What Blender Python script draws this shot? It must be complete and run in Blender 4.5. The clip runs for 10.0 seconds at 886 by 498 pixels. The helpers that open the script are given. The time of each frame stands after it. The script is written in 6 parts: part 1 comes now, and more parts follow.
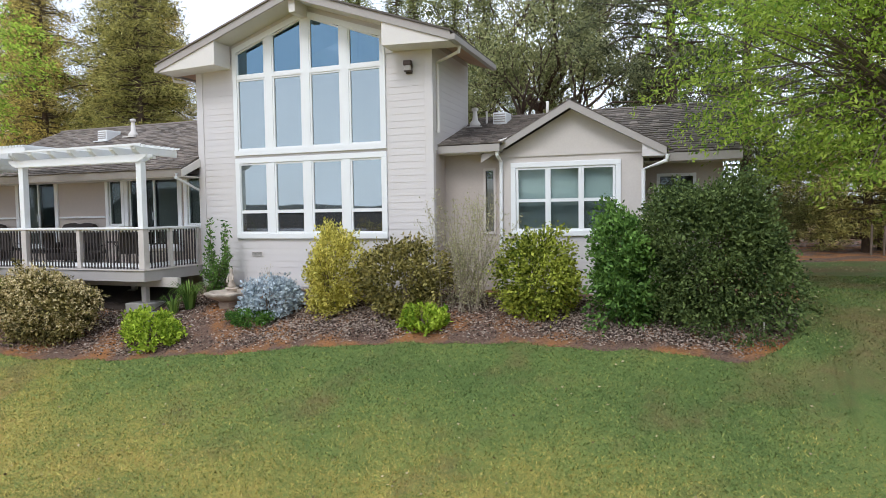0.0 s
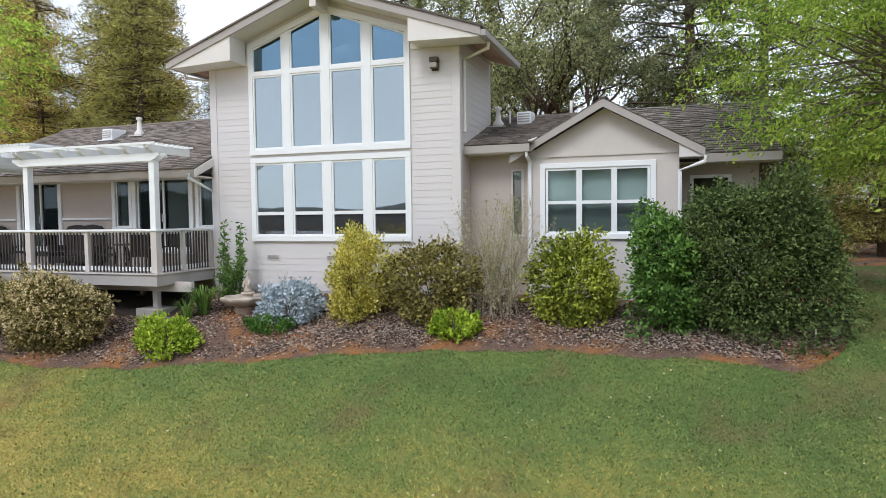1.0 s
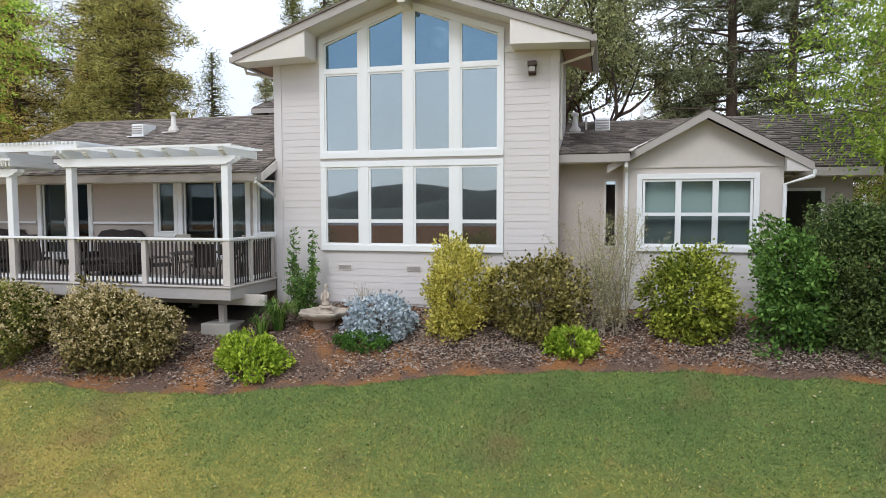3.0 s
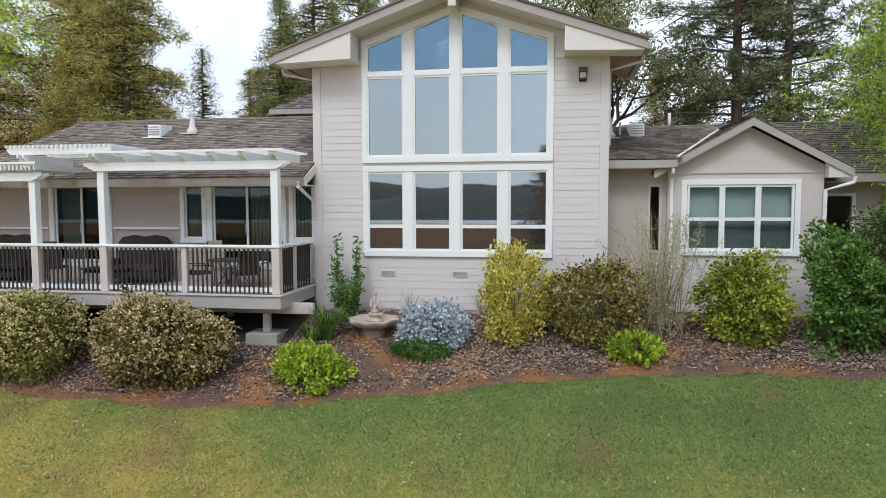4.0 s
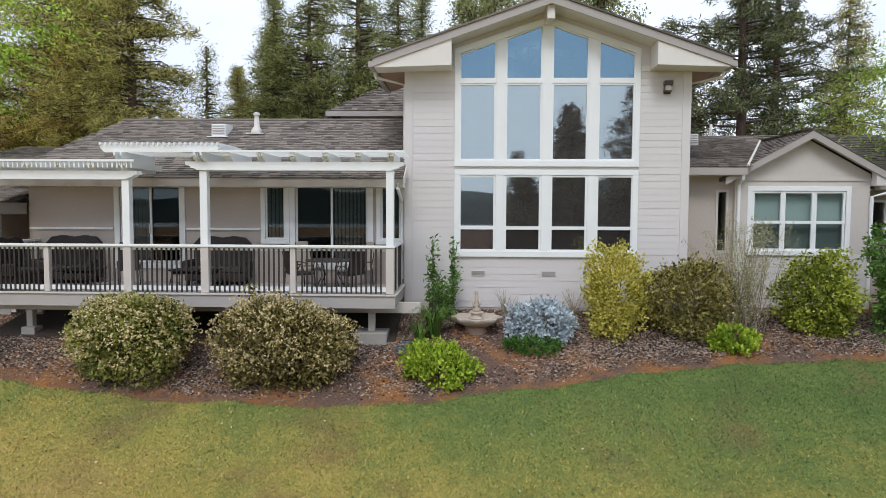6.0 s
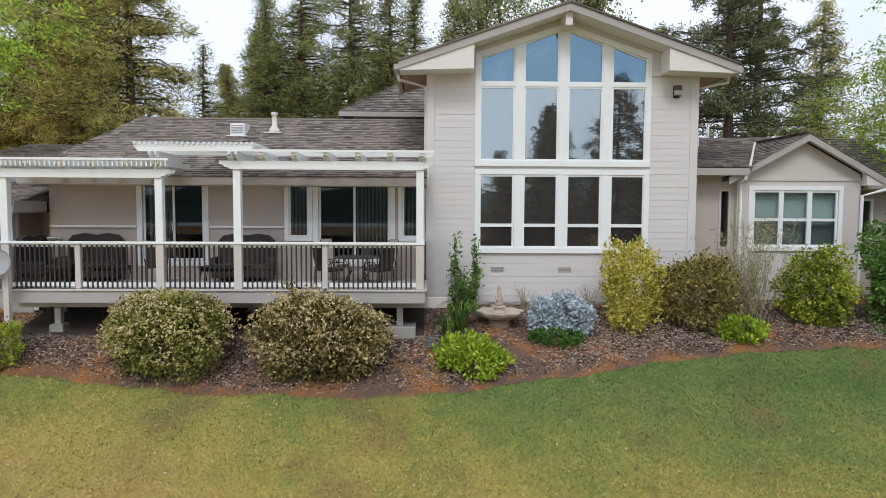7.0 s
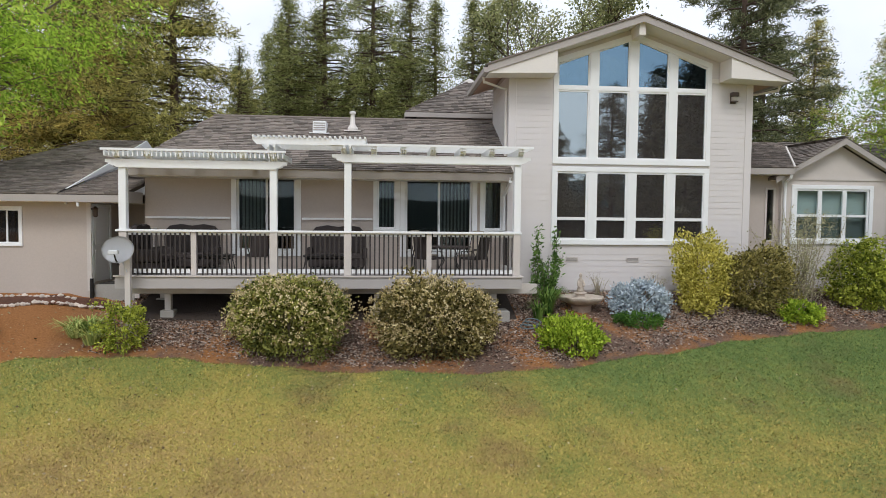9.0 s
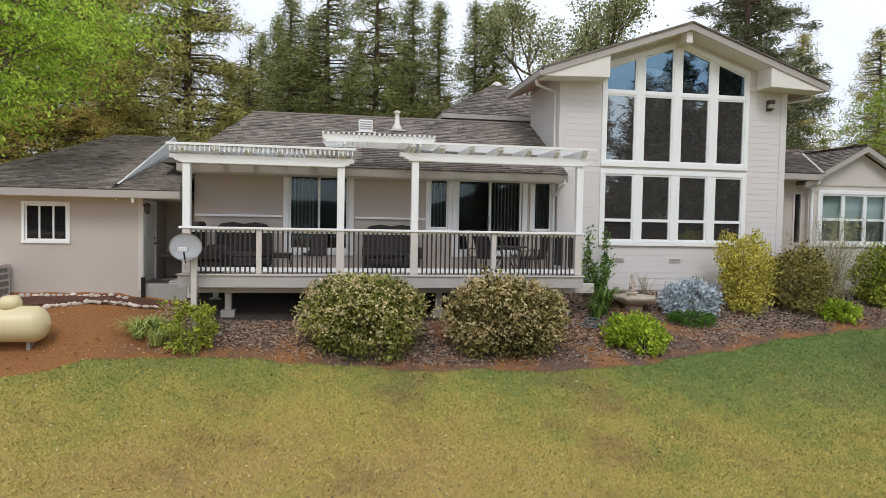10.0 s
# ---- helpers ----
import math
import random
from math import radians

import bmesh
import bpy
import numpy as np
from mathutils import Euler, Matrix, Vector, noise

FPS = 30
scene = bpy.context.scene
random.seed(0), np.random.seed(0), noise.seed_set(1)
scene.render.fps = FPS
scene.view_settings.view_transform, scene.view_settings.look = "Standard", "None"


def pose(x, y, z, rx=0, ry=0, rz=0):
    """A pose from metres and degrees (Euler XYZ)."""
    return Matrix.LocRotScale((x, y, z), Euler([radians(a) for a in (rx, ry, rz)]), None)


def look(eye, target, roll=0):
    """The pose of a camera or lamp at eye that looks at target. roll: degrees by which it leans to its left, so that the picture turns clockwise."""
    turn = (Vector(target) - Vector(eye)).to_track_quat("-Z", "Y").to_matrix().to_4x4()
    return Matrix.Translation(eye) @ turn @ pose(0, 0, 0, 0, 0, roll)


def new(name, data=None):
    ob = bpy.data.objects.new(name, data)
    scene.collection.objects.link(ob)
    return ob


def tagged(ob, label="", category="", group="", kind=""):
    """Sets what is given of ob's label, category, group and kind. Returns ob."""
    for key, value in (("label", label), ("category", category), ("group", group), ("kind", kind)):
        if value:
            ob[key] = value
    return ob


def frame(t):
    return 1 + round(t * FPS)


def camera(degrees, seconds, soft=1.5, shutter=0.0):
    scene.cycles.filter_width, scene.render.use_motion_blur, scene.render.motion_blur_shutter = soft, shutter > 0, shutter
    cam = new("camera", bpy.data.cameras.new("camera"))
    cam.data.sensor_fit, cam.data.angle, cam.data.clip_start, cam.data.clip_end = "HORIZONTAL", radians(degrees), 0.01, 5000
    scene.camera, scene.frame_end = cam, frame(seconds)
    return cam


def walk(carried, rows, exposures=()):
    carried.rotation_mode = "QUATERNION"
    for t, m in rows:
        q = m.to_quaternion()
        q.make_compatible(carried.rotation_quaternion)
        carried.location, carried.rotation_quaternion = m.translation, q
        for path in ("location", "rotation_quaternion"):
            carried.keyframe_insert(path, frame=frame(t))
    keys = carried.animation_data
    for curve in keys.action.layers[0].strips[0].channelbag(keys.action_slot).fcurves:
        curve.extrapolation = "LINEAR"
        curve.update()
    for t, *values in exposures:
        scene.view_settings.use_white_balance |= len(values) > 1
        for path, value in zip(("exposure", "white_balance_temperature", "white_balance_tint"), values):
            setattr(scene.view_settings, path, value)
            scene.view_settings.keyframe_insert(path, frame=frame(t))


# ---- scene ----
cam = camera(68.3, 10.0, 0.5)
PATH = [
    (0, (12.081, -16.729, 2.635), (11.3900, -14.8554, 2.5257), -0.82),
    (0.5, (11.580, -16.583, 2.621), (10.9006, -14.7052, 2.5181), -0.78),
    (1, (10.965, -16.484, 2.621), (10.3067, -14.5979, 2.5210), -0.68),
    (1.5, (10.162, -16.448, 2.670), (9.5294, -14.5538, 2.5694), -0.46),
    (2, (9.264, -16.515, 2.777), (8.6630, -14.6108, 2.6707), -0.31),
    (2.5, (8.272, -16.643, 2.948), (7.7216, -14.7237, 2.8291), -0.13),
    (4, (4.627, -17.233, 3.311), (4.3017, -15.2640, 3.1750), -0.15),
    (4.5, (3.551, -17.333, 3.335), (3.2903, -15.3552, 3.1991), -0.01),
    (5, (2.400, -17.638, 3.317), (2.2104, -15.6520, 3.1822), 0.16),
    (5.5, (1.219, -17.970, 3.279), (1.0916, -15.9777, 3.1519), 0.21),
    (6, (0.110, -18.284, 3.243), (0.0444, -16.2891, 3.1212), 0.28),
    (7.5, (-2.122, -19.241, 3.194), (-2.0392, -17.2465, 3.0674), 0.23),
    (8, (-2.992, -19.593, 3.032), (-2.8808, -17.5994, 2.9179), 0.21),
    (8.5, (-3.966, -19.848, 2.887), (-3.8345, -17.8548, 2.7816), 0.41),
    (9, (-5.111, -19.933, 2.760), (-4.9319, -17.9436, 2.6623), 0.60),
    (9.5, (-6.468, -19.864, 2.650), (-6.2219, -17.8816, 2.5610), 0.82),
    (10, (-8.061, -19.611, 2.573), (-7.7332, -17.6393, 2.4927), 1.08),
]
walk(cam, [(t, look(eye, target, roll)) for t, eye, target, roll in PATH], [(0, 0.06, 5950, 10), (2.5, -0.01, 6050, 10), (5, -0.17, 6000, 10), (10, -0.21, 6250, 10)])

# ---- world and sun ----
world = bpy.data.worlds.new("overcast_sky")
scene.world = world
world.use_nodes = True
wn, wl = world.node_tree.nodes, world.node_tree.links
wn.clear()
w_out = wn.new("ShaderNodeOutputWorld")
w_bg = wn.new("ShaderNodeBackground")
w_sky = wn.new("ShaderNodeTexSky")
w_sky.sky_type = "NISHITA"
w_sky.sun_disc = False
w_sky.sun_elevation = radians(48)
w_sky.sun_rotation = radians(187)
w_sky.dust_density = 2.0
w_scale = wn.new("ShaderNodeVectorMath")
w_scale.operation = "SCALE"
w_scale.inputs["Scale"].default_value = 0.09
w_noise = wn.new("ShaderNodeTexNoise")
w_noise.inputs["Scale"].default_value = 1.6
w_noise.inputs["Detail"].default_value = 6
w_noise.inputs["Roughness"].default_value = 0.55
w_ramp = wn.new("ShaderNodeValToRGB")
w_ramp.color_ramp.elements[0].position = 0.30
w_ramp.color_ramp.elements[0].color = (0.5, 0.5, 0.5, 1)
w_ramp.color_ramp.elements[1].position = 0.55
w_ramp.color_ramp.elements[1].color = (0.97, 0.97, 0.97, 1)
w_mix = wn.new("ShaderNodeMix")
w_mix.data_type = "RGBA"
w_mix.inputs["B"].default_value = (1.20, 1.25, 1.35, 1)
w_bg.inputs["Strength"].default_value = 1.0
wl.new(w_sky.outputs["Color"], w_scale.inputs[0])
wl.new(w_noise.outputs["Fac"], w_ramp.inputs["Fac"])
wl.new(w_ramp.outputs["Color"], w_mix.inputs["Factor"])
wl.new(w_scale.outputs["Vector"], w_mix.inputs["A"])
wl.new(w_mix.outputs["Result"], w_bg.inputs["Color"])
wl.new(w_bg.outputs["Background"], w_out.inputs["Surface"])

sun_data = bpy.data.lights.new("sun", "SUN")
sun_data.energy, sun_data.angle, sun_data.color = 1.6, radians(20), (1.0, 0.96, 0.90)
sun = new("sun", sun_data)
sun.matrix_world = look((-3, -26, 31), (0, 0, 0))


# ---- materials ----
def material(name, rgb, rough=0.7, vary=0.12, scale=3.0, fine=40.0, bump=0.15, metal=0.0, second=None, island=0.0, piece=0.0, spec=0.5, stretch=None, depth=0.01):
    """A painted, worn or grown surface: colour varied at a large and a small scale, with fine relief."""
    m = bpy.data.materials.new(name)
    m.use_nodes = True
    n, l = m.node_tree.nodes, m.node_tree.links
    b = n["Principled BSDF"]
    b.inputs["Roughness"].default_value = rough
    b.inputs["Metallic"].default_value = metal
    b.inputs["Specular IOR Level"].default_value = spec
    co = n.new("ShaderNodeTexCoord")
    mp = n.new("ShaderNodeMapping")
    l.new(co.outputs["Object"], mp.inputs["Vector"])
    if stretch:
        mp.inputs["Scale"].default_value = stretch
    big = n.new("ShaderNodeTexNoise")
    big.inputs["Scale"].default_value, big.inputs["Detail"].default_value = scale, 4
    small = n.new("ShaderNodeTexNoise")
    small.inputs["Scale"].default_value, small.inputs["Detail"].default_value = fine, 3
    l.new(mp.outputs["Vector"], big.inputs["Vector"])
    l.new(mp.outputs["Vector"], small.inputs["Vector"])
    add = n.new("ShaderNodeMath")
    add.operation = "ADD"
    l.new(big.outputs["Fac"], add.inputs[0])
    l.new(small.outputs["Fac"], add.inputs[1])
    fac = add.outputs[0]
    for kind, amount in (("island", island), ("piece", piece)):
        if amount:
            src = n.new("ShaderNodeNewGeometry").outputs["Random Per Island"] if kind == "island" else n.new("ShaderNodeObjectInfo").outputs["Random"]
            mul = n.new("ShaderNodeMath")
            mul.operation = "MULTIPLY_ADD"
            mul.inputs[1].default_value = amount
            l.new(src, mul.inputs[0])
            l.new(fac, mul.inputs[2])
            sub = n.new("ShaderNodeMath")
            sub.operation = "SUBTRACT"
            sub.inputs[1].default_value = amount / 2
            l.new(mul.outputs[0], sub.inputs[0])
            fac = sub.outputs[0]
    rng = n.new("ShaderNodeMapRange")
    rng.inputs["From Min"].default_value, rng.inputs["From Max"].default_value = 0.6, 1.4
    l.new(fac, rng.inputs["Value"])
    mix = n.new("ShaderNodeMix")
    mix.data_type = "RGBA"
    a = [max(0.0, c * (1 - vary)) for c in rgb]
    c2 = second if second else [min(1.0, c * (1 + vary)) for c in rgb]
    mix.inputs["A"].default_value = (*a, 1)
    mix.inputs["B"].default_value = (*c2, 1)
    l.new(rng.outputs["Result"], mix.inputs["Factor"])
    l.new(mix.outputs["Result"], b.inputs["Base Color"])
    if bump:
        bp = n.new("ShaderNodeBump")
        bp.inputs["Strength"].default_value, bp.inputs["Distance"].default_value = bump, depth
        l.new(small.outputs["Fac"], bp.inputs["Height"])
        l.new(bp.outputs["Normal"], b.inputs["Normal"])
    return m


def leafy(name, dark, light, rough=0.6, spec=0.18, shine=0.25, big=1.2):
    """Leaves: every leaf its own tone, some light shining through."""
    m = bpy.data.materials.new(name)
    m.use_nodes = True
    n, l = m.node_tree.nodes, m.node_tree.links
    b = n["Principled BSDF"]
    b.inputs["Roughness"].default_value = rough
    b.inputs["Specular IOR Level"].default_value = spec
    geo = n.new("ShaderNodeNewGeometry")
    co = n.new("ShaderNodeTexCoord")
    noise_n = n.new("ShaderNodeTexNoise")
    noise_n.inputs["Scale"].default_value = big
    l.new(co.outputs["Object"], noise_n.inputs["Vector"])
    add = n.new("ShaderNodeMath")
    add.operation = "MULTIPLY_ADD"
    add.inputs[1].default_value = 0.9
    l.new(geo.outputs["Random Per Island"], add.inputs[0])
    l.new(noise_n.outputs["Fac"], add.inputs[2])
    rng = n.new("ShaderNodeMapRange")
    rng.inputs["From Min"].default_value, rng.inputs["From Max"].default_value = 0.5, 1.4
    l.new(add.outputs[0], rng.inputs["Value"])
    mix = n.new("ShaderNodeMix")
    mix.data_type = "RGBA"
    mix.inputs["A"].default_value, mix.inputs["B"].default_value = (*dark, 1), (*light, 1)
    l.new(rng.outputs["Result"], mix.inputs["Factor"])
    l.new(mix.outputs["Result"], b.inputs["Base Color"])
    tr = n.new("ShaderNodeBsdfTranslucent")
    l.new(mix.outputs["Result"], tr.inputs["Color"])
    sh = n.new("ShaderNodeMixShader")
    sh.inputs["Fac"].default_value = shine
    l.new(b.outputs["BSDF"], sh.inputs[1])
    l.new(tr.outputs["BSDF"], sh.inputs[2])
    l.new(sh.outputs["Shader"], n["Material Output"].inputs["Surface"])
    return m


def glass(name, tint, reflect, clear, veil=0.0):
    """Coated window glass: a share of mirror, the rest see-through, under a thin diffuse layer."""
    m = bpy.data.materials.new(name)
    m.use_nodes = True
    n, l = m.node_tree.nodes, m.node_tree.links
    n.remove(n["Principled BSDF"])
    gl = n.new("ShaderNodeBsdfGlossy")
    gl.inputs["Color"].default_value, gl.inputs["Roughness"].default_value = (*tint, 1), 0.015
    tp = n.new("ShaderNodeBsdfTransparent")
    tp.inputs["Color"].default_value = (*clear, 1)
    sh = n.new("ShaderNodeMixShader")
    sh.inputs["Fac"].default_value = reflect
    l.new(tp.outputs["BSDF"], sh.inputs[1])
    l.new(gl.outputs["BSDF"], sh.inputs[2])
    film = n.new("ShaderNodeBsdfDiffuse")
    film.inputs["Color"].default_value = (0.43, 0.375, 0.355, 1)
    over = n.new("ShaderNodeMixShader")
    over.inputs["Fac"].default_value = veil
    l.new(sh.outputs["Shader"], over.inputs[1])
    l.new(film.outputs["BSDF"], over.inputs[2])
    l.new(over.outputs["Shader"], n["Material Output"].inputs["Surface"])
    return m


def soil(name):
    """Bare garden earth: grey-brown crumbs with patches of red clay, all red clay towards the west end."""
    m = bpy.data.materials.new(name)
    m.use_nodes = True
    n, l = m.node_tree.nodes, m.node_tree.links
    b = n["Principled BSDF"]
    b.inputs["Roughness"].default_value, b.inputs["Specular IOR Level"].default_value = 0.95, 0.2
    co = n.new("ShaderNodeTexCoord")

    def field(scale, detail, rough):
        t = n.new("ShaderNodeTexNoise")
        t.inputs["Scale"].default_value, t.inputs["Detail"].default_value, t.inputs["Roughness"].default_value = scale, detail, rough
        l.new(co.outputs["Object"], t.inputs["Vector"])
        return t.outputs["Fac"]

    def blend(fac, a, c):
        x = n.new("ShaderNodeMix")
        x.data_type = "RGBA"
        for key, v in (("A", a), ("B", c)):
            if isinstance(v, tuple):
                x.inputs[key].default_value = (*v, 1)
            else:
                l.new(v, x.inputs[key])
        l.new(fac, x.inputs["Factor"])
        return x.outputs["Result"]

    def span(src, lo, hi):
        r = n.new("ShaderNodeMapRange")
        r.inputs["From Min"].default_value, r.inputs["From Max"].default_value = lo, hi
        l.new(src, r.inputs["Value"])
        return r.outputs[0]

    sep = n.new("ShaderNodeSeparateXYZ")
    l.new(co.outputs["Object"], sep.inputs[0])
    crumbs, grit = field(26, 4, 0.75), field(110, 3, 0.7)
    brown = blend(span(crumbs, 0.35, 0.68), (0.105, 0.066, 0.050), (0.30, 0.195, 0.145))
    clay = blend(span(crumbs, 0.3, 0.72), (0.26, 0.108, 0.038), (0.53, 0.25, 0.098))
    west = span(sep.outputs["X"], -11.6, -13.2)
    patch = n.new("ShaderNodeMath")
    patch.operation, patch.use_clamp = "ADD", True
    l.new(span(field(0.8, 4, 0.6), 0.46, 0.62), patch.inputs[0])
    l.new(west, patch.inputs[1])
    l.new(blend(patch.outputs[0], brown, clay), b.inputs["Base Color"])
    bp = n.new("ShaderNodeBump")
    bp.inputs["Strength"].default_value, bp.inputs["Distance"].default_value = 1.0, 0.05
    add = n.new("ShaderNodeMath")
    add.operation = "MULTIPLY_ADD"
    add.inputs[1].default_value = 0.4
    l.new(grit, add.inputs[0])
    l.new(crumbs, add.inputs[2])
    l.new(add.outputs[0], bp.inputs["Height"])
    l.new(bp.outputs["Normal"], b.inputs["Normal"])
    return m


SIDING = material("siding_paint", (0.655, 0.618, 0.605), 0.6, 0.03, 1.2, 30, 0.12, piece=0.4)
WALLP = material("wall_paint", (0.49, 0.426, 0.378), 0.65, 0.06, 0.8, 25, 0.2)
WHITE = material("white_trim_paint", (0.83, 0.84, 0.84), 0.45, 0.03, 2, 40, 0.05)
CREAM = material("cream_soffit_paint", (0.73, 0.69, 0.645), 0.6, 0.04, 1.5, 30, 0.08)
TAUPE = material("taupe_fascia_paint", (0.40, 0.365, 0.34), 0.6, 0.07, 2, 30, 0.1)
WOODS = material("stained_soffit_wood", (0.42, 0.27, 0.18), 0.7, 0.15, 2, 30, 0.1)
POSTP = material("beige_post_paint", (0.58, 0.53, 0.49), 0.6, 0.06, 2, 30, 0.1)
RIM = material("grey_rim_paint", (0.43, 0.40, 0.38), 0.6, 0.08, 2, 30, 0.1)
BROWN = material("dark_brown_baluster_paint", (0.035, 0.028, 0.026), 0.5, 0.2, 3, 40, 0.05)
SHINGLE = material("weathered_shingle", (0.195, 0.165, 0.142), 0.9, 0.42, 1.0, 60, 0.5, island=0.95, piece=0.75)
ROOFBASE = material("roof_underlay", (0.12, 0.10, 0.09), 0.95, 0.3, 1, 40, 0.4)
DECKW = material("grey_deck_board", (0.47, 0.44, 0.425), 0.75, 0.15, 2, 50, 0.2, piece=0.6, stretch=(0.3, 4, 1))
SOIL = soil("garden_soil")
# near-black soil: the shade under the deck is put into this colour
SHADESOIL = material("shade_darkened_soil", (0.05, 0.036, 0.028), 0.95, 0.4, 1.2, 25, 0.8, depth=0.04)
COMPOST = material("damp_red_compost", (0.115, 0.050, 0.030), 0.95, 0.5, 2.5, 35, 0.9, depth=0.04)
MULCH = material("bark_mulch_chip", (0.105, 0.066, 0.050), 0.9, 0.5, 0.8, 30, 0.3, second=(0.50, 0.40, 0.325), island=1.5)
CONCRETE = material("concrete", (0.36, 0.34, 0.31), 0.9, 0.15, 2.5, 50, 0.4)
STONE = material("cast_stone", (0.48, 0.41, 0.34), 0.85, 0.25, 4, 40, 0.4)
ROCK = material("pale_rock", (0.60, 0.52, 0.45), 0.9, 0.25, 6, 40, 0.5, piece=0.6)
BARK = material("pine_bark", (0.10, 0.068, 0.050), 0.95, 0.45, 2, 18, 0.9, stretch=(1, 1, 0.25), depth=0.04)
TWIG = material("grey_twig_bark", (0.17, 0.13, 0.10), 0.9, 0.3, 3, 30, 0.5)
WICKER = material("dark_wicker", (0.035, 0.026, 0.024), 0.7, 0.3, 6, 60, 0.5)
CUSHION = material("dark_cushion", (0.06, 0.048, 0.045), 0.9, 0.2, 4, 60, 0.2)
STRIPE = material("pale_striped_cushion", (0.50, 0.44, 0.36), 0.9, 0.1, 4, 60, 0.2)
IRON = material("black_iron", (0.02, 0.018, 0.017), 0.45, 0.2, 5, 40, 0.1, metal=0.4)
STEEL = material("galvanised_steel", (0.55, 0.56, 0.57), 0.4, 0.1, 5, 60, 0.05, metal=0.7)
DISHG = material("grey_dish_paint", (0.62, 0.63, 0.65), 0.4, 0.05, 5, 60, 0.03)
TANKP = material("cream_tank_paint", (0.70, 0.60, 0.36), 0.4, 0.08, 2, 40, 0.05)
VENTG = material("grey_vent_mesh", (0.26, 0.245, 0.235), 0.6, 0.2, 30, 80, 0.3)
LAMPM = material("bronze_lamp", (0.09, 0.065, 0.05), 0.45, 0.2, 8, 40, 0.1, metal=0.5)
FROST = material("frosted_lamp_glass", (0.55, 0.52, 0.47), 0.25, 0.05, 8, 40, 0.02)
BLINDS = material("vertical_blind_fabric", (0.38, 0.37, 0.33), 0.8, 0.08, 6, 60, 0.05, piece=0.3)
SHADEF = material("grey_roller_shade", (0.46, 0.52, 0.51), 0.85, 0.05, 3, 60, 0.05)
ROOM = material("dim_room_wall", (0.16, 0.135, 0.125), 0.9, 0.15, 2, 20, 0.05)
DOORP = material("pale_grey_door_paint", (0.72, 0.71, 0.69), 0.5, 0.04, 2, 40, 0.05)
MATD = material("dark_door_mat", (0.05, 0.045, 0.04), 0.95, 0.3, 8, 80, 0.5)
BRICK = material("terracotta_pedestal", (0.36, 0.26, 0.20), 0.9, 0.25, 5, 50, 0.4)
HILLM = material("far_wooded_hill", (0.035, 0.05, 0.045), 1.0, 0.4, 0.01, 0.08, 0.0)
GLASS_T = glass("coated_window_glass", (0.75, 0.86, 0.88), 0.47, (0.5, 0.5, 0.5), 0.07)
GLASS_L = glass("screened_lower_sash_glass", (0.7, 0.75, 0.78), 0.15, (0.55, 0.57, 0.58), 0.06)
# the bluer high sky mirrored in the transoms is put into this tint
GLASS_U = glass("sky_tinted_transom_glass", (0.36, 0.56, 0.72), 0.40, (0.45, 0.48, 0.5))
GLASS_S = glass("plain_door_glass", (0.78, 0.9, 0.92), 0.045, (0.72, 0.76, 0.76))
GLASS_G = glass("brown_tint_garage_glass", (0.7, 0.72, 0.7), 0.03, (0.5, 0.46, 0.42), 0.03)
GLASS_B = glass("shaded_bay_glass", (0.8, 0.93, 0.93), 0.04, (0.88, 0.92, 0.91))
SCREEN = glass("insect_screened_glass", (0.65, 0.7, 0.7), 0.09, (0.68, 0.71, 0.71))


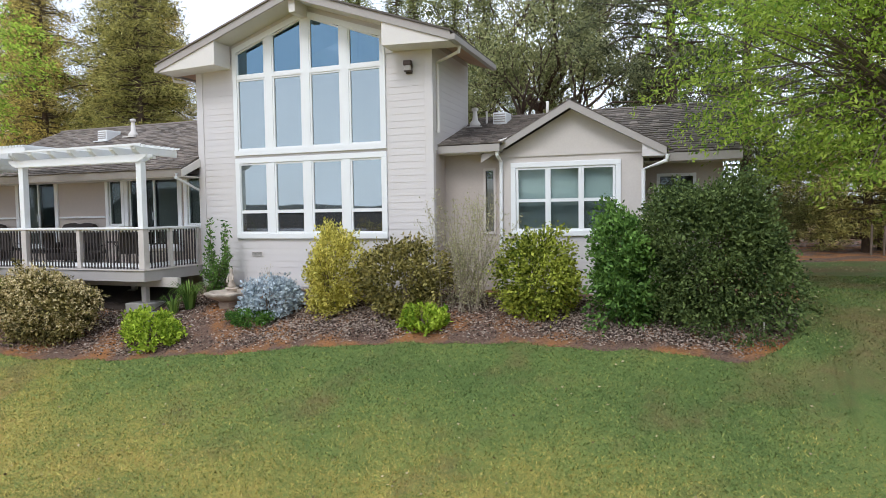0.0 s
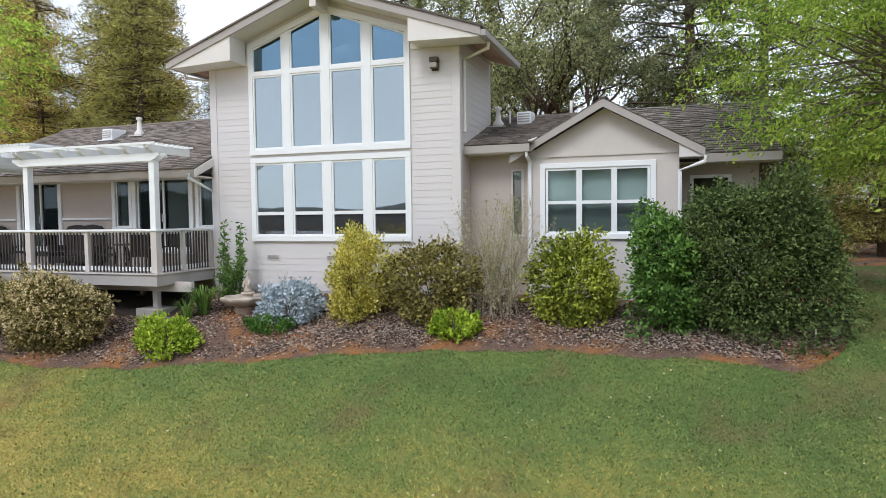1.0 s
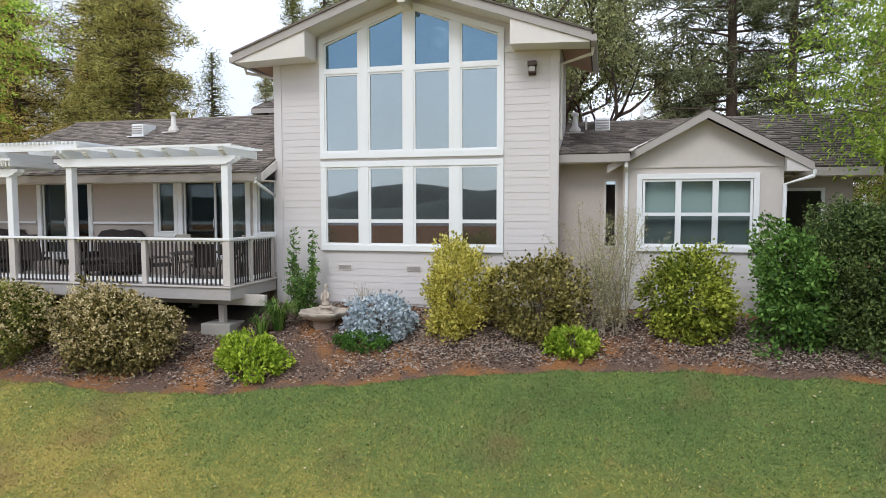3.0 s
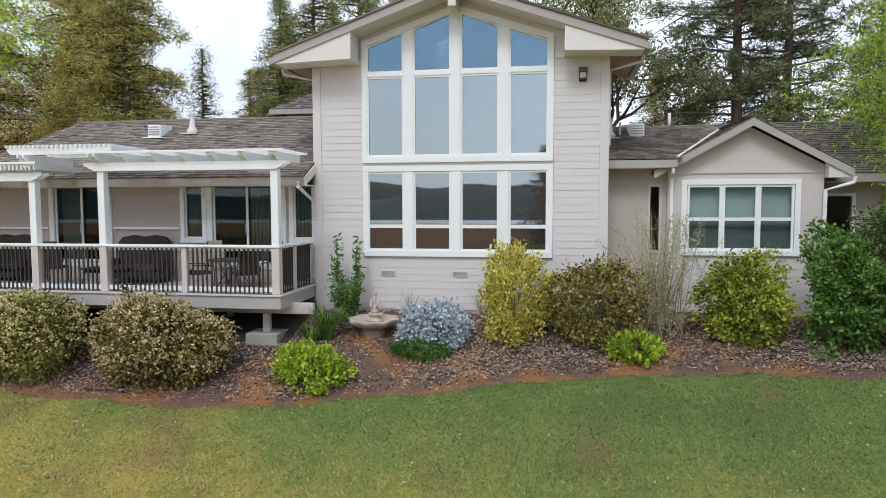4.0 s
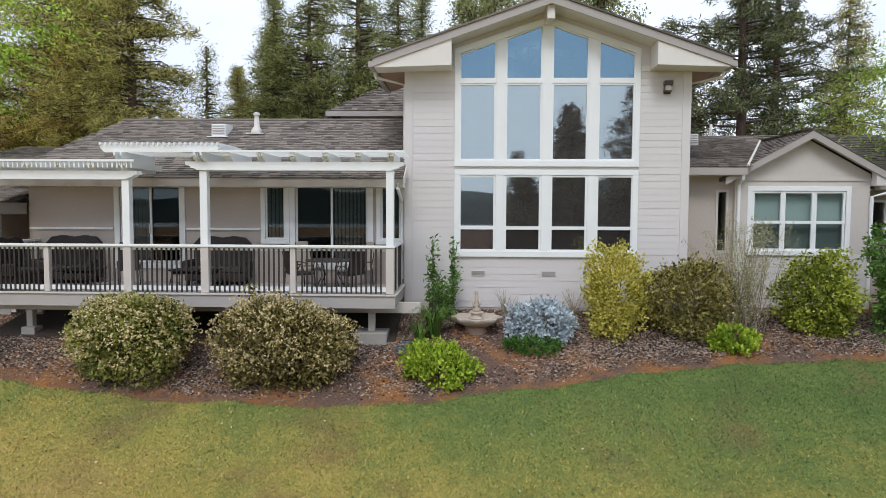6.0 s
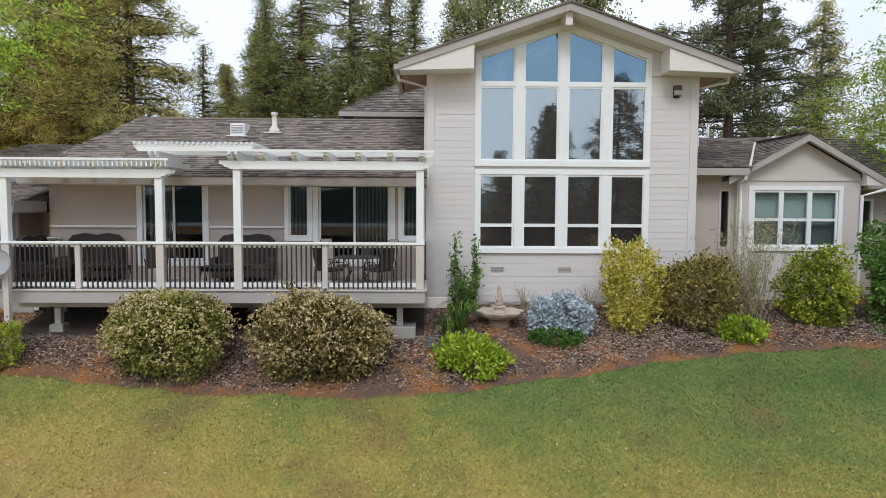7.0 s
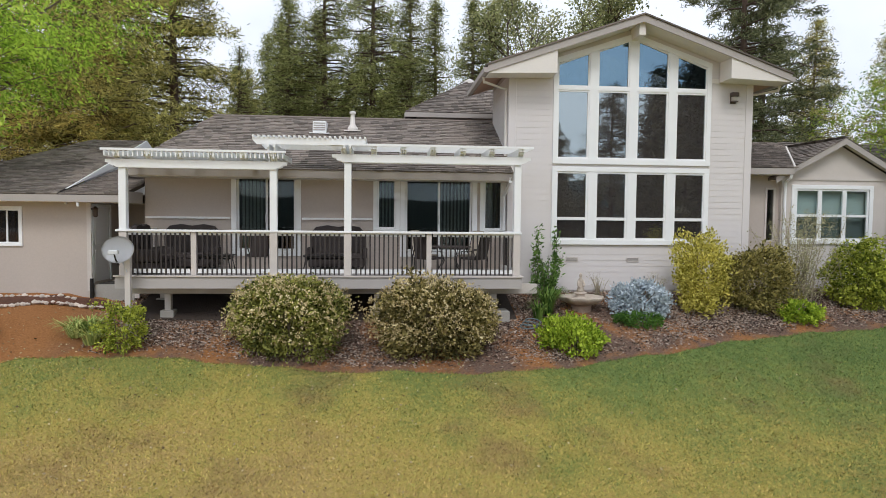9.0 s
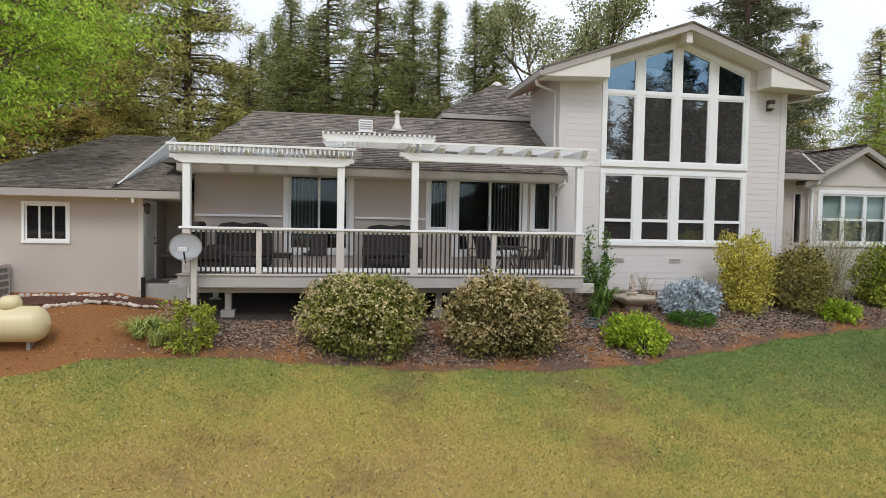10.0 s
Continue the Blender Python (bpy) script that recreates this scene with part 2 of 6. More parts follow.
# ---- lawn material: green turf with dry straw patches ----
def turf(name, blade):
    m = bpy.data.materials.new(name)
    m.use_nodes = True
    n, l = m.node_tree.nodes, m.node_tree.links
    b = n["Principled BSDF"]
    b.inputs["Roughness"].default_value, b.inputs["Specular IOR Level"].default_value = 0.75, 0.2
    co = n.new("ShaderNodeTexCoord")

    def field(scale, detail, rough):
        t = n.new("ShaderNodeTexNoise")
        t.inputs["Scale"].default_value, t.inputs["Detail"].default_value, t.inputs["Roughness"].default_value = scale, detail, rough
        l.new(co.outputs["Object"], t.inputs["Vector"])
        return t.outputs["Fac"]

    def mad(a, k, c):
        t = n.new("ShaderNodeMath")
        t.operation = "MULTIPLY_ADD"
        t.inputs[1].default_value = k
        l.new(a, t.inputs[0])
        if isinstance(c, float):
            t.inputs[2].default_value = c
        else:
            l.new(c, t.inputs[2])
        return t.outputs[0]

    sep = n.new("ShaderNodeSeparateXYZ")
    l.new(co.outputs["Object"], sep.inputs[0])
    # the turf is drier towards the house's west end and down the slope
    ends = []
    for axis, lo, hi, a, c in (("X", 4.0, -8.5, -0.07, 0.17), ("Y", -4.6, -8.4, -0.18, 0.12)):
        r = n.new("ShaderNodeMapRange")
        r.inputs["From Min"].default_value, r.inputs["From Max"].default_value = lo, hi
        r.inputs["To Min"].default_value, r.inputs["To Max"].default_value = a, c
        l.new(sep.outputs[axis], r.inputs["Value"])
        ends.append(r.outputs[0])
    grain = field(55, 4, 0.8)
    f = mad(field(0.5, 4, 0.55), 0.48, -0.01)
    f = mad(field(2.6, 5, 0.7), 0.32, f)
    f = mad(grain, 1.15, f)
    f = mad(field(13, 3, 0.7), 0.30, f)
    f = mad(f, 1.0, -0.485)
    f = mad(ends[0], 1.0, f)
    f = mad(ends[1], 1.0, f)
    if blade:
        f = mad(n.new("ShaderNodeNewGeometry").outputs["Random Per Island"], 0.50, f)
        f = mad(f, 1.0, -0.25)
    ramp = n.new("ShaderNodeValToRGB")
    e = ramp.color_ramp.elements
    e[0].position, e[0].color = 0.30, (0.138, 0.210, 0.060, 1)
    e[1].position, e[1].color = 0.98, (0.56, 0.40, 0.15, 1)
    for p_, c_ in ((0.52, (0.226, 0.300, 0.082, 1)), (0.66, (0.34, 0.34, 0.086, 1)), (0.80, (0.60, 0.48, 0.115, 1))):
        k = e.new(p_)
        k.color = c_
    l.new(f, ramp.inputs["Fac"])
    # worn red-brown thatch showing here and there
    worn = n.new("ShaderNodeMapRange")
    worn.inputs["From Min"].default_value, worn.inputs["From Max"].default_value, worn.inputs["To Max"].default_value = 0.69, 0.93, 0.75
    east = n.new("ShaderNodeMapRange")
    east.inputs["From Min"].default_value, east.inputs["From Max"].default_value, east.inputs["To Max"].default_value = 12.8, 15.5, 0.15
    l.new(sep.outputs["X"], east.inputs["Value"])
    l.new(mad(grain, 0.30, mad(field(0.42, 4, 0.62), 1.0, east.outputs["Result"])), worn.inputs["Value"])
    thatch = n.new("ShaderNodeMix")
    thatch.data_type = "RGBA"
    thatch.inputs["B"].default_value = (0.30, 0.185, 0.095, 1)
    l.new(worn.outputs["Result"], thatch.inputs["Factor"])
    l.new(ramp.outputs["Color"], thatch.inputs["A"])
    # light and dark blades side by side
    tone = n.new("ShaderNodeHueSaturation")
    if blade:
        spin = n.new("ShaderNodeMath")
        spin.operation = "FRACT"
        l.new(mad(n.new("ShaderNodeNewGeometry").outputs["Random Per Island"], 37.7, 0.0), spin.inputs[0])
        l.new(mad(spin.outputs[0], 0.95, 0.42), tone.inputs["Value"])
    else:
        l.new(mad(field(95, 2, 0.6), 1.5, 0.15), tone.inputs["Value"])
    l.new(thatch.outputs["Result"], tone.inputs["Color"])
    l.new(tone.outputs["Color"], b.inputs["Base Color"])
    if not blade:
        bp = n.new("ShaderNodeBump")
        bp.inputs["Strength"].default_value, bp.inputs["Distance"].default_value = 1.0, 0.04
        l.new(grain, bp.inputs["Height"])
        l.new(bp.outputs["Normal"], b.inputs["Normal"])
    return m


TURF, BLADE = turf("lawn_turf", False), turf("grass_blade", True)


# ---- builders ----
def box(bm, x0, x1, y0, y1, z0, z1):
    v = [bm.verts.new((x, y, z)) for z in (z0, z1) for x, y in ((x0, y0), (x1, y0), (x1, y1), (x0, y1))]
    for f in ((3, 2, 1, 0), (4, 5, 6, 7), (0, 1, 5, 4), (1, 2, 6, 5), (2, 3, 7, 6), (3, 0, 4, 7)):
        bm.faces.new([v[i] for i in f])
    return bm


def boxes(*all_boxes):
    bm = bmesh.new()
    for b in all_boxes:
        box(bm, *b)
    return bm


def prism(bm, poly, a0, a1, axis="y"):
    """A plate: the outline poly drawn in the plane across the axis, from a0 to a1."""
    def at(p, a):
        return (p[0], a, p[1]) if axis == "y" else (a, p[0], p[1]) if axis == "x" else (p[0], p[1], a)
    lo, hi = [bm.verts.new(at(p, a0)) for p in poly], [bm.verts.new(at(p, a1)) for p in poly]
    bm.faces.new(lo)
    bm.faces.new(hi[::-1])
    for i in range(len(poly)):
        j = (i + 1) % len(poly)
        bm.faces.new((lo[j], lo[i], hi[i], hi[j]))
    return bm


def tube(bm, points, radii, sides=8, caps=True):
    """A round bar through the points."""
    rings = []
    for i, p in enumerate(points):
        p = Vector(p)
        d = (Vector(points[min(i + 1, len(points) - 1)]) - Vector(points[max(i - 1, 0)])).normalized()
        s = d.cross(Vector((0, 0, 1)))
        s = s.normalized() if s.length > 0.05 else Vector((1, 0, 0))
        t = d.cross(s)
        r = radii[i] if isinstance(radii, (list, tuple)) else radii
        rings.append([bm.verts.new(p + r * (math.cos(a) * s + math.sin(a) * t)) for a in (2 * math.pi * k / sides for k in range(sides))])
    for a, b in zip(rings, rings[1:]):
        for k in range(sides):
            bm.faces.new((a[k], a[(k + 1) % sides], b[(k + 1) % sides], b[k]))
    if caps:
        bm.faces.new(rings[0][::-1])
        bm.faces.new(rings[-1])
    return bm


def lathe(bm, profile, centre, sides=24, wobble=0.0, lobes=0):
    rings = []
    for r, z in profile:
        ring = []
        for k in range(sides):
            a = 2 * math.pi * k / sides
            rr = r * (1 + wobble * math.cos(lobes * a)) if lobes else r
            ring.append(bm.verts.new((centre[0] + rr * math.cos(a), centre[1] + rr * math.sin(a), centre[2] + z)))
        rings.append(ring)
    for a, b in zip(rings, rings[1:]):
        for k in range(sides):
            bm.faces.new((a[k], a[(k + 1) % sides], b[(k + 1) % sides], b[k]))
    bm.faces.new(rings[0][::-1])
    bm.faces.new(rings[-1])
    return bm


def mesh_of(name, bm, mat, bevel=0.0, smooth=False):
    if bevel:
        bmesh.ops.bevel(bm, geom=bm.edges[:], offset=bevel, segments=1, affect="EDGES")
    bmesh.ops.recalc_face_normals(bm, faces=bm.faces)
    me = bpy.data.meshes.new(name)
    bm.to_mesh(me)
    bm.free()
    me.materials.append(mat)
    if smooth:
        me.polygons.foreach_set("use_smooth", [True] * len(me.polygons))
    return me


def part(name, bm, mat, parent, label="", bevel=0.0, smooth=False):
    ob = new(name, mesh_of(name, bm, mat, bevel, smooth))
    ob.parent = parent
    return tagged(ob, label) if label else ob


def thing(name, label, category, group="", kind="", at=(0, 0, 0)):
    ob = new(name)
    ob.empty_display_size = 0.1
    ob.location = at
    return tagged(ob, label, category, group, kind)


def solid(name, bm, mat, label, category, kind="", bevel=0.0, group="", smooth=False):
    return tagged(new(name, mesh_of(name, bm, mat, bevel, smooth)), label, category, group, kind)


def arrays(name, verts, faces, mat, parent=None):
    me = bpy.data.meshes.new(name)
    me.from_pydata(verts.tolist(), [], faces.tolist())
    me.materials.append(mat)
    ob = new(name, me)
    if parent:
        ob.parent = parent
    return ob


def leaves(name, centres, length, width, rng, mat, parent, droop=0.0, out=None, three=False):
    """Small pointed leaves, one quad each, turned at random (or facing out)."""
    n = len(centres)
    u = rng.normal(size=(n, 3))
    if out is not None:
        u = u * 0.8 + out
    u[:, 2] -= droop
    u /= np.linalg.norm(u, axis=1)[:, None] + 1e-9
    w = rng.normal(size=(n, 3))
    v = np.cross(u, w)
    v /= np.linalg.norm(v, axis=1)[:, None] + 1e-9
    s = rng.uniform(0.65, 1.3, (n, 1))
    u, v = u * length * s / 2, v * width * s / 2
    if three:
        verts = np.stack([centres - u, centres + v * 1.2, centres + u], 1).reshape(-1, 3)
        return arrays(name, verts, np.arange(3 * n).reshape(-1, 3), mat, parent)
    verts = np.stack([centres - u, centres - v, centres + u, centres + v], 1).reshape(-1, 3)
    return arrays(name, verts, np.arange(4 * n).reshape(-1, 4), mat, parent)


# ---- the lie of the land ----
LAND_Y = [-400, -60, -18, -9, -7.3, -6.2, -4.6, -4.0, -3.1, -2.3, -0.8, 3, 60, 400]
LAND_Z = [-9.0, -4.2, -2.9, -1.65, -1.38, -1.13, -0.70, -0.50, -0.12, 0.15, 0.55, 0.6, 1.0, 4.0]
EDGE_X = [-60, -30, -14.8, -13.4, -11.6, -9.7, -7.8, -5.9, -3.9, -2.1, -0.9, 0.3, 1.3, 2.6, 4.5, 7.0, 9.5, 11.7, 13.2, 13.9, 14.25, 14.6, 15.0, 15.6, 60]
EDGE_Y = [-7, -6.0, -4.95, -4.4, -4.2, -4.4, -4.76, -5.02, -5.12, -5.12, -4.97, -4.67, -4.4, -4.15, -3.68, -3.36, -3.22, -3.3, -3.35, -3.0, -2.2, 0, 4, 9, 20]


def land(x, y):
    bank = 0.24 * np.clip((-12.3 - x) / 1.4, 0, 1) * np.clip((y + 4.8) / 2.2, 0, 1)
    return np.interp(y, LAND_Y, LAND_Z) + bank + 0.02 * np.sin(1.7 * x + 0.6 * y) * np.cos(1.1 * y)


def lawn_edge(x):
    return np.interp(x, EDGE_X, EDGE_Y) + 0.05 * np.sin(2.3 * x) + 0.03 * np.sin(5.1 * x + 1)


def on_land(x, y, up=0.0):
    return (x, y, float(land(x, y)) + up)


def sheet(name, xs, ys, zs, mat):
    """A grid of heights."""
    nx, ny = xs.shape
    verts = np.stack([xs, ys, zs], -1).reshape(-1, 3)
    i = (np.arange(nx - 1)[:, None] * ny + np.arange(ny - 1)).ravel()
    faces = np.stack([i, i + ny, i + ny + 1, i + 1], 1)
    ob = arrays(name, verts, faces, mat)
    ob.data.polygons.foreach_set("use_smooth", [True] * len(ob.data.polygons))
    return ob


gx = np.r_[-500, -250, -120, -70, -45, np.arange(-30, 30.1, 0.4), 45, 70, 120, 250, 500]
gy = np.r_[-400, -200, -100, -60, -40, -25, np.arange(-18, 8.1, 0.3), 12, 20, 35, 60, 120, 250, 500]
GX, GY = np.meshgrid(gx, gy, indexing="ij")
GZ = land(GX, GY) + np.where((np.abs(GX) < 30) & (GY > -18) & (GY < 8), 0.018 * np.sin(7.3 * GX + 3 * np.sin(5 * GY)) * np.cos(6.1 * GY), 0)
ground = tagged(sheet("ground", GX, GY, GZ, SOIL), "red-brown garden soil sloping down from the house", "ground", kind="structure")

lx = np.r_[-60, -45, np.arange(-32, 32.1, 0.2), 45, 60]
ls = np.r_[0, 0.03, 0.10, 0.25, np.arange(0.5, 6.1, 0.25), 7, 8.5, 10, 13, 18, 26, 40, 55]
LX, LS = np.meshgrid(lx, ls, indexing="ij")
LY = lawn_edge(LX) - LS
LZ = land(LX, LY) + np.where(LS < 0.01, -0.03, np.where(LS < 0.05, 0.025, 0.04)) + 0.08 * np.clip((LX - 13.4) / 0.8, 0, 1)
lawn = tagged(sheet("lawn", LX, LY, LZ, TURF), "green lawn with dry straw-coloured patches", "lawn", kind="structure")


# ---- roofs and walls ----
def shingles(parent, origin, along, up, bounds, rise, mat, rng, own=None, expose=0.135, tab=0.22):
    """Courses of shingles on a slope. bounds(v) gives the ends of the course at v metres up the slope.
    Those inside the stretch own=(u0, u1) are parts of their own; the rest is one mesh."""
    o, a, b = Vector(origin), Vector(along).normalized(), Vector(up).normalized()
    n = a.cross(b)
    if n.z < 0:
        n = -n
    verts, faces = [], []
    shared = []
    for k in range(3):
        w = tab * (0.85, 1.0, 1.2)[k] - 0.008
        c = [(0, 0, 0.030), (w, 0, 0.030), (w, expose + 0.03, 0.006), (0, expose + 0.03, 0.006), (0, 0, 0.0), (w, 0, 0.0)]
        bm = bmesh.new()
        vs = [bm.verts.new(a * x + b * y + n * z) for x, y, z in c]
        for f in ((0, 1, 2, 3), (4, 5, 1, 0), (4, 0, 3), (5, 2, 1)):
            bm.faces.new([vs[i] for i in f])
        me = bpy.data.meshes.new("shingle")
        bm.to_mesh(me)
        bm.free()
        me.materials.append(mat)
        shared.append((w + 0.008, me))
    count, v = 0, 0.0
    while v < rise:
        u, end = bounds(v)
        u -= rng.uniform(0, tab * 0.6)
        while u < end:
            w = tab * rng.uniform(0.75, 1.3)
            lo, hi = max(u, bounds(v)[0]), min(u + w, end)
            base = o + b * (v + rng.uniform(-0.012, 0.012)) + n * rng.uniform(0.0, 0.012)
            if own and own[0] < lo and hi < own[1] and count < 280:
                ob = new("shingle", shared[int(rng.integers(3))][1])
                ob.location = base + a * lo
                ob.parent = parent
                u = lo + [s for s in shared if s[1] == ob.data][0][0]
                count += 1
                continue
            if hi - lo > 0.05:
                i = len(verts)
                th = rng.uniform(0.022, 0.036)
                g = 0.006
                for x, y, z in ((lo + g, 0, th), (hi - g, 0, th), (hi - g, expose + 0.03, 0.006), (lo + g, expose + 0.03, 0.006), (lo + g, 0, 0.0), (hi - g, 0, 0.0)):
                    verts.append(base + a * x + b * y + n * z)
                faces += [(i, i + 1, i + 2, i + 3), (i + 4, i + 5, i + 1, i), (i + 4, i, i + 3), (i + 5, i + 2, i + 1)]
            u += w
        v += expose
    me = bpy.data.meshes.new("shingles")
    me.from_pydata(verts, [], faces)
    me.materials.append(mat)
    ob = new("shingles", me)
    ob.parent = parent
    return tagged(ob, "weathered brown-grey shingle courses", kind="stuff")


def slab(bm, corners, thick):
    """A sloping plate under the given corners."""
    top = [bm.verts.new(c) for c in corners]
    low = [bm.verts.new((c[0], c[1], c[2] - thick)) for c in corners]
    bm.faces.new(top)
    bm.faces.new(low[::-1])
    for i in range(len(top)):
        j = (i + 1) % len(top)
        bm.faces.new((top[i], low[i], low[j], top[j]))
    return bm


def wall_boxes(x0, x1, z0, z1, y0, y1, holes):
    """A wall along x with rectangular openings (x0, x1, z0, z1) right through it."""
    bm = bmesh.new()
    xs = sorted({x0, x1, *(h[i] for h in holes for i in (0, 1))})
    for a, b in zip(xs, xs[1:]):
        mid, z = (a + b) / 2, z0
        for h in sorted((h for h in holes if h[0] < mid < h[1]), key=lambda h: h[2]):
            if h[2] > z:
                box(bm, a, b, y0, y1, z, h[2])
            z = h[3]
        if z < z1:
            box(bm, a, b, y0, y1, z, z1)
    bmesh.ops.remove_doubles(bm, verts=bm.verts, dist=1e-5)
    return bm


def ring(bm, x0, x1, z0, z1, w, y0, y1, sill=0.0):
    """Four bars round an opening."""
    box(bm, x0, x1, y0, y1, z1 - w, z1)
    box(bm, x0, x1, y0 - sill, y1, z0, z0 + w)
    box(bm, x0, x0 + w, y0, y1, z0 + w, z1 - w)
    box(bm, x1 - w, x1, y0, y1, z0 + w, z1 - w)
    return bm


def board_mesh(length, high, axis="x", back=0.013):
    """One lap-siding board: thick at its lower edge. It hangs from its lower left corner."""
    bm = bmesh.new()
    prof = [(0, 0), (-back, 0), (-back, 0.012), (-0.006, high + 0.01), (0, high + 0.01)]
    lo, hi = [], []
    for p in prof:
        lo.append(bm.verts.new((0, p[0], p[1]) if axis == "x" else (p[0], 0, p[1])))
        hi.append(bm.verts.new((length, p[0], p[1]) if axis == "x" else (p[0], length, p[1])))
    bm.faces.new(lo)
    bm.faces.new(hi[::-1])
    for i in range(5):
        j = (i + 1) % 5
        bm.faces.new((lo[i], lo[j], hi[j], hi[i]))
    return mesh_of("siding_board", bm, SIDING)


def hang(me, parent, at, name="siding_board"):
    ob = new(name, me)
    ob.location = at
    ob.parent = parent
    return ob


rng = np.random.default_rng(7)
T, CX = -0.82, 2.25                     # tower front wall, tower middle
HALF, SLOPE = 3.72, 0.345
APEX, OVER = 8.62, 0.75                 # roof ridge height, front overhang
TIP = 4.47


# tower front wall with its two window openings
bm = bmesh.new()
Y0, Y1 = T, T + 0.18
for s in (-1, 1):
    prism(bm, [(CX + s * HALF, 0.35), (CX + s * 2.3, 0.35), (CX + s * 2.3, 7.61), (CX + s * HALF, 7.13)], Y0, Y1)
    prism(bm, [(CX, 8.13), (CX + s * 2.3, 7.36), (CX + s * 2.3, 7.61), (CX, 8.40)], Y0, Y1)
prism(bm, [(CX - 2.3, 0.35), (CX + 2.3, 0.35), (CX + 2.3, 2.1), (CX - 2.3, 2.1)], Y0, Y1)
prism(bm, [(CX - 2.3, 4.18), (CX + 2.3, 4.18), (CX + 2.3, 4.5), (CX - 2.3, 4.5)], Y0, Y1)
tower_wall = solid("wall_tower_front", bm, SIDING, "beige painted lap-siding gable wall with tall windows", "wall", "structure")
EXP = 0.178
full, pier = board_mesh(2 * 3.53, EXP), board_mesh(3.53 - 2.43, EXP)
z = 0.80
while z < 7.0:
    if 1.85 < z < 4.20 or z > 4.30:
        hang(pier, tower_wall, (CX - 3.53, T, z))
        hang(pier, tower_wall, (CX + 2.43, T, z))
    else:
        hang(full, tower_wall, (CX - 3.53, T, z))
    z += EXP
for s in (-1, 1):
    x = CX + s * 3.63
    part("corner_board", boxes((x - 0.10, x + 0.10, T - 0.035, T - 0.001, 0.72, 6.95)), SIDING, tower_wall, "beige corner board", 0.004)
part("skirt_board", boxes((CX - 3.72, CX + 3.72, T - 0.03, T - 0.001, 0.62, 0.79)), SIDING, tower_wall)
solid("foundation", boxes((CX - 3.70, CX + 3.70, T + 0.02, T + 0.16, -0.3, 0.34)), CONCRETE, "grey concrete foundation under the tall gable", "foundation", "structure")

# tower side walls
for s, name in ((-1, "wall_tower_west"), (1, "wall_tower_east")):
    x = CX + s * HALF
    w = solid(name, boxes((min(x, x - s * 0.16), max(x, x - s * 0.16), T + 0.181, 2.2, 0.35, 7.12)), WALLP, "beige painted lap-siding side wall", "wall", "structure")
    side = board_mesh(2.85, EXP, "y")
    z = 4.30
    while z < 6.9:
        ob = hang(side, w, (x, T + 0.14, z))
        if s > 0:
            ob.rotation_euler = (0, 0, math.pi)
            ob.location = (x, T + 2.99, z)
        z += EXP
    part("corner_board", boxes((x - 0.03 if s < 0 else x + 0.001, x - 0.001 if s < 0 else x + 0.03, T - 0.03, T + 0.13, 0.72, 6.95)), SIDING, w)

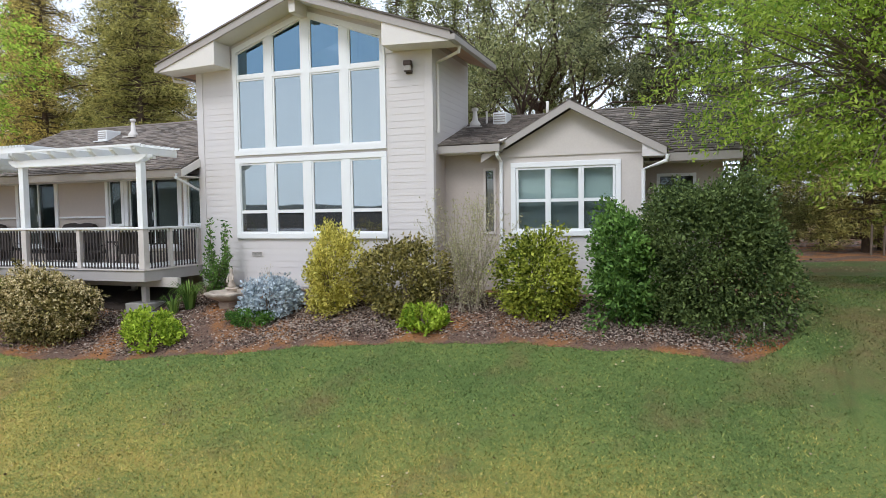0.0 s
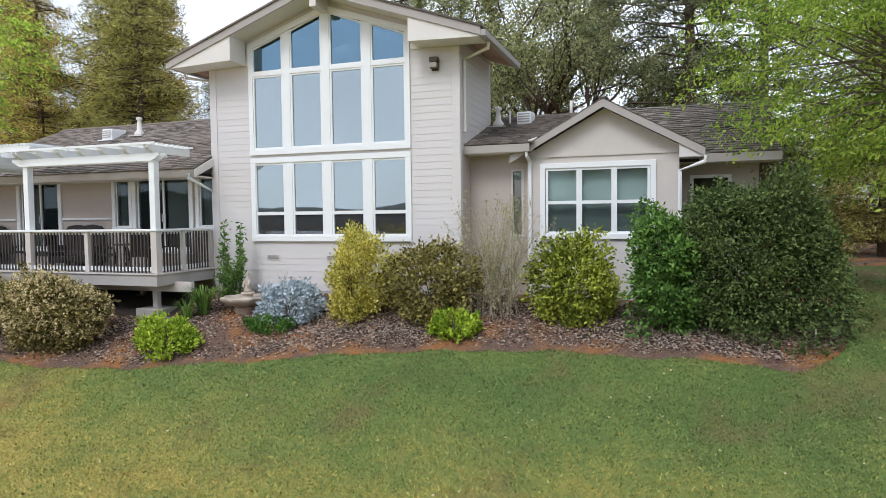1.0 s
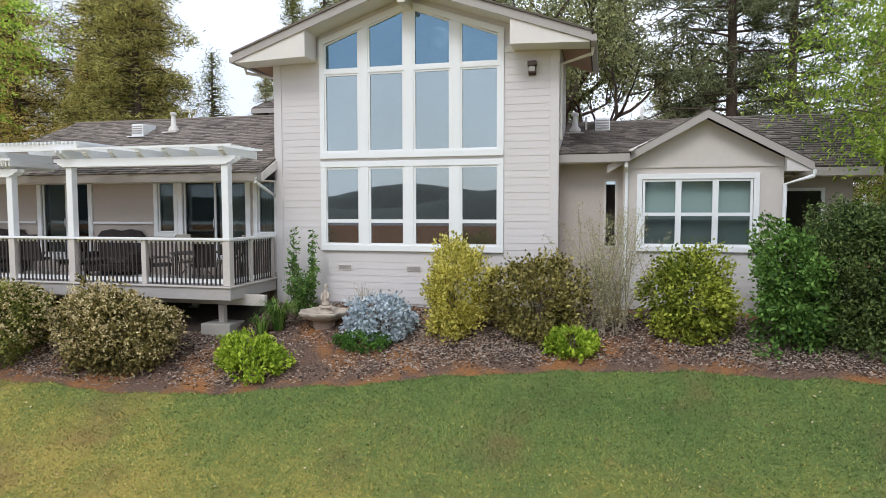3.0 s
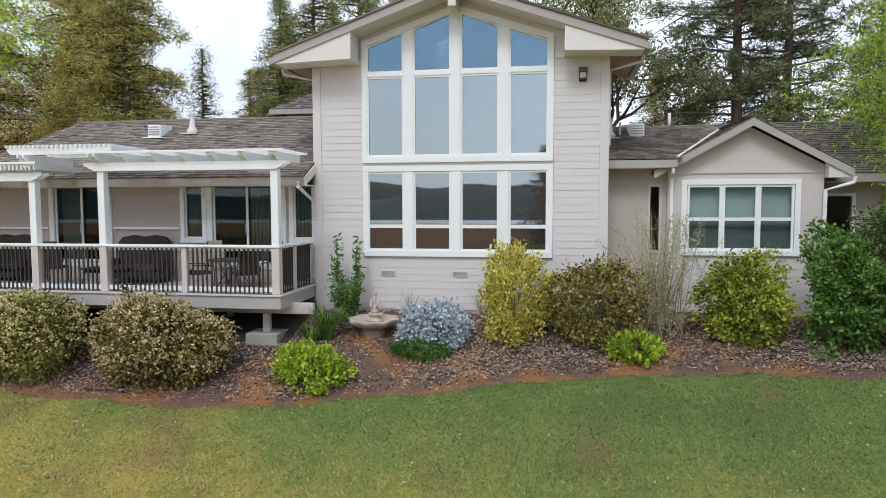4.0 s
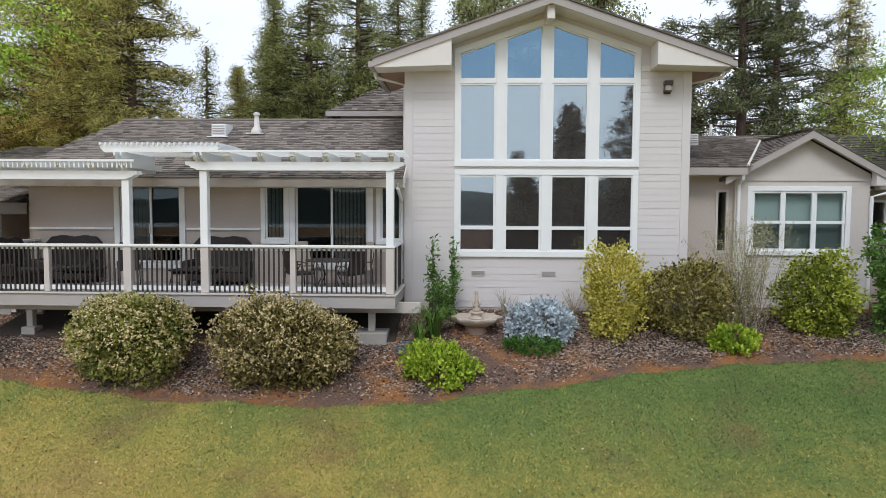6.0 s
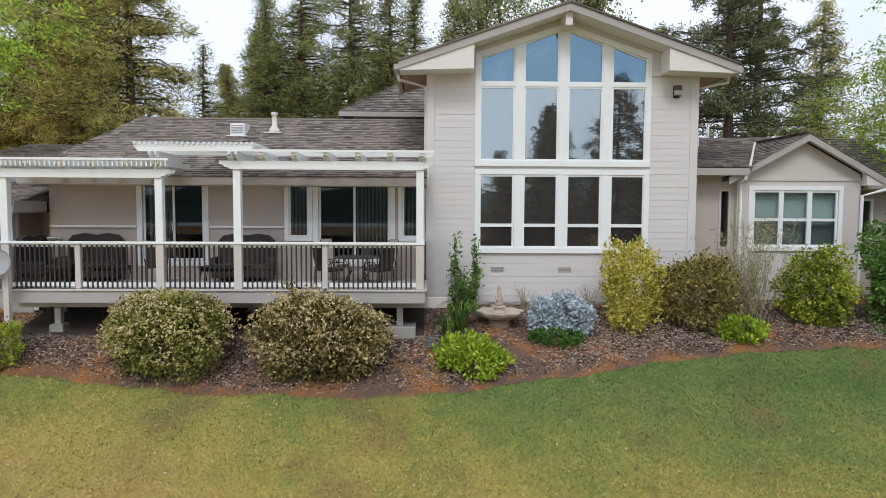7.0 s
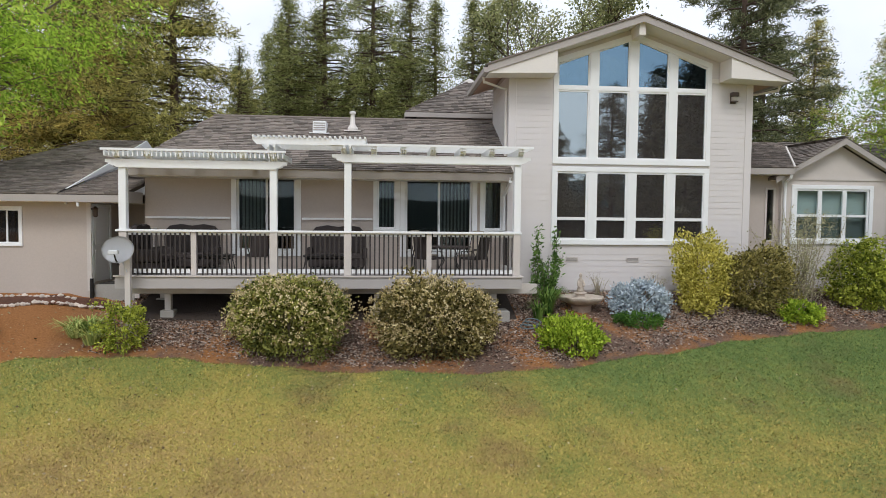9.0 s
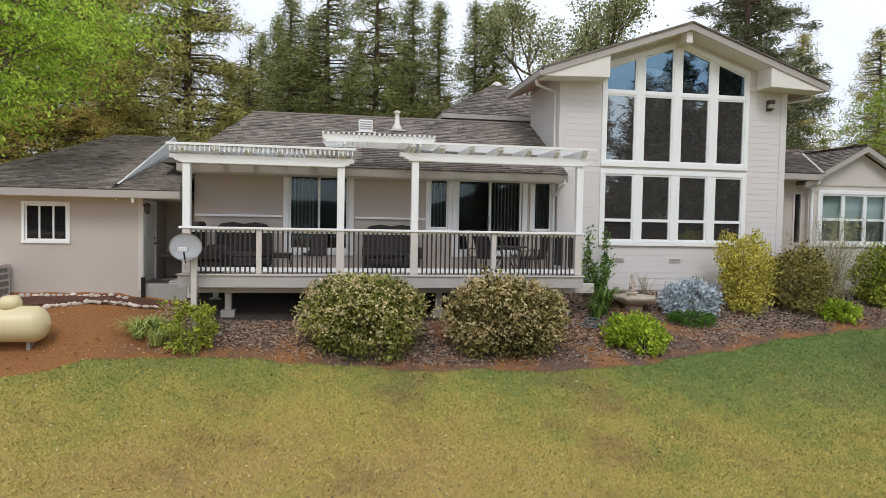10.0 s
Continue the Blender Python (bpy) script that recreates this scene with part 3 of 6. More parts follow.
# tower roof
roof = thing("roof_tower", "low gable roof with weathered shingles and taupe rakes", "roof", kind="structure")
FY, BY = T - OVER, 2.2
for s in (-1, 1):
    bm = bmesh.new()
    slab(bm, [(CX, FY + 0.02, APEX - 0.02), (CX + s * TIP, FY + 0.02, APEX - 0.02 - SLOPE * TIP), (CX + s * TIP, BY, APEX - 0.02 - SLOPE * TIP), (CX, BY, APEX - 0.02)], 0.16)
    part("roof_deck", bm, ROOFBASE, roof)
    bm = bmesh.new()
    slab(bm, [(CX, FY + 0.06, APEX - 0.185), (CX + s * (TIP - 0.03), FY + 0.06, APEX - 0.185 - SLOPE * (TIP - 0.03)), (CX + s * (TIP - 0.03), T + 0.05, APEX - 0.185 - SLOPE * (TIP - 0.03)), (CX, T + 0.05, APEX - 0.185)], 0.03)
    part("soffit", bm, CREAM, roof, "cream painted soffit")
    bm = bmesh.new()
    xa = CX + s * (HALF + 0.02)
    slab(bm, [(xa, T + 0.051, APEX - 0.185 - SLOPE * (HALF + 0.02)), (CX + s * (TIP - 0.03), T + 0.051, APEX - 0.185 - SLOPE * (TIP - 0.03)), (CX + s * (TIP - 0.03), BY, APEX - 0.185 - SLOPE * (TIP - 0.03)), (xa, BY, APEX - 0.185 - SLOPE * (HALF + 0.02))], 0.03)
    part("side_soffit", bm, WOODS, roof, "brown stained side soffit")
    bm = bmesh.new()
    prism(bm, [(CX, APEX - 0.03), (CX + s * (TIP + 0.03), APEX - 0.03 - SLOPE * (TIP + 0.03)), (CX + s * (TIP + 0.03), APEX - 0.23 - SLOPE * (TIP + 0.03)), (CX, APEX - 0.23)], FY - 0.02, FY + 0.019)
    part("rake_board", bm, TAUPE, roof, "taupe rake board")
    bm = bmesh.new()
    prism(bm, [(CX, APEX + 0.02), (CX + s * (TIP + 0.06), APEX + 0.02 - SLOPE * (TIP + 0.06)), (CX + s * (TIP + 0.06), APEX - 0.025 - SLOPE * (TIP + 0.06)), (CX, APEX - 0.025)], FY - 0.06, BY)
    part("shingle_edge", bm, SHINGLE, roof, "dark shingle edge along the rake")
    # boxed eave return
    xi, xo = CX + s * (2.50 if s < 0 else 2.66), CX + s * (TIP - 0.01)
    zo = APEX - 0.23 - SLOPE * (TIP - 0.01)
    zi = APEX - 0.23 - SLOPE * abs(xi - CX)
    bm = bmesh.new()
    prism(bm, [(xi, zi), (xo, zo - 0.005), (xo, zo - 0.03), (xi, zo + 0.03)], FY + 0.02, T - 0.04)
    part("eave_return", bm, CREAM, roof, "cream boxed eave return")
    part("gutter", boxes((CX + s * (TIP + 0.02) - 0.005, CX + s * (TIP + 0.02) + s * 0.12 + (0.005 if s > 0 else -0.005), FY + 0.0, BY, zo - 0.02, zo + 0.12) if s > 0 else (CX - TIP - 0.14, CX - TIP - 0.015, FY, BY, zo - 0.02, zo + 0.12)), TAUPE, roof, "taupe rain gutter")
    bm = bmesh.new()
    xw = CX + s * (HALF + 0.05)
    tube(bm, [(CX + s * (TIP + 0.05), T - 0.12, zo - 0.02), (CX + s * (TIP + 0.03), T - 0.10, zo - 0.16), (xw, T + 0.3, zo - 0.28), (xw, T + 0.3, 4.6 if s < 0 else 4.75)], 0.045, 8)
    part("downspout", bm, CREAM, roof, "cream downspout")
part("ridge_beam", boxes((CX - 0.10, CX + 0.10, FY + 0.10, T - 0.001, APEX - 0.58, APEX - 0.23)), CREAM, roof, "cream ridge beam end", 0.012)
part("wall_plate", boxes((CX - 3.6, CX - 2.43, T - 0.039, T - 0.024, 6.86, 7.0), (CX + 2.43, CX + 3.6, T - 0.039, T - 0.024, 6.86, 7.0)), CREAM, roof)

# tower windows
PANES = [CX + d for d in (-1.815, -0.605, 0.605, 1.815)]
PW = 0.45
win = thing("window_1", "white-framed row of four windows with lower sashes", "window", kind="structure")
bm = ring(bmesh.new(), CX - 2.42, CX + 2.42, 1.98, 4.30, 0.15, T - 0.06, T + 0.02, 0.02)
part("casing", bm, WHITE, win, "white casing", 0.006)
bm = bmesh.new()
for a, b in zip(PANES, PANES[1:]):
    box(bm, a + PW + 0.035, b - PW - 0.035, T - 0.05, T + 0.05, 2.131, 4.149)
bmesh.ops.bevel(bm, geom=bm.edges[:], offset=0.005, segments=1, affect="EDGES")
part("mullion", bm, WHITE, win)
for x in PANES:
    bm = ring(bmesh.new(), x - PW - 0.033, x + PW + 0.033, 2.132, 4.148, 0.05, T - 0.03, T + 0.04)
    box(bm, x - PW + 0.017, x + PW - 0.017, T - 0.045, T + 0.04, 2.71, 2.80)
    sash = part("sash", bm, WHITE, win)
    part("pane", boxes((x - PW + 0.018, x + PW - 0.018, T + 0.006, T + 0.012, 2.183, 2.709)), GLASS_L, sash, "screened lower pane")
    part("pane", boxes((x - PW + 0.018, x + PW - 0.018, T + 0.002, T + 0.008, 2.801, 4.097)), GLASS_T, sash)


def head(x):
    return 8.13 - 0.335 * abs(x - CX)


win = thing("window_2", "tall white-framed windows under slanting transom panes", "window", kind="structure")
bm = bmesh.new()
box(bm, CX - 2.42, CX + 2.42, T - 0.08, T + 0.02, 4.38, 4.53)
for s in (-1, 1):
    prism(bm, [(CX + s * 2.42, 4.531), (CX + s * 2.29, 4.531), (CX + s * 2.29, head(CX + 2.29)), (CX + s * 2.42, head(CX + 2.42) + 0.0)], T - 0.06, T + 0.02)
    prism(bm, [(CX, 8.09), (CX + s * 2.42, head(CX + 2.42) - 0.04), (CX + s * 2.42, head(CX + 2.42) + 0.12), (CX, 8.25)], T - 0.065, T + 0.02)
part("casing", bm, WHITE, win, "white casing")
bm = bmesh.new()
for a, b in zip(PANES, PANES[1:]):
    ml, mr = a + PW + 0.035, b - PW - 0.035
    prism(bm, [(ml, 4.531), (mr, 4.531), (mr, head(mr) - 0.042)] + ([(CX, head(CX) - 0.042)] if ml < CX < mr else []) + [(ml, head(ml) - 0.042)], T - 0.05, T + 0.05)
part("mullion", bm, WHITE, win)
for x in PANES:
    l, r = x - PW - 0.033, x + PW + 0.033
    bm = ring(bmesh.new(), l, r, 4.531, 6.55, 0.05, T - 0.03, T + 0.04)
    box(bm, l, r, T - 0.05, T + 0.05, 6.551, 6.65)
    sash = part("sash", bm, WHITE, win)
    part("pane", boxes((l + 0.051, r - 0.051, T + 0.004, T + 0.010, 4.582, 6.499)), GLASS_T, sash)
    bm = bmesh.new()
    prism(bm, [(l, 6.651), (l + 0.045, 6.651), (l + 0.045, head(l) - 0.04), (l, head(l) - 0.03)], T - 0.03, T + 0.04)
    prism(bm, [(r - 0.045, 6.651), (r, 6.651), (r, head(r) - 0.03), (r - 0.045, head(r) - 0.04)], T - 0.03, T + 0.04)
    box(bm, l + 0.046, r - 0.046, T - 0.03, T + 0.04, 6.651, 6.69)
    prism(bm, [(l + 0.046, head(l) - 0.085), (r - 0.046, head(r) - 0.085), (r - 0.046, head(r) - 0.04), (l + 0.046, head(l) - 0.04)], T - 0.03, T + 0.04)
    sash = part("transom_frame", bm, WHITE, win)
    bm = bmesh.new()
    prism(bm, [(l + 0.046, 6.691), (r - 0.046, 6.691), (r - 0.046, head(r) - 0.086), (l + 0.046, head(l) - 0.086)], T + 0.004, T + 0.010)
    part("transom_pane", bm, GLASS_U, sash)

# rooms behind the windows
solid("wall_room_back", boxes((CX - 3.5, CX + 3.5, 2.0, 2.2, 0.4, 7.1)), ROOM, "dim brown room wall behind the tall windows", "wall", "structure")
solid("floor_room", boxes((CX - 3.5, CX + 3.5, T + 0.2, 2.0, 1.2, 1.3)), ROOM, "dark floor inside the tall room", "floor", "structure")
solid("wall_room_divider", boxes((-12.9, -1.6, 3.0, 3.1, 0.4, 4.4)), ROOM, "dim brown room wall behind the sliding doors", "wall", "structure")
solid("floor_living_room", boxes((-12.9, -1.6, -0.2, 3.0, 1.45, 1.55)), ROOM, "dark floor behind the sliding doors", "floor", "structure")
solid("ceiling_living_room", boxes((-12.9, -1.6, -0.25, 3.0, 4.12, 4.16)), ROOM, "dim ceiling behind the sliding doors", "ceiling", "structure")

for x in (0.29, 2.17, 4.05):
    v = thing("foundation_vent", "small grey louvred crawl-space vent in the siding", "vent", "foundation vents")
    part("frame", ring(bmesh.new(), x, x + 0.38, 1.47, 1.60, 0.016, T - 0.034, T - 0.02), POSTP, v)
    part("mesh", boxes((x + 0.017, x + 0.363, T - 0.028, T - 0.021, 1.487, 1.583)), VENTG, v, "grey wire mesh")
    bm = bmesh.new()
    for k in range(3):
        box(bm, x + 0.017, x + 0.363, T - 0.033, T - 0.029, 1.505 + 0.026 * k, 1.513 + 0.026 * k)
    part("louvre", bm, POSTP, v)
lamp = thing("wall_lamp", "bronze wall lamp with frosted glass on the siding", "lamp")
part("back_plate", boxes((5.27, 5.45, T - 0.05, T - 0.024, 6.27, 6.58)), LAMPM, lamp, bevel=0.004)
part("hood", boxes((5.255, 5.465, T - 0.20, T - 0.0505, 6.47, 6.59)), LAMPM, lamp, bevel=0.008)
part("shade", boxes((5.29, 5.43, T - 0.17, T - 0.051, 6.34, 6.469)), FROST, lamp, "frosted glass shade", 0.006)
part("cage", boxes((5.27, 5.45, T - 0.185, T - 0.051, 6.31, 6.339)), LAMPM, lamp)

# ---- main wing behind the deck ----
M = -0.62
SL1, SL2 = (-9.35, -7.68, 1.60, 3.92), (-4.50, -2.52, 1.60, 3.92)
NW1, NW2 = (-5.32, -4.78, 2.38, 3.92), (-2.16, -1.62, 2.38, 3.92)
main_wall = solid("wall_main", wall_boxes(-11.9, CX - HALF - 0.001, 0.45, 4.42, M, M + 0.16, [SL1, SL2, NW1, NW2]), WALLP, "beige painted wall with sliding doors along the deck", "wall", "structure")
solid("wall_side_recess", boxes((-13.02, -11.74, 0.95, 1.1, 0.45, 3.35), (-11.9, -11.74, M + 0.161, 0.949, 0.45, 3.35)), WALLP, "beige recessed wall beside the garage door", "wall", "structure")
for a, b in ((-11.88, -9.53), (-7.50, -5.46)):
    part("ledge", boxes((a, b, M - 0.07, M - 0.001, 2.64, 2.70)), WHITE, main_wall, "white ledge board", 0.005)


def blinds(parent, x0, x1, y, z0, z1, tilt, step=0.105):
    me = mesh_of("blind_slat", boxes((-0.045, 0.045, -0.003, 0.003, z0, z1)), BLINDS)
    x = x0
    while x < x1:
        ob = new("blind_slat", me)
        ob.location, ob.rotation_euler = (x, y, 0), (0, 0, tilt + random.uniform(-0.08, 0.08))
        ob.parent = parent
        x += step


def slider(name, h, label, drawn):
    d = thing(name, label, "sliding door", kind="structure")
    x0, x1, z0, z1 = h
    part("casing", ring(bmesh.new(), x0 - 0.15, x1 + 0.15, z0 - 0.02, z1 + 0.13, 0.15, M - 0.05, M - 0.001), WHITE, d, "white casing", 0.005)
    mid = (x0 + x1) / 2
    for a, b, y in ((x0, mid + 0.04, M + 0.02), (mid - 0.04, x1, M + 0.065)):
        leaf = part("door_panel", ring(bmesh.new(), a + 0.002, b - 0.002, z0 + 0.132, z1 - 0.022, 0.06, y, y + 0.04), WHITE, d, bevel=0.004)
        part("pane", boxes((a + 0.063, b - 0.063, y + 0.016, y + 0.022, z0 + 0.193, z1 - 0.083)), GLASS_S, leaf)
    part("sill", boxes((x0, x1, M - 0.06, M + 0.12, z0 + 0.131 - 0.10, z0 + 0.13)), WHITE, d, "white sill", 0.004)
    part("door_handle", boxes((mid - 0.03, mid + 0.0, M - 0.03, M + 0.019, 2.55, 2.80)), STEEL, d, bevel=0.006)
    for a, b in drawn:
        blinds(d, a, b, M + 0.20, z0 + 0.2, z1 - 0.06, 0.9)


slider("door_1", SL1, "white-framed sliding glass door with drapes half drawn", [(-9.2, -8.65)])
slider("door_2", SL2, "white-framed sliding glass door with vertical blinds", [(-3.42, -2.62)])
for i, h in enumerate((NW1, NW2)):
    w = thing(f"window_{3 + i}", "narrow white-framed window with vertical blinds", "window", kind="structure")
    x0, x1, z0, z1 = h
    part("casing", ring(bmesh.new(), x0 - 0.12, x1 + 0.12, z0 - 0.10, z1 + 0.13, 0.12, M - 0.05, M - 0.001, 0.02), WHITE, w, "white casing", 0.005)
    part("sash", ring(bmesh.new(), x0 + 0.001, x1 - 0.001, z0 + 0.021, z1 + 0.009, 0.045, M + 0.01, M + 0.06), WHITE, w)
    part("pane", boxes((x0 + 0.047, x1 - 0.047, M + 0.03, M + 0.036, z0 + 0.067, z1 - 0.037)), GLASS_S, w)
    blinds(w, x0 + 0.06, x1 - 0.04, M + 0.20, z0 + 0.02, z1 - 0.02, 0.9)
part("soffit_vent", boxes((-6.02, -5.72, M - 0.012, M - 0.001, 3.86, 3.95)), IRON, main_wall, "small dark vent")

# main roof: a long low slope with a hip at its west end
EV, EZ, RY, RZ = -1.60, 4.03, 2.25, 5.98
RX0, RX1, EX0 = -10.7, CX - HALF - 0.002, -12.15
roof = thing("roof_main", "weathered brown-grey shingle roof over the deck wing", "roof", kind="structure")
bm = bmesh.new()
slab(bm, [(EX0, EV, EZ), (RX1, EV, EZ), (RX1, RY, RZ), (RX0, RY, RZ)], 0.10)
slab(bm, [(RX0, RY, RZ), (RX1, RY, RZ), (RX1, 5.6, EZ), (EX0, 5.6, EZ)], 0.10)
slab(bm, [(EX0, 5.6, EZ), (EX0, EV, EZ), (RX0, RY, RZ)], 0.10)
part("roof_deck", bm, ROOFBASE, roof)
upv = Vector((0, RY - EV, RZ - EZ))
hip = (RX0 - EX0) / upv.length
shingles(roof, (0, EV - 0.05, EZ - 0.02), (1, 0, 0), upv, lambda v: (EX0 + hip * v, RX1), upv.length, SHINGLE, rng, own=(-7.5, -3.0))
part("fascia", boxes((EX0, RX1, EV - 0.03, EV - 0.001, EZ - 0.22, EZ - 0.02)), TAUPE, roof, "taupe fascia board")
part("soffit", boxes((EX0, RX1, EV, M - 0.001, EZ - 0.235, EZ - 0.205)), CREAM, roof, "cream soffit")
bm = bmesh.new()
prism(bm, [(EV - 0.03, EZ - 0.24), (EV - 0.03, EZ - 0.03), (T - 0.03, EZ + 0.34), (T - 0.03, EZ + 0.10)], RX1 + 0.002, RX1 + 0.04, "x")
part("end_board", bm, CREAM, roof, "cream end board")
bm = bmesh.new()
tube(bm, [(RX1 - 0.12, EV - 0.10, EZ - 0.14), (RX1 - 0.12, EV - 0.12, EZ - 0.26), (RX1 - 0.1, M - 0.1, EZ - 0.62), (RX1 - 0.1, M - 0.08, 1.35)], 0.045, 8)
part("downspout", bm, WHITE, roof, "white downspout")
bm = bmesh.new()
tube(bm, [(RX0, RY, RZ + 0.02), (RX1, RY, RZ + 0.02)], 0.06, 6)
part("ridge_cap", bm, SHINGLE, roof)


def pipe_vent(x, y, z, high=0.42):
    p = thing("vent_pipe", "cream plumbing vent pipe with a flared base on the roof", "vent pipe", "roof vents")
    bm = bmesh.new()
    lathe(bm, [(0.17, -0.10), (0.16, 0.0), (0.085, 0.10), (0.062, high), (0.062, high + 0.01)], (x, y, z), 14)
    part("flue", bm, CREAM, p, smooth=True)
    bm = bmesh.new()
    lathe(bm, [(0.062, high + 0.012), (0.10, high + 0.02), (0.10, high + 0.09), (0.05, high + 0.11)], (x, y, z), 14)
    part("cap", bm, CREAM, p)
    part("flashing", boxes((x - 0.26, x + 0.26, y - 0.24, y + 0.24, z - 0.13, z - 0.10)), CREAM, p)


def louvre_vent(x, y, z, w=0.42):
    p = thing("roof_vent", "white louvred attic vent on the shingles", "vent", "roof vents")
    bm = bmesh.new()
    prism(bm, [(y - 0.22, z - 0.12), (y - 0.20, z + 0.24), (y + 0.42, z + 0.26), (y + 0.42, z)], x - w / 2, x + w / 2, "x")
    part("housing", bm, WHITE, p, bevel=0.01)
    for k in range(4):
        part("louvre", boxes((x - w / 2 + 0.03, x + w / 2 - 0.03, y - 0.245 + 0.01 * k, y - 0.222 + 0.008 * k, z - 0.05 + 0.07 * k, z - 0.02 + 0.07 * k)), TAUPE, p)
    part("flange", boxes((x - w / 2 - 0.1, x + w / 2 + 0.1, y - 0.32, y - 0.18, z - 0.16, z - 0.13)), WHITE, p)


def main_slope(y):
    return EZ + (y - EV) * (RZ - EZ) / (RY - EV)


pipe_vent(-6.14, 1.30, main_slope(1.30) + 0.08)
louvre_vent(-7.15, 1.10, main_slope(1.10) + 0.08)

# hipped lantern roof behind
lantern = thing("roof_lantern", "hipped shingle roof rising behind the tower", "roof", kind="structure")
cx, cy, cz, hs, hz = -1.85, 5.6, 6.40, 2.55, 8.05
bm = bmesh.new()
base = [(cx - hs, cy - hs, cz), (cx + hs, cy - hs, cz), (cx + hs, cy + hs, cz), (cx - hs, cy + hs, cz)]
for i in range(4):
    slab(bm, [base[i], base[(i + 1) % 4], (cx, cy, hz)], 0.08)
part("roof_deck", bm, ROOFBASE, lantern)
up1 = Vector((0, hs, hz - cz))
shingles(lantern, (cx, cy - hs, cz), (1, 0, 0), up1, lambda v: (-hs * (1 - v / up1.length), hs * (1 - v / up1.length)), up1.length - 0.1, SHINGLE, rng)
up2 = Vector((hs, 0, hz - cz))
shingles(lantern, (cx - hs, cy, cz), (0, -1, 0), up2, lambda v: (-hs * (1 - v / up2.length), hs * (1 - v / up2.length)), up2.length - 0.1, SHINGLE, rng)
part("fascia", boxes((cx - hs - 0.03, cx + hs, cy - hs - 0.03, cy - hs - 0.001, cz - 0.16, cz + 0.0), (cx - hs - 0.03, cx - hs - 0.001, cy - hs, cy + hs, cz - 0.16, cz)), TAUPE, lantern, "taupe gutter and fascia")
part("drum", boxes((cx - hs + 0.4, cx + hs - 0.4, cy - hs + 0.4, cy + hs - 0.4, 4.6, cz - 0.1)), WALLP, lantern)
bm = bmesh.new()
lathe(bm, [(0.22, -0.12), (0.20, 0.0), (0.10, 0.06), (0.02, 0.09)], (cx, cy, hz), 10)
part("finial", bm, CREAM, lantern)

# ---- garage wing ----
G, GX1 = -1.50, -13.02
gw = (-15.83, -14.83, 1.93, 2.86)
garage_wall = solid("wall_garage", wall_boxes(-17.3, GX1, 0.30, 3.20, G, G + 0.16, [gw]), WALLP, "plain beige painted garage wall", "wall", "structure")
part("skirt_board", boxes((-17.3, GX1 + 0.02, G - 0.02, G - 0.001, 0.36, 0.66)), WALLP, garage_wall)
part("corner_trim", boxes((GX1 - 0.09, GX1 + 0.021, G - 0.025, G - 0.0205, 0.66, 3.08)), POSTP, garage_wall)
w = thing("window_5", "white-framed garage window with two sashes", "window", kind="structure")
x0, x1, z0, z1 = gw
part("casing", ring(bmesh.new(), x0 - 0.07, x1 + 0.07, z0 - 0.07, z1 + 0.07, 0.07, G - 0.03, G - 0.001, 0.015), WHITE, w, "white casing", 0.004)
bm = ring(bmesh.new(), x0 + 0.001, x1 - 0.001, z0 + 0.001, z1 - 0.001, 0.045, G + 0.01, G + 0.05)
for f in (0.34, 0.67):
    box(bm, x0 + (x1 - x0) * f - 0.02, x0 + (x1 - x0) * f + 0.02, G + 0.0, G + 0.05, z0 + 0.05, z1 - 0.05)
part("sash", bm, WHITE, w)
for a, b in ((0.03, 0.32), (0.36, 0.65), (0.69, 0.97)):
    part("pane", boxes((x0 + (x1 - x0) * a, x0 + (x1 - x0) * b, G + 0.025, G + 0.031, z0 + 0.047, z1 - 0.047)), GLASS_G, w)
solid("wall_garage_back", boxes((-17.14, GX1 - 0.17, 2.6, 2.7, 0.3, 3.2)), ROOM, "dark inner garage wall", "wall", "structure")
side_holes = (-1.36, -0.30, 0.88, 2.92)
bm = boxes((GX1 - 0.16, GX1, G + 0.161, side_holes[0], 0.30, 3.2), (GX1 - 0.16, GX1, side_holes[1], 0.949, 0.30, 3.2), (GX1 - 0.16, GX1, side_holes[0], side_holes[1], 2.92, 3.2), (GX1 - 0.16, GX1, side_holes[0], side_holes[1], 0.30, 0.88))
solid("wall_garage_side", bm, WALLP, "beige side wall of the garage with a door", "wall", "structure")
d = thing("door_3", "pale grey side door with white trim", "door", kind="structure")
bm = boxes((GX1 + 0.001, GX1 + 0.03, side_holes[0] - 0.09, side_holes[0], 0.86, 3.01), (GX1 + 0.001, GX1 + 0.03, side_holes[1], side_holes[1] + 0.09, 0.86, 3.01), (GX1 + 0.001, GX1 + 0.03, side_holes[0], side_holes[1], 2.92, 3.01))
part("casing", bm, WHITE, d, "white casing")
part("door_leaf", boxes((GX1 - 0.05, GX1 + 0.004, side_holes[0] + 0.004, side_holes[1] - 0.004, 0.885, 2.915)), DOORP, d, bevel=0.004)
for a, b in ((1.0, 1.75), (1.9, 2.8)):
    part("door_panel", boxes((GX1 + 0.0045, GX1 + 0.014, side_holes[0] + 0.12, side_holes[1] - 0.12, a, b)), DOORP, d, bevel=0.01)
bm = bmesh.new()
tube(bm, [(GX1 + 0.005, side_holes[1] - 0.08, 1.85), (GX1 + 0.065, side_holes[1] - 0.08, 1.85)], [0.02, 0.03], 10)
part("door_knob", bm, IRON, d)
bm = bmesh.new()
tube(bm, [(GX1 + 0.005, side_holes[1] - 0.08, 2.0), (GX1 + 0.03, side_holes[1] - 0.08, 2.0)], 0.02, 10)
part("deadbolt", bm, IRON, d)
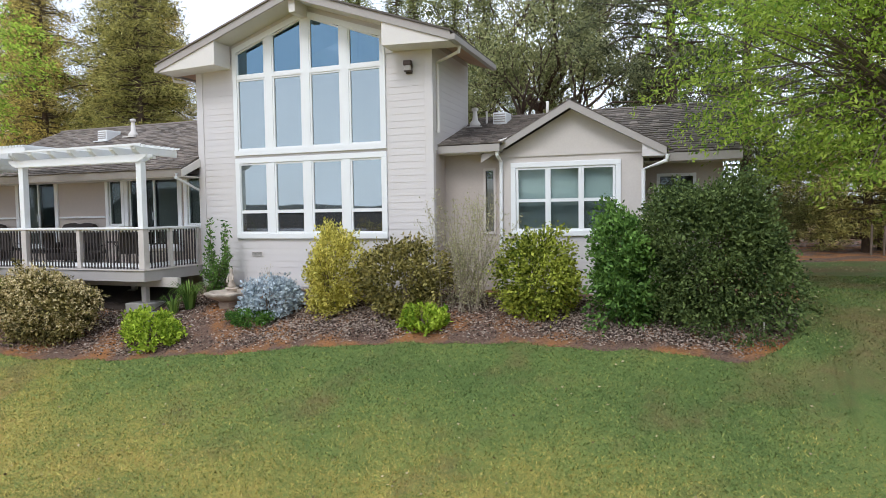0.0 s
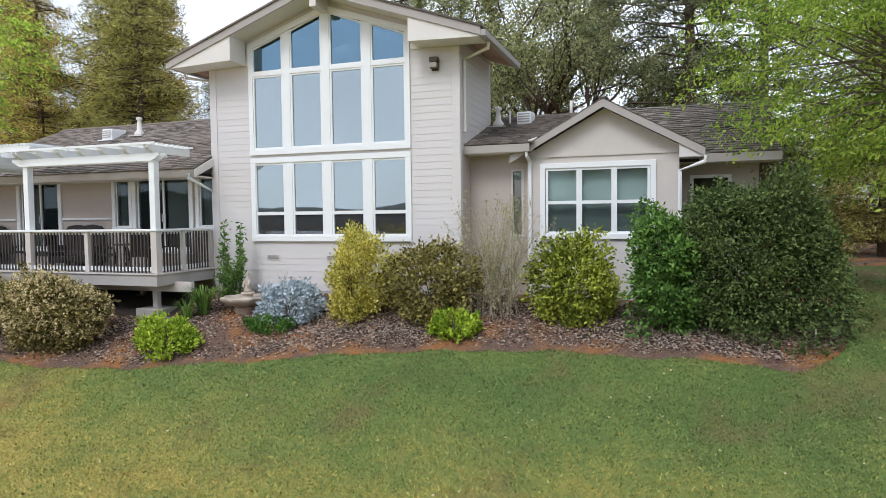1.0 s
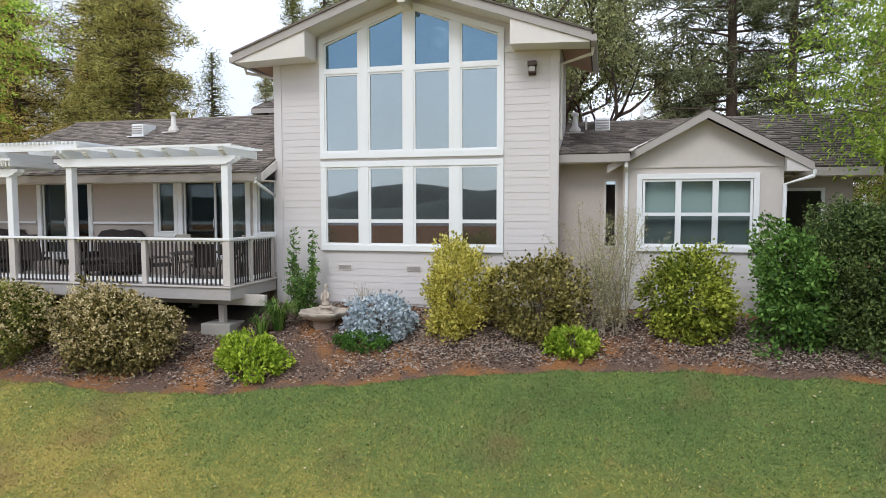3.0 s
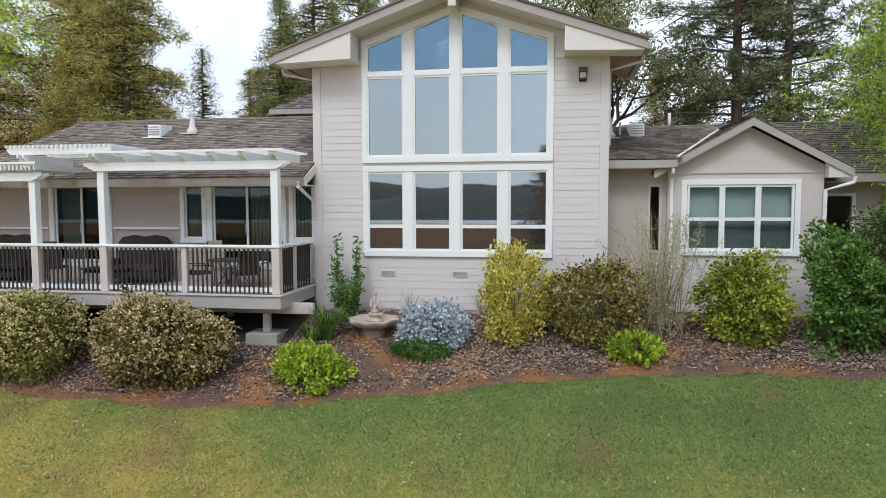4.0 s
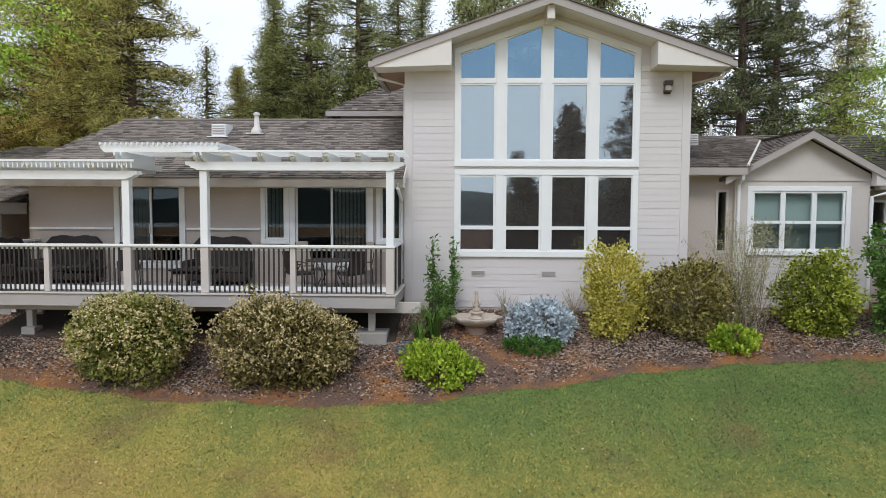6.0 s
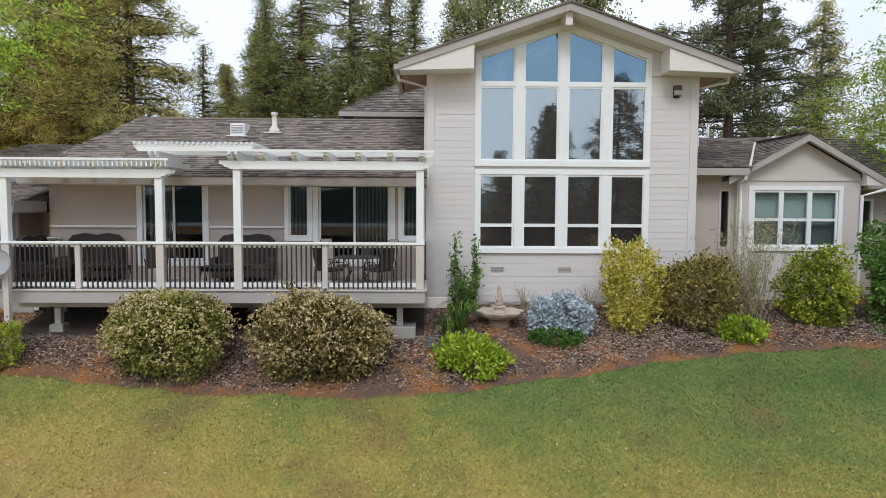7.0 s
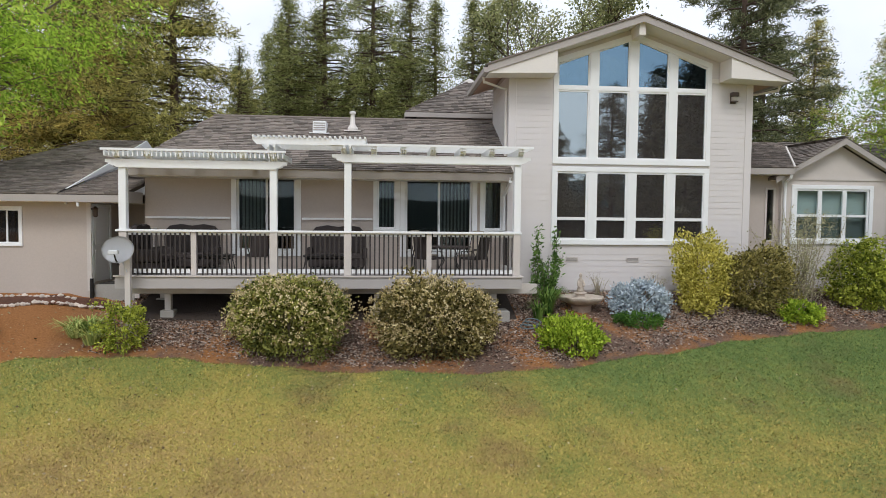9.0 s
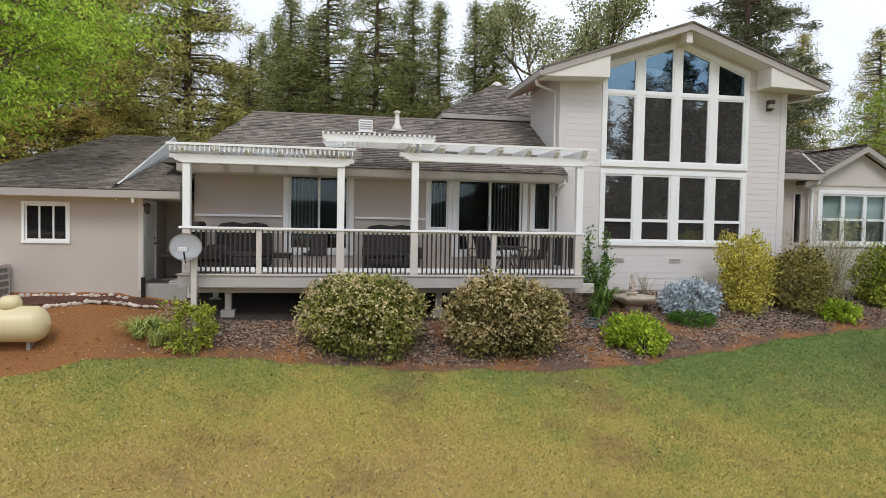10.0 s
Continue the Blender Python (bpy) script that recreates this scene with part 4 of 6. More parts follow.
solid("door_step", boxes((GX1 + 0.031, GX1 + 1.1, -1.45, 0.94, 0.3, 0.82)), CONCRETE, "low grey concrete step before the side door", "step", "structure", 0.01)
solid("door_mat", boxes((GX1 + 0.12, GX1 + 0.72, -1.30, -0.56, 0.821, 0.84)), MATD, "dark door mat on the concrete step", "door mat")
lamp = thing("porch_lamp", "small dark lantern beside the side door", "lamp")
part("bracket", boxes((GX1 + 0.001, GX1 + 0.08, -1.46, -1.42, 2.86, 2.90)), IRON, lamp)
bm = bmesh.new()
lathe(bm, [(0.03, 0.0), (0.06, 0.02), (0.06, 0.2), (0.085, 0.22), (0.02, 0.29)], (GX1 + 0.11, -1.44, 2.66), 8)
part("lantern", bm, LAMPM, lamp)

roof = thing("roof_garage", "weathered shingle garage roof with a white gable rake", "roof", kind="structure")
GE, GZ0, GS = -2.05, 3.26, 0.322
gry = 4.4
grz = GZ0 + (gry - GE) * GS
bm = bmesh.new()
slab(bm, [(-17.8, GE, GZ0), (-13.62, GE, GZ0), (-13.62, gry, grz), (-15.5, gry, grz)], 0.09)
slab(bm, [(-15.5, gry, grz), (-13.62, gry, grz), (-13.62, 7.2, grz - 1.2), (-17.8, 7.2, grz - 1.2)], 0.09)
slab(bm, [(-17.8, 7.2, grz - 1.2), (-17.8, GE, GZ0), (-15.5, gry, grz)], 0.09)
part("roof_deck", bm, ROOFBASE, roof)
upg = Vector((0, gry - GE, grz - GZ0))
shingles(roof, (0, GE - 0.04, GZ0 - 0.01), (1, 0, 0), upg, lambda v: (-17.8 + 2.3 * v / upg.length, -13.60), upg.length, SHINGLE, rng, own=(-16.6, -14.0))
bm = bmesh.new()
prism(bm, [(GE + 0.45, GZ0 + 0.45 * GS + 0.01), (gry, grz + 0.03), (gry + 1.4, grz - 0.55), (gry + 1.4, grz - 0.95), (gry, grz - 0.42)], -13.615, -13.56, "x")
part("rake_board", bm, WHITE, roof, "white gable rake")
bm = bmesh.new()
prism(bm, [(GE + 0.5, GZ0 + 0.05), (gry, grz - 0.2), (gry + 1.4, grz - 0.7), (gry + 1.4, 3.0), (GE + 0.5, 3.0)], -13.66, -13.617, "x")
part("gable_infill", bm, WHITE, roof, "white gable infill")
GS2 = 0.232
bm = bmesh.new()
slab(bm, [(-13.7, GE, GZ0 - 0.01), (-12.0, GE, GZ0 - 0.01), (-12.0, 3.4, GZ0 - 0.01 + (3.4 - GE) * GS2), (-13.7, 3.4, GZ0 - 0.01 + (3.4 - GE) * GS2)], 0.09)
part("lower_deck", bm, ROOFBASE, roof)
upl = Vector((0, 1, GS2))
shingles(roof, (0, GE - 0.04, GZ0 - 0.01), (1, 0, 0), upl, lambda v: (-13.57, -11.96), 5.7, SHINGLE, rng)
part("fascia", boxes((-17.8, -11.97, GE - 0.05, GE - 0.02, GZ0 - 0.20, GZ0 - 0.02)), TAUPE, roof, "taupe gutter fascia")
part("soffit", boxes((-17.8, -11.99, GE - 0.02, G - 0.001, GZ0 - 0.21, GZ0 - 0.18), (GX1 + 0.001, -11.99, G - 0.001, 0.949, GZ0 - 0.21, GZ0 - 0.18)), CREAM, roof)
part("end_board", boxes((-11.985, -11.96, GE - 0.02, M - 0.001, GZ0 - 0.21, GZ0 + 0.10)), TAUPE, roof)
bm = bmesh.new()
tube(bm, [(-13.10, GE + 0.0, GZ0 - 0.2), (-13.10, GE + 0.02, GZ0 - 0.32)], 0.035, 8)
part("gutter_outlet", bm, WHITE, roof)
bm = bmesh.new()
tube(bm, [(GX1 + 0.03, G - 0.05, 0.42), (GX1 + 0.03, G - 0.05, 1.0)], 0.05, 8)
part("drain_pipe", bm, IRON, roof, "short dark drain pipe")
solid("wall_garage_west", boxes((-17.3, -17.141, G + 0.161, 7.0, 0.3, 3.2)), WALLP, "plain beige west end wall of the garage", "wall", "structure")
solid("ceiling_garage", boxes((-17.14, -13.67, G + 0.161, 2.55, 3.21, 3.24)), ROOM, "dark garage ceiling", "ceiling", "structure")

# ---- east wing with the bay ----
E0, BX0, BX1 = -0.05, 7.52, 11.15
rw = (7.98, 10.50, 2.15, 3.78)
bay = solid("wall_bay", wall_boxes(BX0, BX1, 0.30, 4.12, E0, E0 + 0.16, [rw]), POSTP, "beige bay wall under a small gable", "wall", "structure")
bm = bmesh.new()
AX, AZ, TS = 9.42, 5.40, 0.55
prism(bm, [(BX0, 4.121), (BX1, 4.121), (BX1, AZ - 0.2 - TS * (BX1 - AX)), (AX, AZ - 0.2), (BX0, AZ - 0.2 - TS * (AX - BX0))], E0, E0 + 0.16)
part("gable_panel", bm, POSTP, bay)
part("belly_band", boxes((BX0 + 0.02, BX1 - 0.02, E0 - 0.03, E0 - 0.001, 4.06, 4.14)), POSTP, bay)
bd = board_mesh(BX1 - BX0, EXP)
z = 0.45
while z < 1.9:
    hang(bd, bay, (BX0, E0, z))
    z += EXP
PB, NX0, NX1 = 0.10, 7.12, 7.34
solid("wall_bay_side", boxes((BX0, BX0 + 0.14, E0 + 0.161, 0.9, 0.3, 4.3)), WALLP, "beige side wall of the bay", "wall", "structure")
w = thing("window_7", "narrow white-framed window beside the bay", "window", kind="structure")
bm = ring(bmesh.new(), NX0 - 0.06, NX1 + 0.06, 2.07, 3.81, 0.06, PB - 0.03, PB - 0.001)
part("casing", bm, POSTP, w)
part("pane", boxes((NX0 + 0.002, NX1 - 0.002, PB + 0.03, PB + 0.036, 2.132, 3.748)), GLASS_S, w)
solid("wall_porch_back", wall_boxes(CX + HALF + 0.001, BX0 - 0.001, 0.3, 4.6, PB, PB + 0.14, [(NX0, NX1, 2.13, 3.75)]), WALLP, "beige recessed wall between tower and bay", "wall", "structure")
solid("wall_bay_east", boxes((BX1 - 0.14, BX1, E0 + 0.161, 3.0, 0.3, 4.3)), WALLP, "beige east side of the bay", "wall", "structure")
solid("wall_east_wing", wall_boxes(BX1 + 0.001, 13.0, 0.3, 3.9, 1.2, 1.36, [(11.5, 12.3, 2.4, 3.5)]), WALLP, "beige set-back wall of the east wing", "wall", "structure")
w = thing("window_8", "white-framed window in the set-back wall", "window", kind="structure")
part("casing", ring(bmesh.new(), 11.42, 12.38, 2.32, 3.58, 0.08, 1.15, 1.199), WHITE, w)
part("pane", boxes((11.501, 12.299, 1.25, 1.256, 2.401, 3.499)), GLASS_S, w)
w = thing("window_6", "white-framed six-pane bay window with grey shades", "window", kind="structure")
x0, x1, z0, z1 = rw
part("casing", ring(bmesh.new(), x0 - 0.13, x1 + 0.13, z0 - 0.13, z1 + 0.13, 0.13, E0 - 0.05, E0 - 0.001, 0.03), WHITE, w, "white casing", 0.006)
cw = (x1 - x0) / 3
zm = 2.93
for k in range(3):
    a, b = x0 + cw * k + 0.012, x0 + cw * (k + 1) - 0.012
    bm = ring(bmesh.new(), a, b, z0 + 0.001, z1 - 0.001, 0.055, E0 - 0.02, E0 + 0.05)
    box(bm, a + 0.056, b - 0.056, E0 - 0.03, E0 + 0.05, zm - 0.04, zm + 0.04)
    sash = part("sash", bm, WHITE, w)
    part("pane", boxes((a + 0.056, b - 0.056, E0 + 0.012, E0 + 0.018, z0 + 0.057, zm - 0.041)), SCREEN, sash, "screened lower pane")
    part("pane", boxes((a + 0.056, b - 0.056, E0 + 0.006, E0 + 0.012, zm + 0.041, z1 - 0.057)), GLASS_B, sash)
part("mullion", boxes((x0 + cw - 0.011, x0 + cw + 0.011, E0 - 0.03, E0 + 0.05, z0, z1), (x0 + 2 * cw - 0.011, x0 + 2 * cw + 0.011, E0 - 0.03, E0 + 0.05, z0, z1)), WHITE, w)
solid("roller_shade", boxes((x0 - 0.05, x1 + 0.05, E0 + 0.20, E0 + 0.21, z0 - 0.05, z1 + 0.05)), SHADEF, "grey roller shade drawn behind the bay window", "window shade")

roof = thing("roof_east", "weathered shingle roof of the east wing with a small gable", "roof", kind="structure")
QE, QZ, QY, QR = -0.46, 4.42, 3.3, 5.62
QX0, QX1 = CX + HALF + 0.002, 13.4
qs = (QR - QZ) / (QY - QE)
bm = bmesh.new()
slab(bm, [(QX0, QE, QZ), (AX - (AZ - QZ) / TS, QE, QZ), (AX, QE + (AZ - QZ) / qs, AZ), (AX, QY, QR), (QX0, QY, QR)], 0.09)
slab(bm, [(9.4, 0.55, QZ - 0.35), (QX1, 0.55, QZ - 0.35), (QX1, QY, QR), (9.4, QY, QR)], 0.09)
slab(bm, [(QX0, QY, QR), (QX1, QY, QR), (QX1, 7.2, QZ), (QX0, 7.2, QZ)], 0.09)
part("roof_deck", bm, ROOFBASE, roof)
upq = Vector((0, QY - QE, QR - QZ))
TIPX = 2.28


def bay_edge(v):
    # where the bay's slope crosses this one
    zc = QZ + v / upq.length * (QR - QZ)
    return AX - (AZ - zc) / TS


shingles(roof, (0, QE - 0.04, QZ - 0.01), (1, 0, 0), upq, lambda v: (QX0, max(QX0 + 0.2, min(bay_edge(v), AX))), upq.length, SHINGLE, rng, own=(6.1, 9.0))
upe = Vector((0, QY - 0.55, QR - QZ + 0.35))
shingles(roof, (0, 0.51, QZ - 0.36), (1, 0, 0), upe, lambda v: (AX + (AZ - (QZ - 0.35 + v / upe.length * (QR - QZ + 0.35))) / TS if v < upe.length * 0.85 else AX, QX1), upe.length, SHINGLE, rng)
BF = E0 - 0.30
for s in (-1, 1):
    bm = bmesh.new()
    slab(bm, [(AX, BF + 0.02, AZ - 0.02), (AX + s * TIPX, BF + 0.02, AZ - 0.02 - TS * TIPX), (AX + s * TIPX, 1.2, AZ - 0.02 - TS * TIPX), (AX, 2.9, AZ - 0.02)], 0.09)
    part("bay_deck", bm, ROOFBASE, roof)
    bm = bmesh.new()
    prism(bm, [(AX, AZ - 0.02), (AX + s * TIPX, AZ - 0.02 - TS * TIPX), (AX + s * TIPX, AZ - 0.21 - TS * TIPX), (AX, AZ - 0.21)], BF - 0.02, BF + 0.019)
    part("rake_board", bm, TAUPE, roof, "taupe rake board")
    ups = Vector((-s, 0, TS))
    depth = math.hypot(TIPX, TS * TIPX)
    if s < 0:
        shingles(roof, (AX - TIPX, BF - 0.04, AZ - 0.02 - TS * TIPX), (0, 1, 0), ups, lambda v: (0, max(0.1, (QE - BF) + (AZ - QZ) / qs * (v / depth) * 1.05)), depth, SHINGLE, rng)
    else:
        shingles(roof, (AX + TIPX, BF - 0.04, AZ - 0.02 - TS * TIPX), (0, 1, 0), ups, lambda v: (0, 0.9 + 2.2 * v / depth), depth, SHINGLE, rng)
    bm = bmesh.new()
    slab(bm, [(AX, BF + 0.03, AZ - 0.115), (AX + s * (TIPX - 0.02), BF + 0.03, AZ - 0.115 - TS * (TIPX - 0.02)), (AX + s * (TIPX - 0.02), E0 - 0.001, AZ - 0.115 - TS * (TIPX - 0.02)), (AX, E0 - 0.001, AZ - 0.115)], 0.02)
    part("soffit", bm, CREAM, roof)
for s in (1,):
    bm = bmesh.new()
    a, b = AX + s * 1.72, AX + s * (TIPX - 0.03)
    prism(bm, [(a, 3.93), (b, 3.93), (b, AZ - 0.13 - TS * (TIPX - 0.03)), (a, AZ - 0.13 - TS * 1.72)], BF + 0.021, E0 - 0.052)
    part("eave_return", bm, SIDING, roof, "beige boxed eave return")
box_e = boxes((BX1 + 0.001, AX + TIPX - 0.101, E0 - 0.05, 0.479, 3.94, 4.14))
part("corner_box", box_e, SIDING, roof)
bm = bmesh.new()
vx = bay_edge(0.0)
tube(bm, [(vx + 0.02, QE - 0.03, QZ + 0.03), (AX - 0.1, QE + (AZ - QZ) / qs, AZ + 0.02)], 0.035, 6)
part("valley_flashing", bm, CREAM, roof, "pale metal valley flashing")
part("fascia", boxes((QX0, 7.66, QE - 0.04, QE - 0.012, QZ - 0.22, QZ - 0.03), (7.645, 7.66, QE - 0.011, E0 - 0.06, QZ - 0.22, QZ - 0.03)), TAUPE, roof, "taupe gutter fascia")
part("porch_soffit", boxes((QX0, BX0, QE - 0.01, PB - 0.001, QZ - 0.235, QZ - 0.205)), CREAM, roof)
part("east_fascia", boxes((AX + TIPX - 0.1, QX1, 0.48, 0.52, QZ - 0.57, QZ - 0.37)), TAUPE, roof)
part("east_soffit", boxes((BX1 + 0.001, QX1, 0.53, 1.199, QZ - 0.58, QZ - 0.55)), CREAM, roof)
for x, top in ((7.36, QZ - 0.22), (11.3, 3.95)):
    bm = bmesh.new()
    sx = 0.16 if x < 9 else -0.14
    if x < 9:
        tube(bm, [(7.58, QE + 0.02, top), (7.58, QE + 0.04, top - 0.10), (7.60, E0 - 0.06, top - 0.24), (7.60, E0 - 0.06, 0.45)], 0.045, 8)
    else:
        tube(bm, [(x + 0.42, BF + 0.0, top), (x + 0.40, BF + 0.02, top - 0.14), (x + sx, E0 - 0.07, top - 0.32), (x + sx, E0 - 0.07, 0.45)], 0.05, 8)
    part("downspout", bm, WHITE, roof, "white downspout")
pipe_vent(6.25, 2.0, QZ + (2.0 - QE) * qs + 0.07, 0.36)
louvre_vent(7.0, 2.2, QZ + (2.2 - QE) * qs + 0.06, 0.40)
bm = bmesh.new()
tube(bm, [(8.12, 3.5, QR - 0.15), (8.12, 3.5, QR + 0.42)], 0.045, 8)
solid("roof_pipe", bm, CREAM, "thin cream vent pipe behind the roof ridge", "vent pipe", smooth=True)
bm = bmesh.new()
tube(bm, [(6.55, 2.2, 5.2), (6.55, 2.2, 5.65)], 0.03, 8)
solid("vent_stub", bm, CREAM, "slim pale vent pipe on the east roof", "vent pipe", group="roof vents")
solid("wall_east_end", boxes((12.84, 13.0, 1.361, 7.0, 0.3, 4.1)), WALLP, "plain beige east end wall", "wall", "structure")
solid("wall_house_back", boxes((-17.3, 13.0, 7.0, 7.2, 0.3, 3.9)), WALLP, "plain beige back wall of the house", "wall", "structure")


# ---- deck ----
DF, DX0, DX1, DZ = -2.95, -11.75, -1.54, 1.22
deck = thing("deck", "raised grey board deck with beige rim and white-capped railing", "deck", kind="structure")
bd = mesh_of("deck_board", boxes((0, DX1 - DX0, 0, 0.136, -0.03, 0)), DECKW)
y = DF - 0.10
while y < M - 0.15:
    ob = hang(bd, deck, (DX0, y, DZ), "deck_board")
    y += 0.142
part("rim_board", boxes((DX0 - 0.03, DX1 + 0.03, DF - 0.15, DF - 0.105, DZ - 0.32, DZ - 0.031), (DX1 + 0.0, DX1 + 0.031, DF - 0.104, T - 0.04, DZ - 0.32, DZ - 0.031), (DX0 - 0.031, DX0, DF - 0.104, M - 0.01, DZ - 0.32, DZ - 0.031)), RIM, deck, "grey-beige rim board")
part("rim_cap", boxes((DX0 - 0.06, DX1 + 0.06, DF - 0.19, DF - 0.106, DZ - 0.029, DZ + 0.008), (DX1 + 0.002, DX1 + 0.075, DF - 0.105, T - 0.04, DZ - 0.029, DZ + 0.008)), POSTP, deck, "beige rim cap", 0.004)
for x in np.arange(DX0 + 0.5, DX1, 0.6):
    part("joist", boxes((float(x), float(x) + 0.045, DF - 0.1, M - 0.02, DZ - 0.25, DZ - 0.032)), TAUPE, deck)
part("beam", boxes((DX0 + 0.1, -0.95, DF + 0.45, DF + 0.58, DZ - 0.52, DZ - 0.255)), POSTP, deck, "beige carrying beam", 0.006)
for x in (-2.15, -5.3, -8.2, -10.7):
    g = float(land(x, DF + 0.5))
    p = thing("deck_pier", "beige deck post on a square concrete footing", "post", "deck piers")
    part("post", boxes((x - 0.08, x + 0.08, DF + 0.44, DF + 0.59, g + 0.16, DZ - 0.525)), POSTP, p, bevel=0.006)
    part("footing", boxes((x - 0.40, x + 0.40, DF + 0.16, DF + 0.86, g - 0.25, g + 0.17)) if x > -3 else boxes((x - 0.17, x + 0.17, DF + 0.35, DF + 0.69, g - 0.2, g + 0.165)), CONCRETE, p, "grey concrete footing", 0.015)

for x in (-11.2, -8.7, -6.2, -3.7):
    g = float(land(x, -1.3))
    p = thing("deck_pier", "plain timber post in the shade under the deck", "post", "deck piers")
    part("post", boxes((x - 0.07, x + 0.07, -1.37, -1.23, g + 0.03, DZ - 0.255)), POSTP, p, bevel=0.006)
    part("footing", boxes((x - 0.15, x + 0.15, -1.45, -1.15, g - 0.2, g + 0.029)), CONCRETE, p, "grey concrete footing", 0.01)

POSTS = [(-1.64, True), (-3.95, False), (-6.05, True), (-7.92, True), (-9.9, False), (-11.6, True)]
BT = 4.13                                # underside of the pergola's front beam


def baluster(h):
    return mesh_of("baluster", boxes((-0.019, 0.019, -0.014, 0.014, 0, h)), BROWN)


def rail_run(parent, a, b, axis, at, me):
    """Top cap, upper and lower rails and balusters between two posts."""
    def bx(u0, u1, w, z0, z1):
        return (u0, u1, at - w, at + w, z0, z1) if axis == "x" else (at - w, at + w, u0, u1, z0, z1)
    part("upper_rail", boxes(bx(a, b, 0.02, DZ + 1.02, DZ + 1.10)), WHITE, parent, "white upper rail")
    part("lower_rail", boxes(bx(a, b, 0.025, DZ + 0.06, DZ + 0.165)), WHITE, parent, "white lower rail")
    n = max(2, round((b - a) / 0.118))
    for k in range(1, n):
        u = a + (b - a) * k / n
        ob = new("baluster", me)
        ob.location = (u, at - 0.034, DZ + 0.02) if axis == "x" else (at + 0.034, u, DZ + 0.02)
        ob.parent = parent


railing = thing("deck_railing", "deck railing with dark brown balusters and white cap", "railing", kind="structure")
bal = baluster(1.05)
xs = sorted(x for x, _ in POSTS)
for x, tall in POSTS:
    w = 0.095 if tall else 0.065
    part("rail_post", boxes((x - w, x + w, DF - w, DF + w, DZ + 0.009, DZ + 1.10)), POSTP, railing, "beige railing post", 0.006)
for a, b in zip(xs, xs[1:]):
    rail_run(railing, a + 0.10, b - 0.10, "x", DF, bal)
part("rail_cap", boxes((DX0 - 0.02, DX1 + 0.02, DF - 0.12, DF + 0.09, DZ + 1.101, DZ + 1.155), (DX1 - 0.19, DX1 + 0.02, DF + 0.091, T - 0.04, DZ + 1.101, DZ + 1.155), (DX0 - 0.02, DX0 + 0.19, DF + 0.091, M - 0.06, DZ + 1.101, DZ + 1.155)), WHITE, railing, "white railing cap", 0.006)
for y0, y1 in ((DF + 0.10, -2.06), (-1.94, T - 0.10)):
    rail_run(railing, y0, y1, "y", DX1 - 0.085, bal)
for y in (-2.0, T - 0.09):
    part("rail_post", boxes((DX1 - 0.15, DX1 - 0.02, y - 0.05, y + 0.05, DZ + 0.009, DZ + 1.10)), POSTP, railing, bevel=0.006)
rail_run(railing, DF + 0.10, M - 0.20, "y", DX0 + 0.085, bal)
part("rail_post", boxes((DX0 + 0.02, DX0 + 0.15, M - 0.19, M - 0.07, DZ + 0.009, DZ + 1.10)), POSTP, railing, bevel=0.006)

# ---- pergola ----
perg = thing("pergola", "white painted pergola with slatted top over the deck", "pergola", kind="structure")
for x, tall in POSTS:
    if tall:
        part("post", boxes((x - 0.09, x + 0.09, DF - 0.09, DF + 0.09, DZ + 1.156, BT if x > -7.5 else BT - 0.22)), WHITE, perg, "white post", 0.008)


def notched(bm, x0, x1, y0, y1, z0, z1):
    """A beam whose ends are cut to an ogee."""
    h = z1 - z0
    end = [(0, 1.0), (0.0, 0.62), (0.10, 0.50), (0.12, 0.30), (0.22, 0.16), (0.26, 0.0)]
    poly = [(x0 + e, z0 + f * h) for e, f in end] + [(x1 - e, z0 + f * h) for e, f in end[::-1]]
    return prism(bm, poly, y0, y1)


def rafter(x, y_back, z, high, over, thick=0.03):
    """A board from the front overhang back over the deck, its front end cut to an ogee."""
    yf = DF - over
    end = [(0.0, 1.0), (0.0, 0.62), (0.06, 0.50), (0.08, 0.28), (0.17, 0.14), (0.20, 0.0)]
    poly = [(yf + e, z + f * high) for e, f in end] + [(y_back, z), (y_back, z + high)]
    part("rafter", prism(bmesh.new(), poly, x - thick / 2, x + thick / 2, "x"), WHITE, perg)


def bay_of(x0, x1, lift, groups, y_back, comb):
    """One stretch of the pergola: two front beams, rafters in threes, and slats along it or, with comb, across it."""
    z = BT + lift
    for y in (DF - 0.135, DF + 0.091):
        part("beam", notched(bmesh.new(), x0, x1, y, y + 0.044, z, z + 0.20), WHITE, perg)
    for k in range(groups):
        x = x0 + 0.30 + (x1 - x0 - 0.58) * k / (groups - 1)
        for dx_ in (-0.052, 0.0, 0.052):
            rafter(x + dx_, y_back, z + 0.203, 0.197, 0.30, 0.042)
    if comb:
        me = mesh_of("slat", boxes((-0.017, 0.017, DF - 0.31, y_back, 0, 0.13)), WHITE)
        count = int((x1 - x0 - 0.1) / 0.112)
        for k in range(count + 1):
            hang(me, perg, (x0 + 0.05 + (x1 - x0 - 0.1) * k / count, 0, z + 0.265), "slat")
    else:
        me = mesh_of("slat", boxes((0, x1 - x0 + 0.06, 0, 0.036, 0, 0.04)), WHITE)
        for k in range(8):
            hang(me, perg, (x0 - 0.03, DF - 0.20 + 0.18 * k, z + 0.401), "slat")
    part("front_strip", boxes((x0 - 0.03, x1 + 0.03, DF - 0.345, DF - 0.305, z + 0.401, z + 0.455)), WHITE, perg)


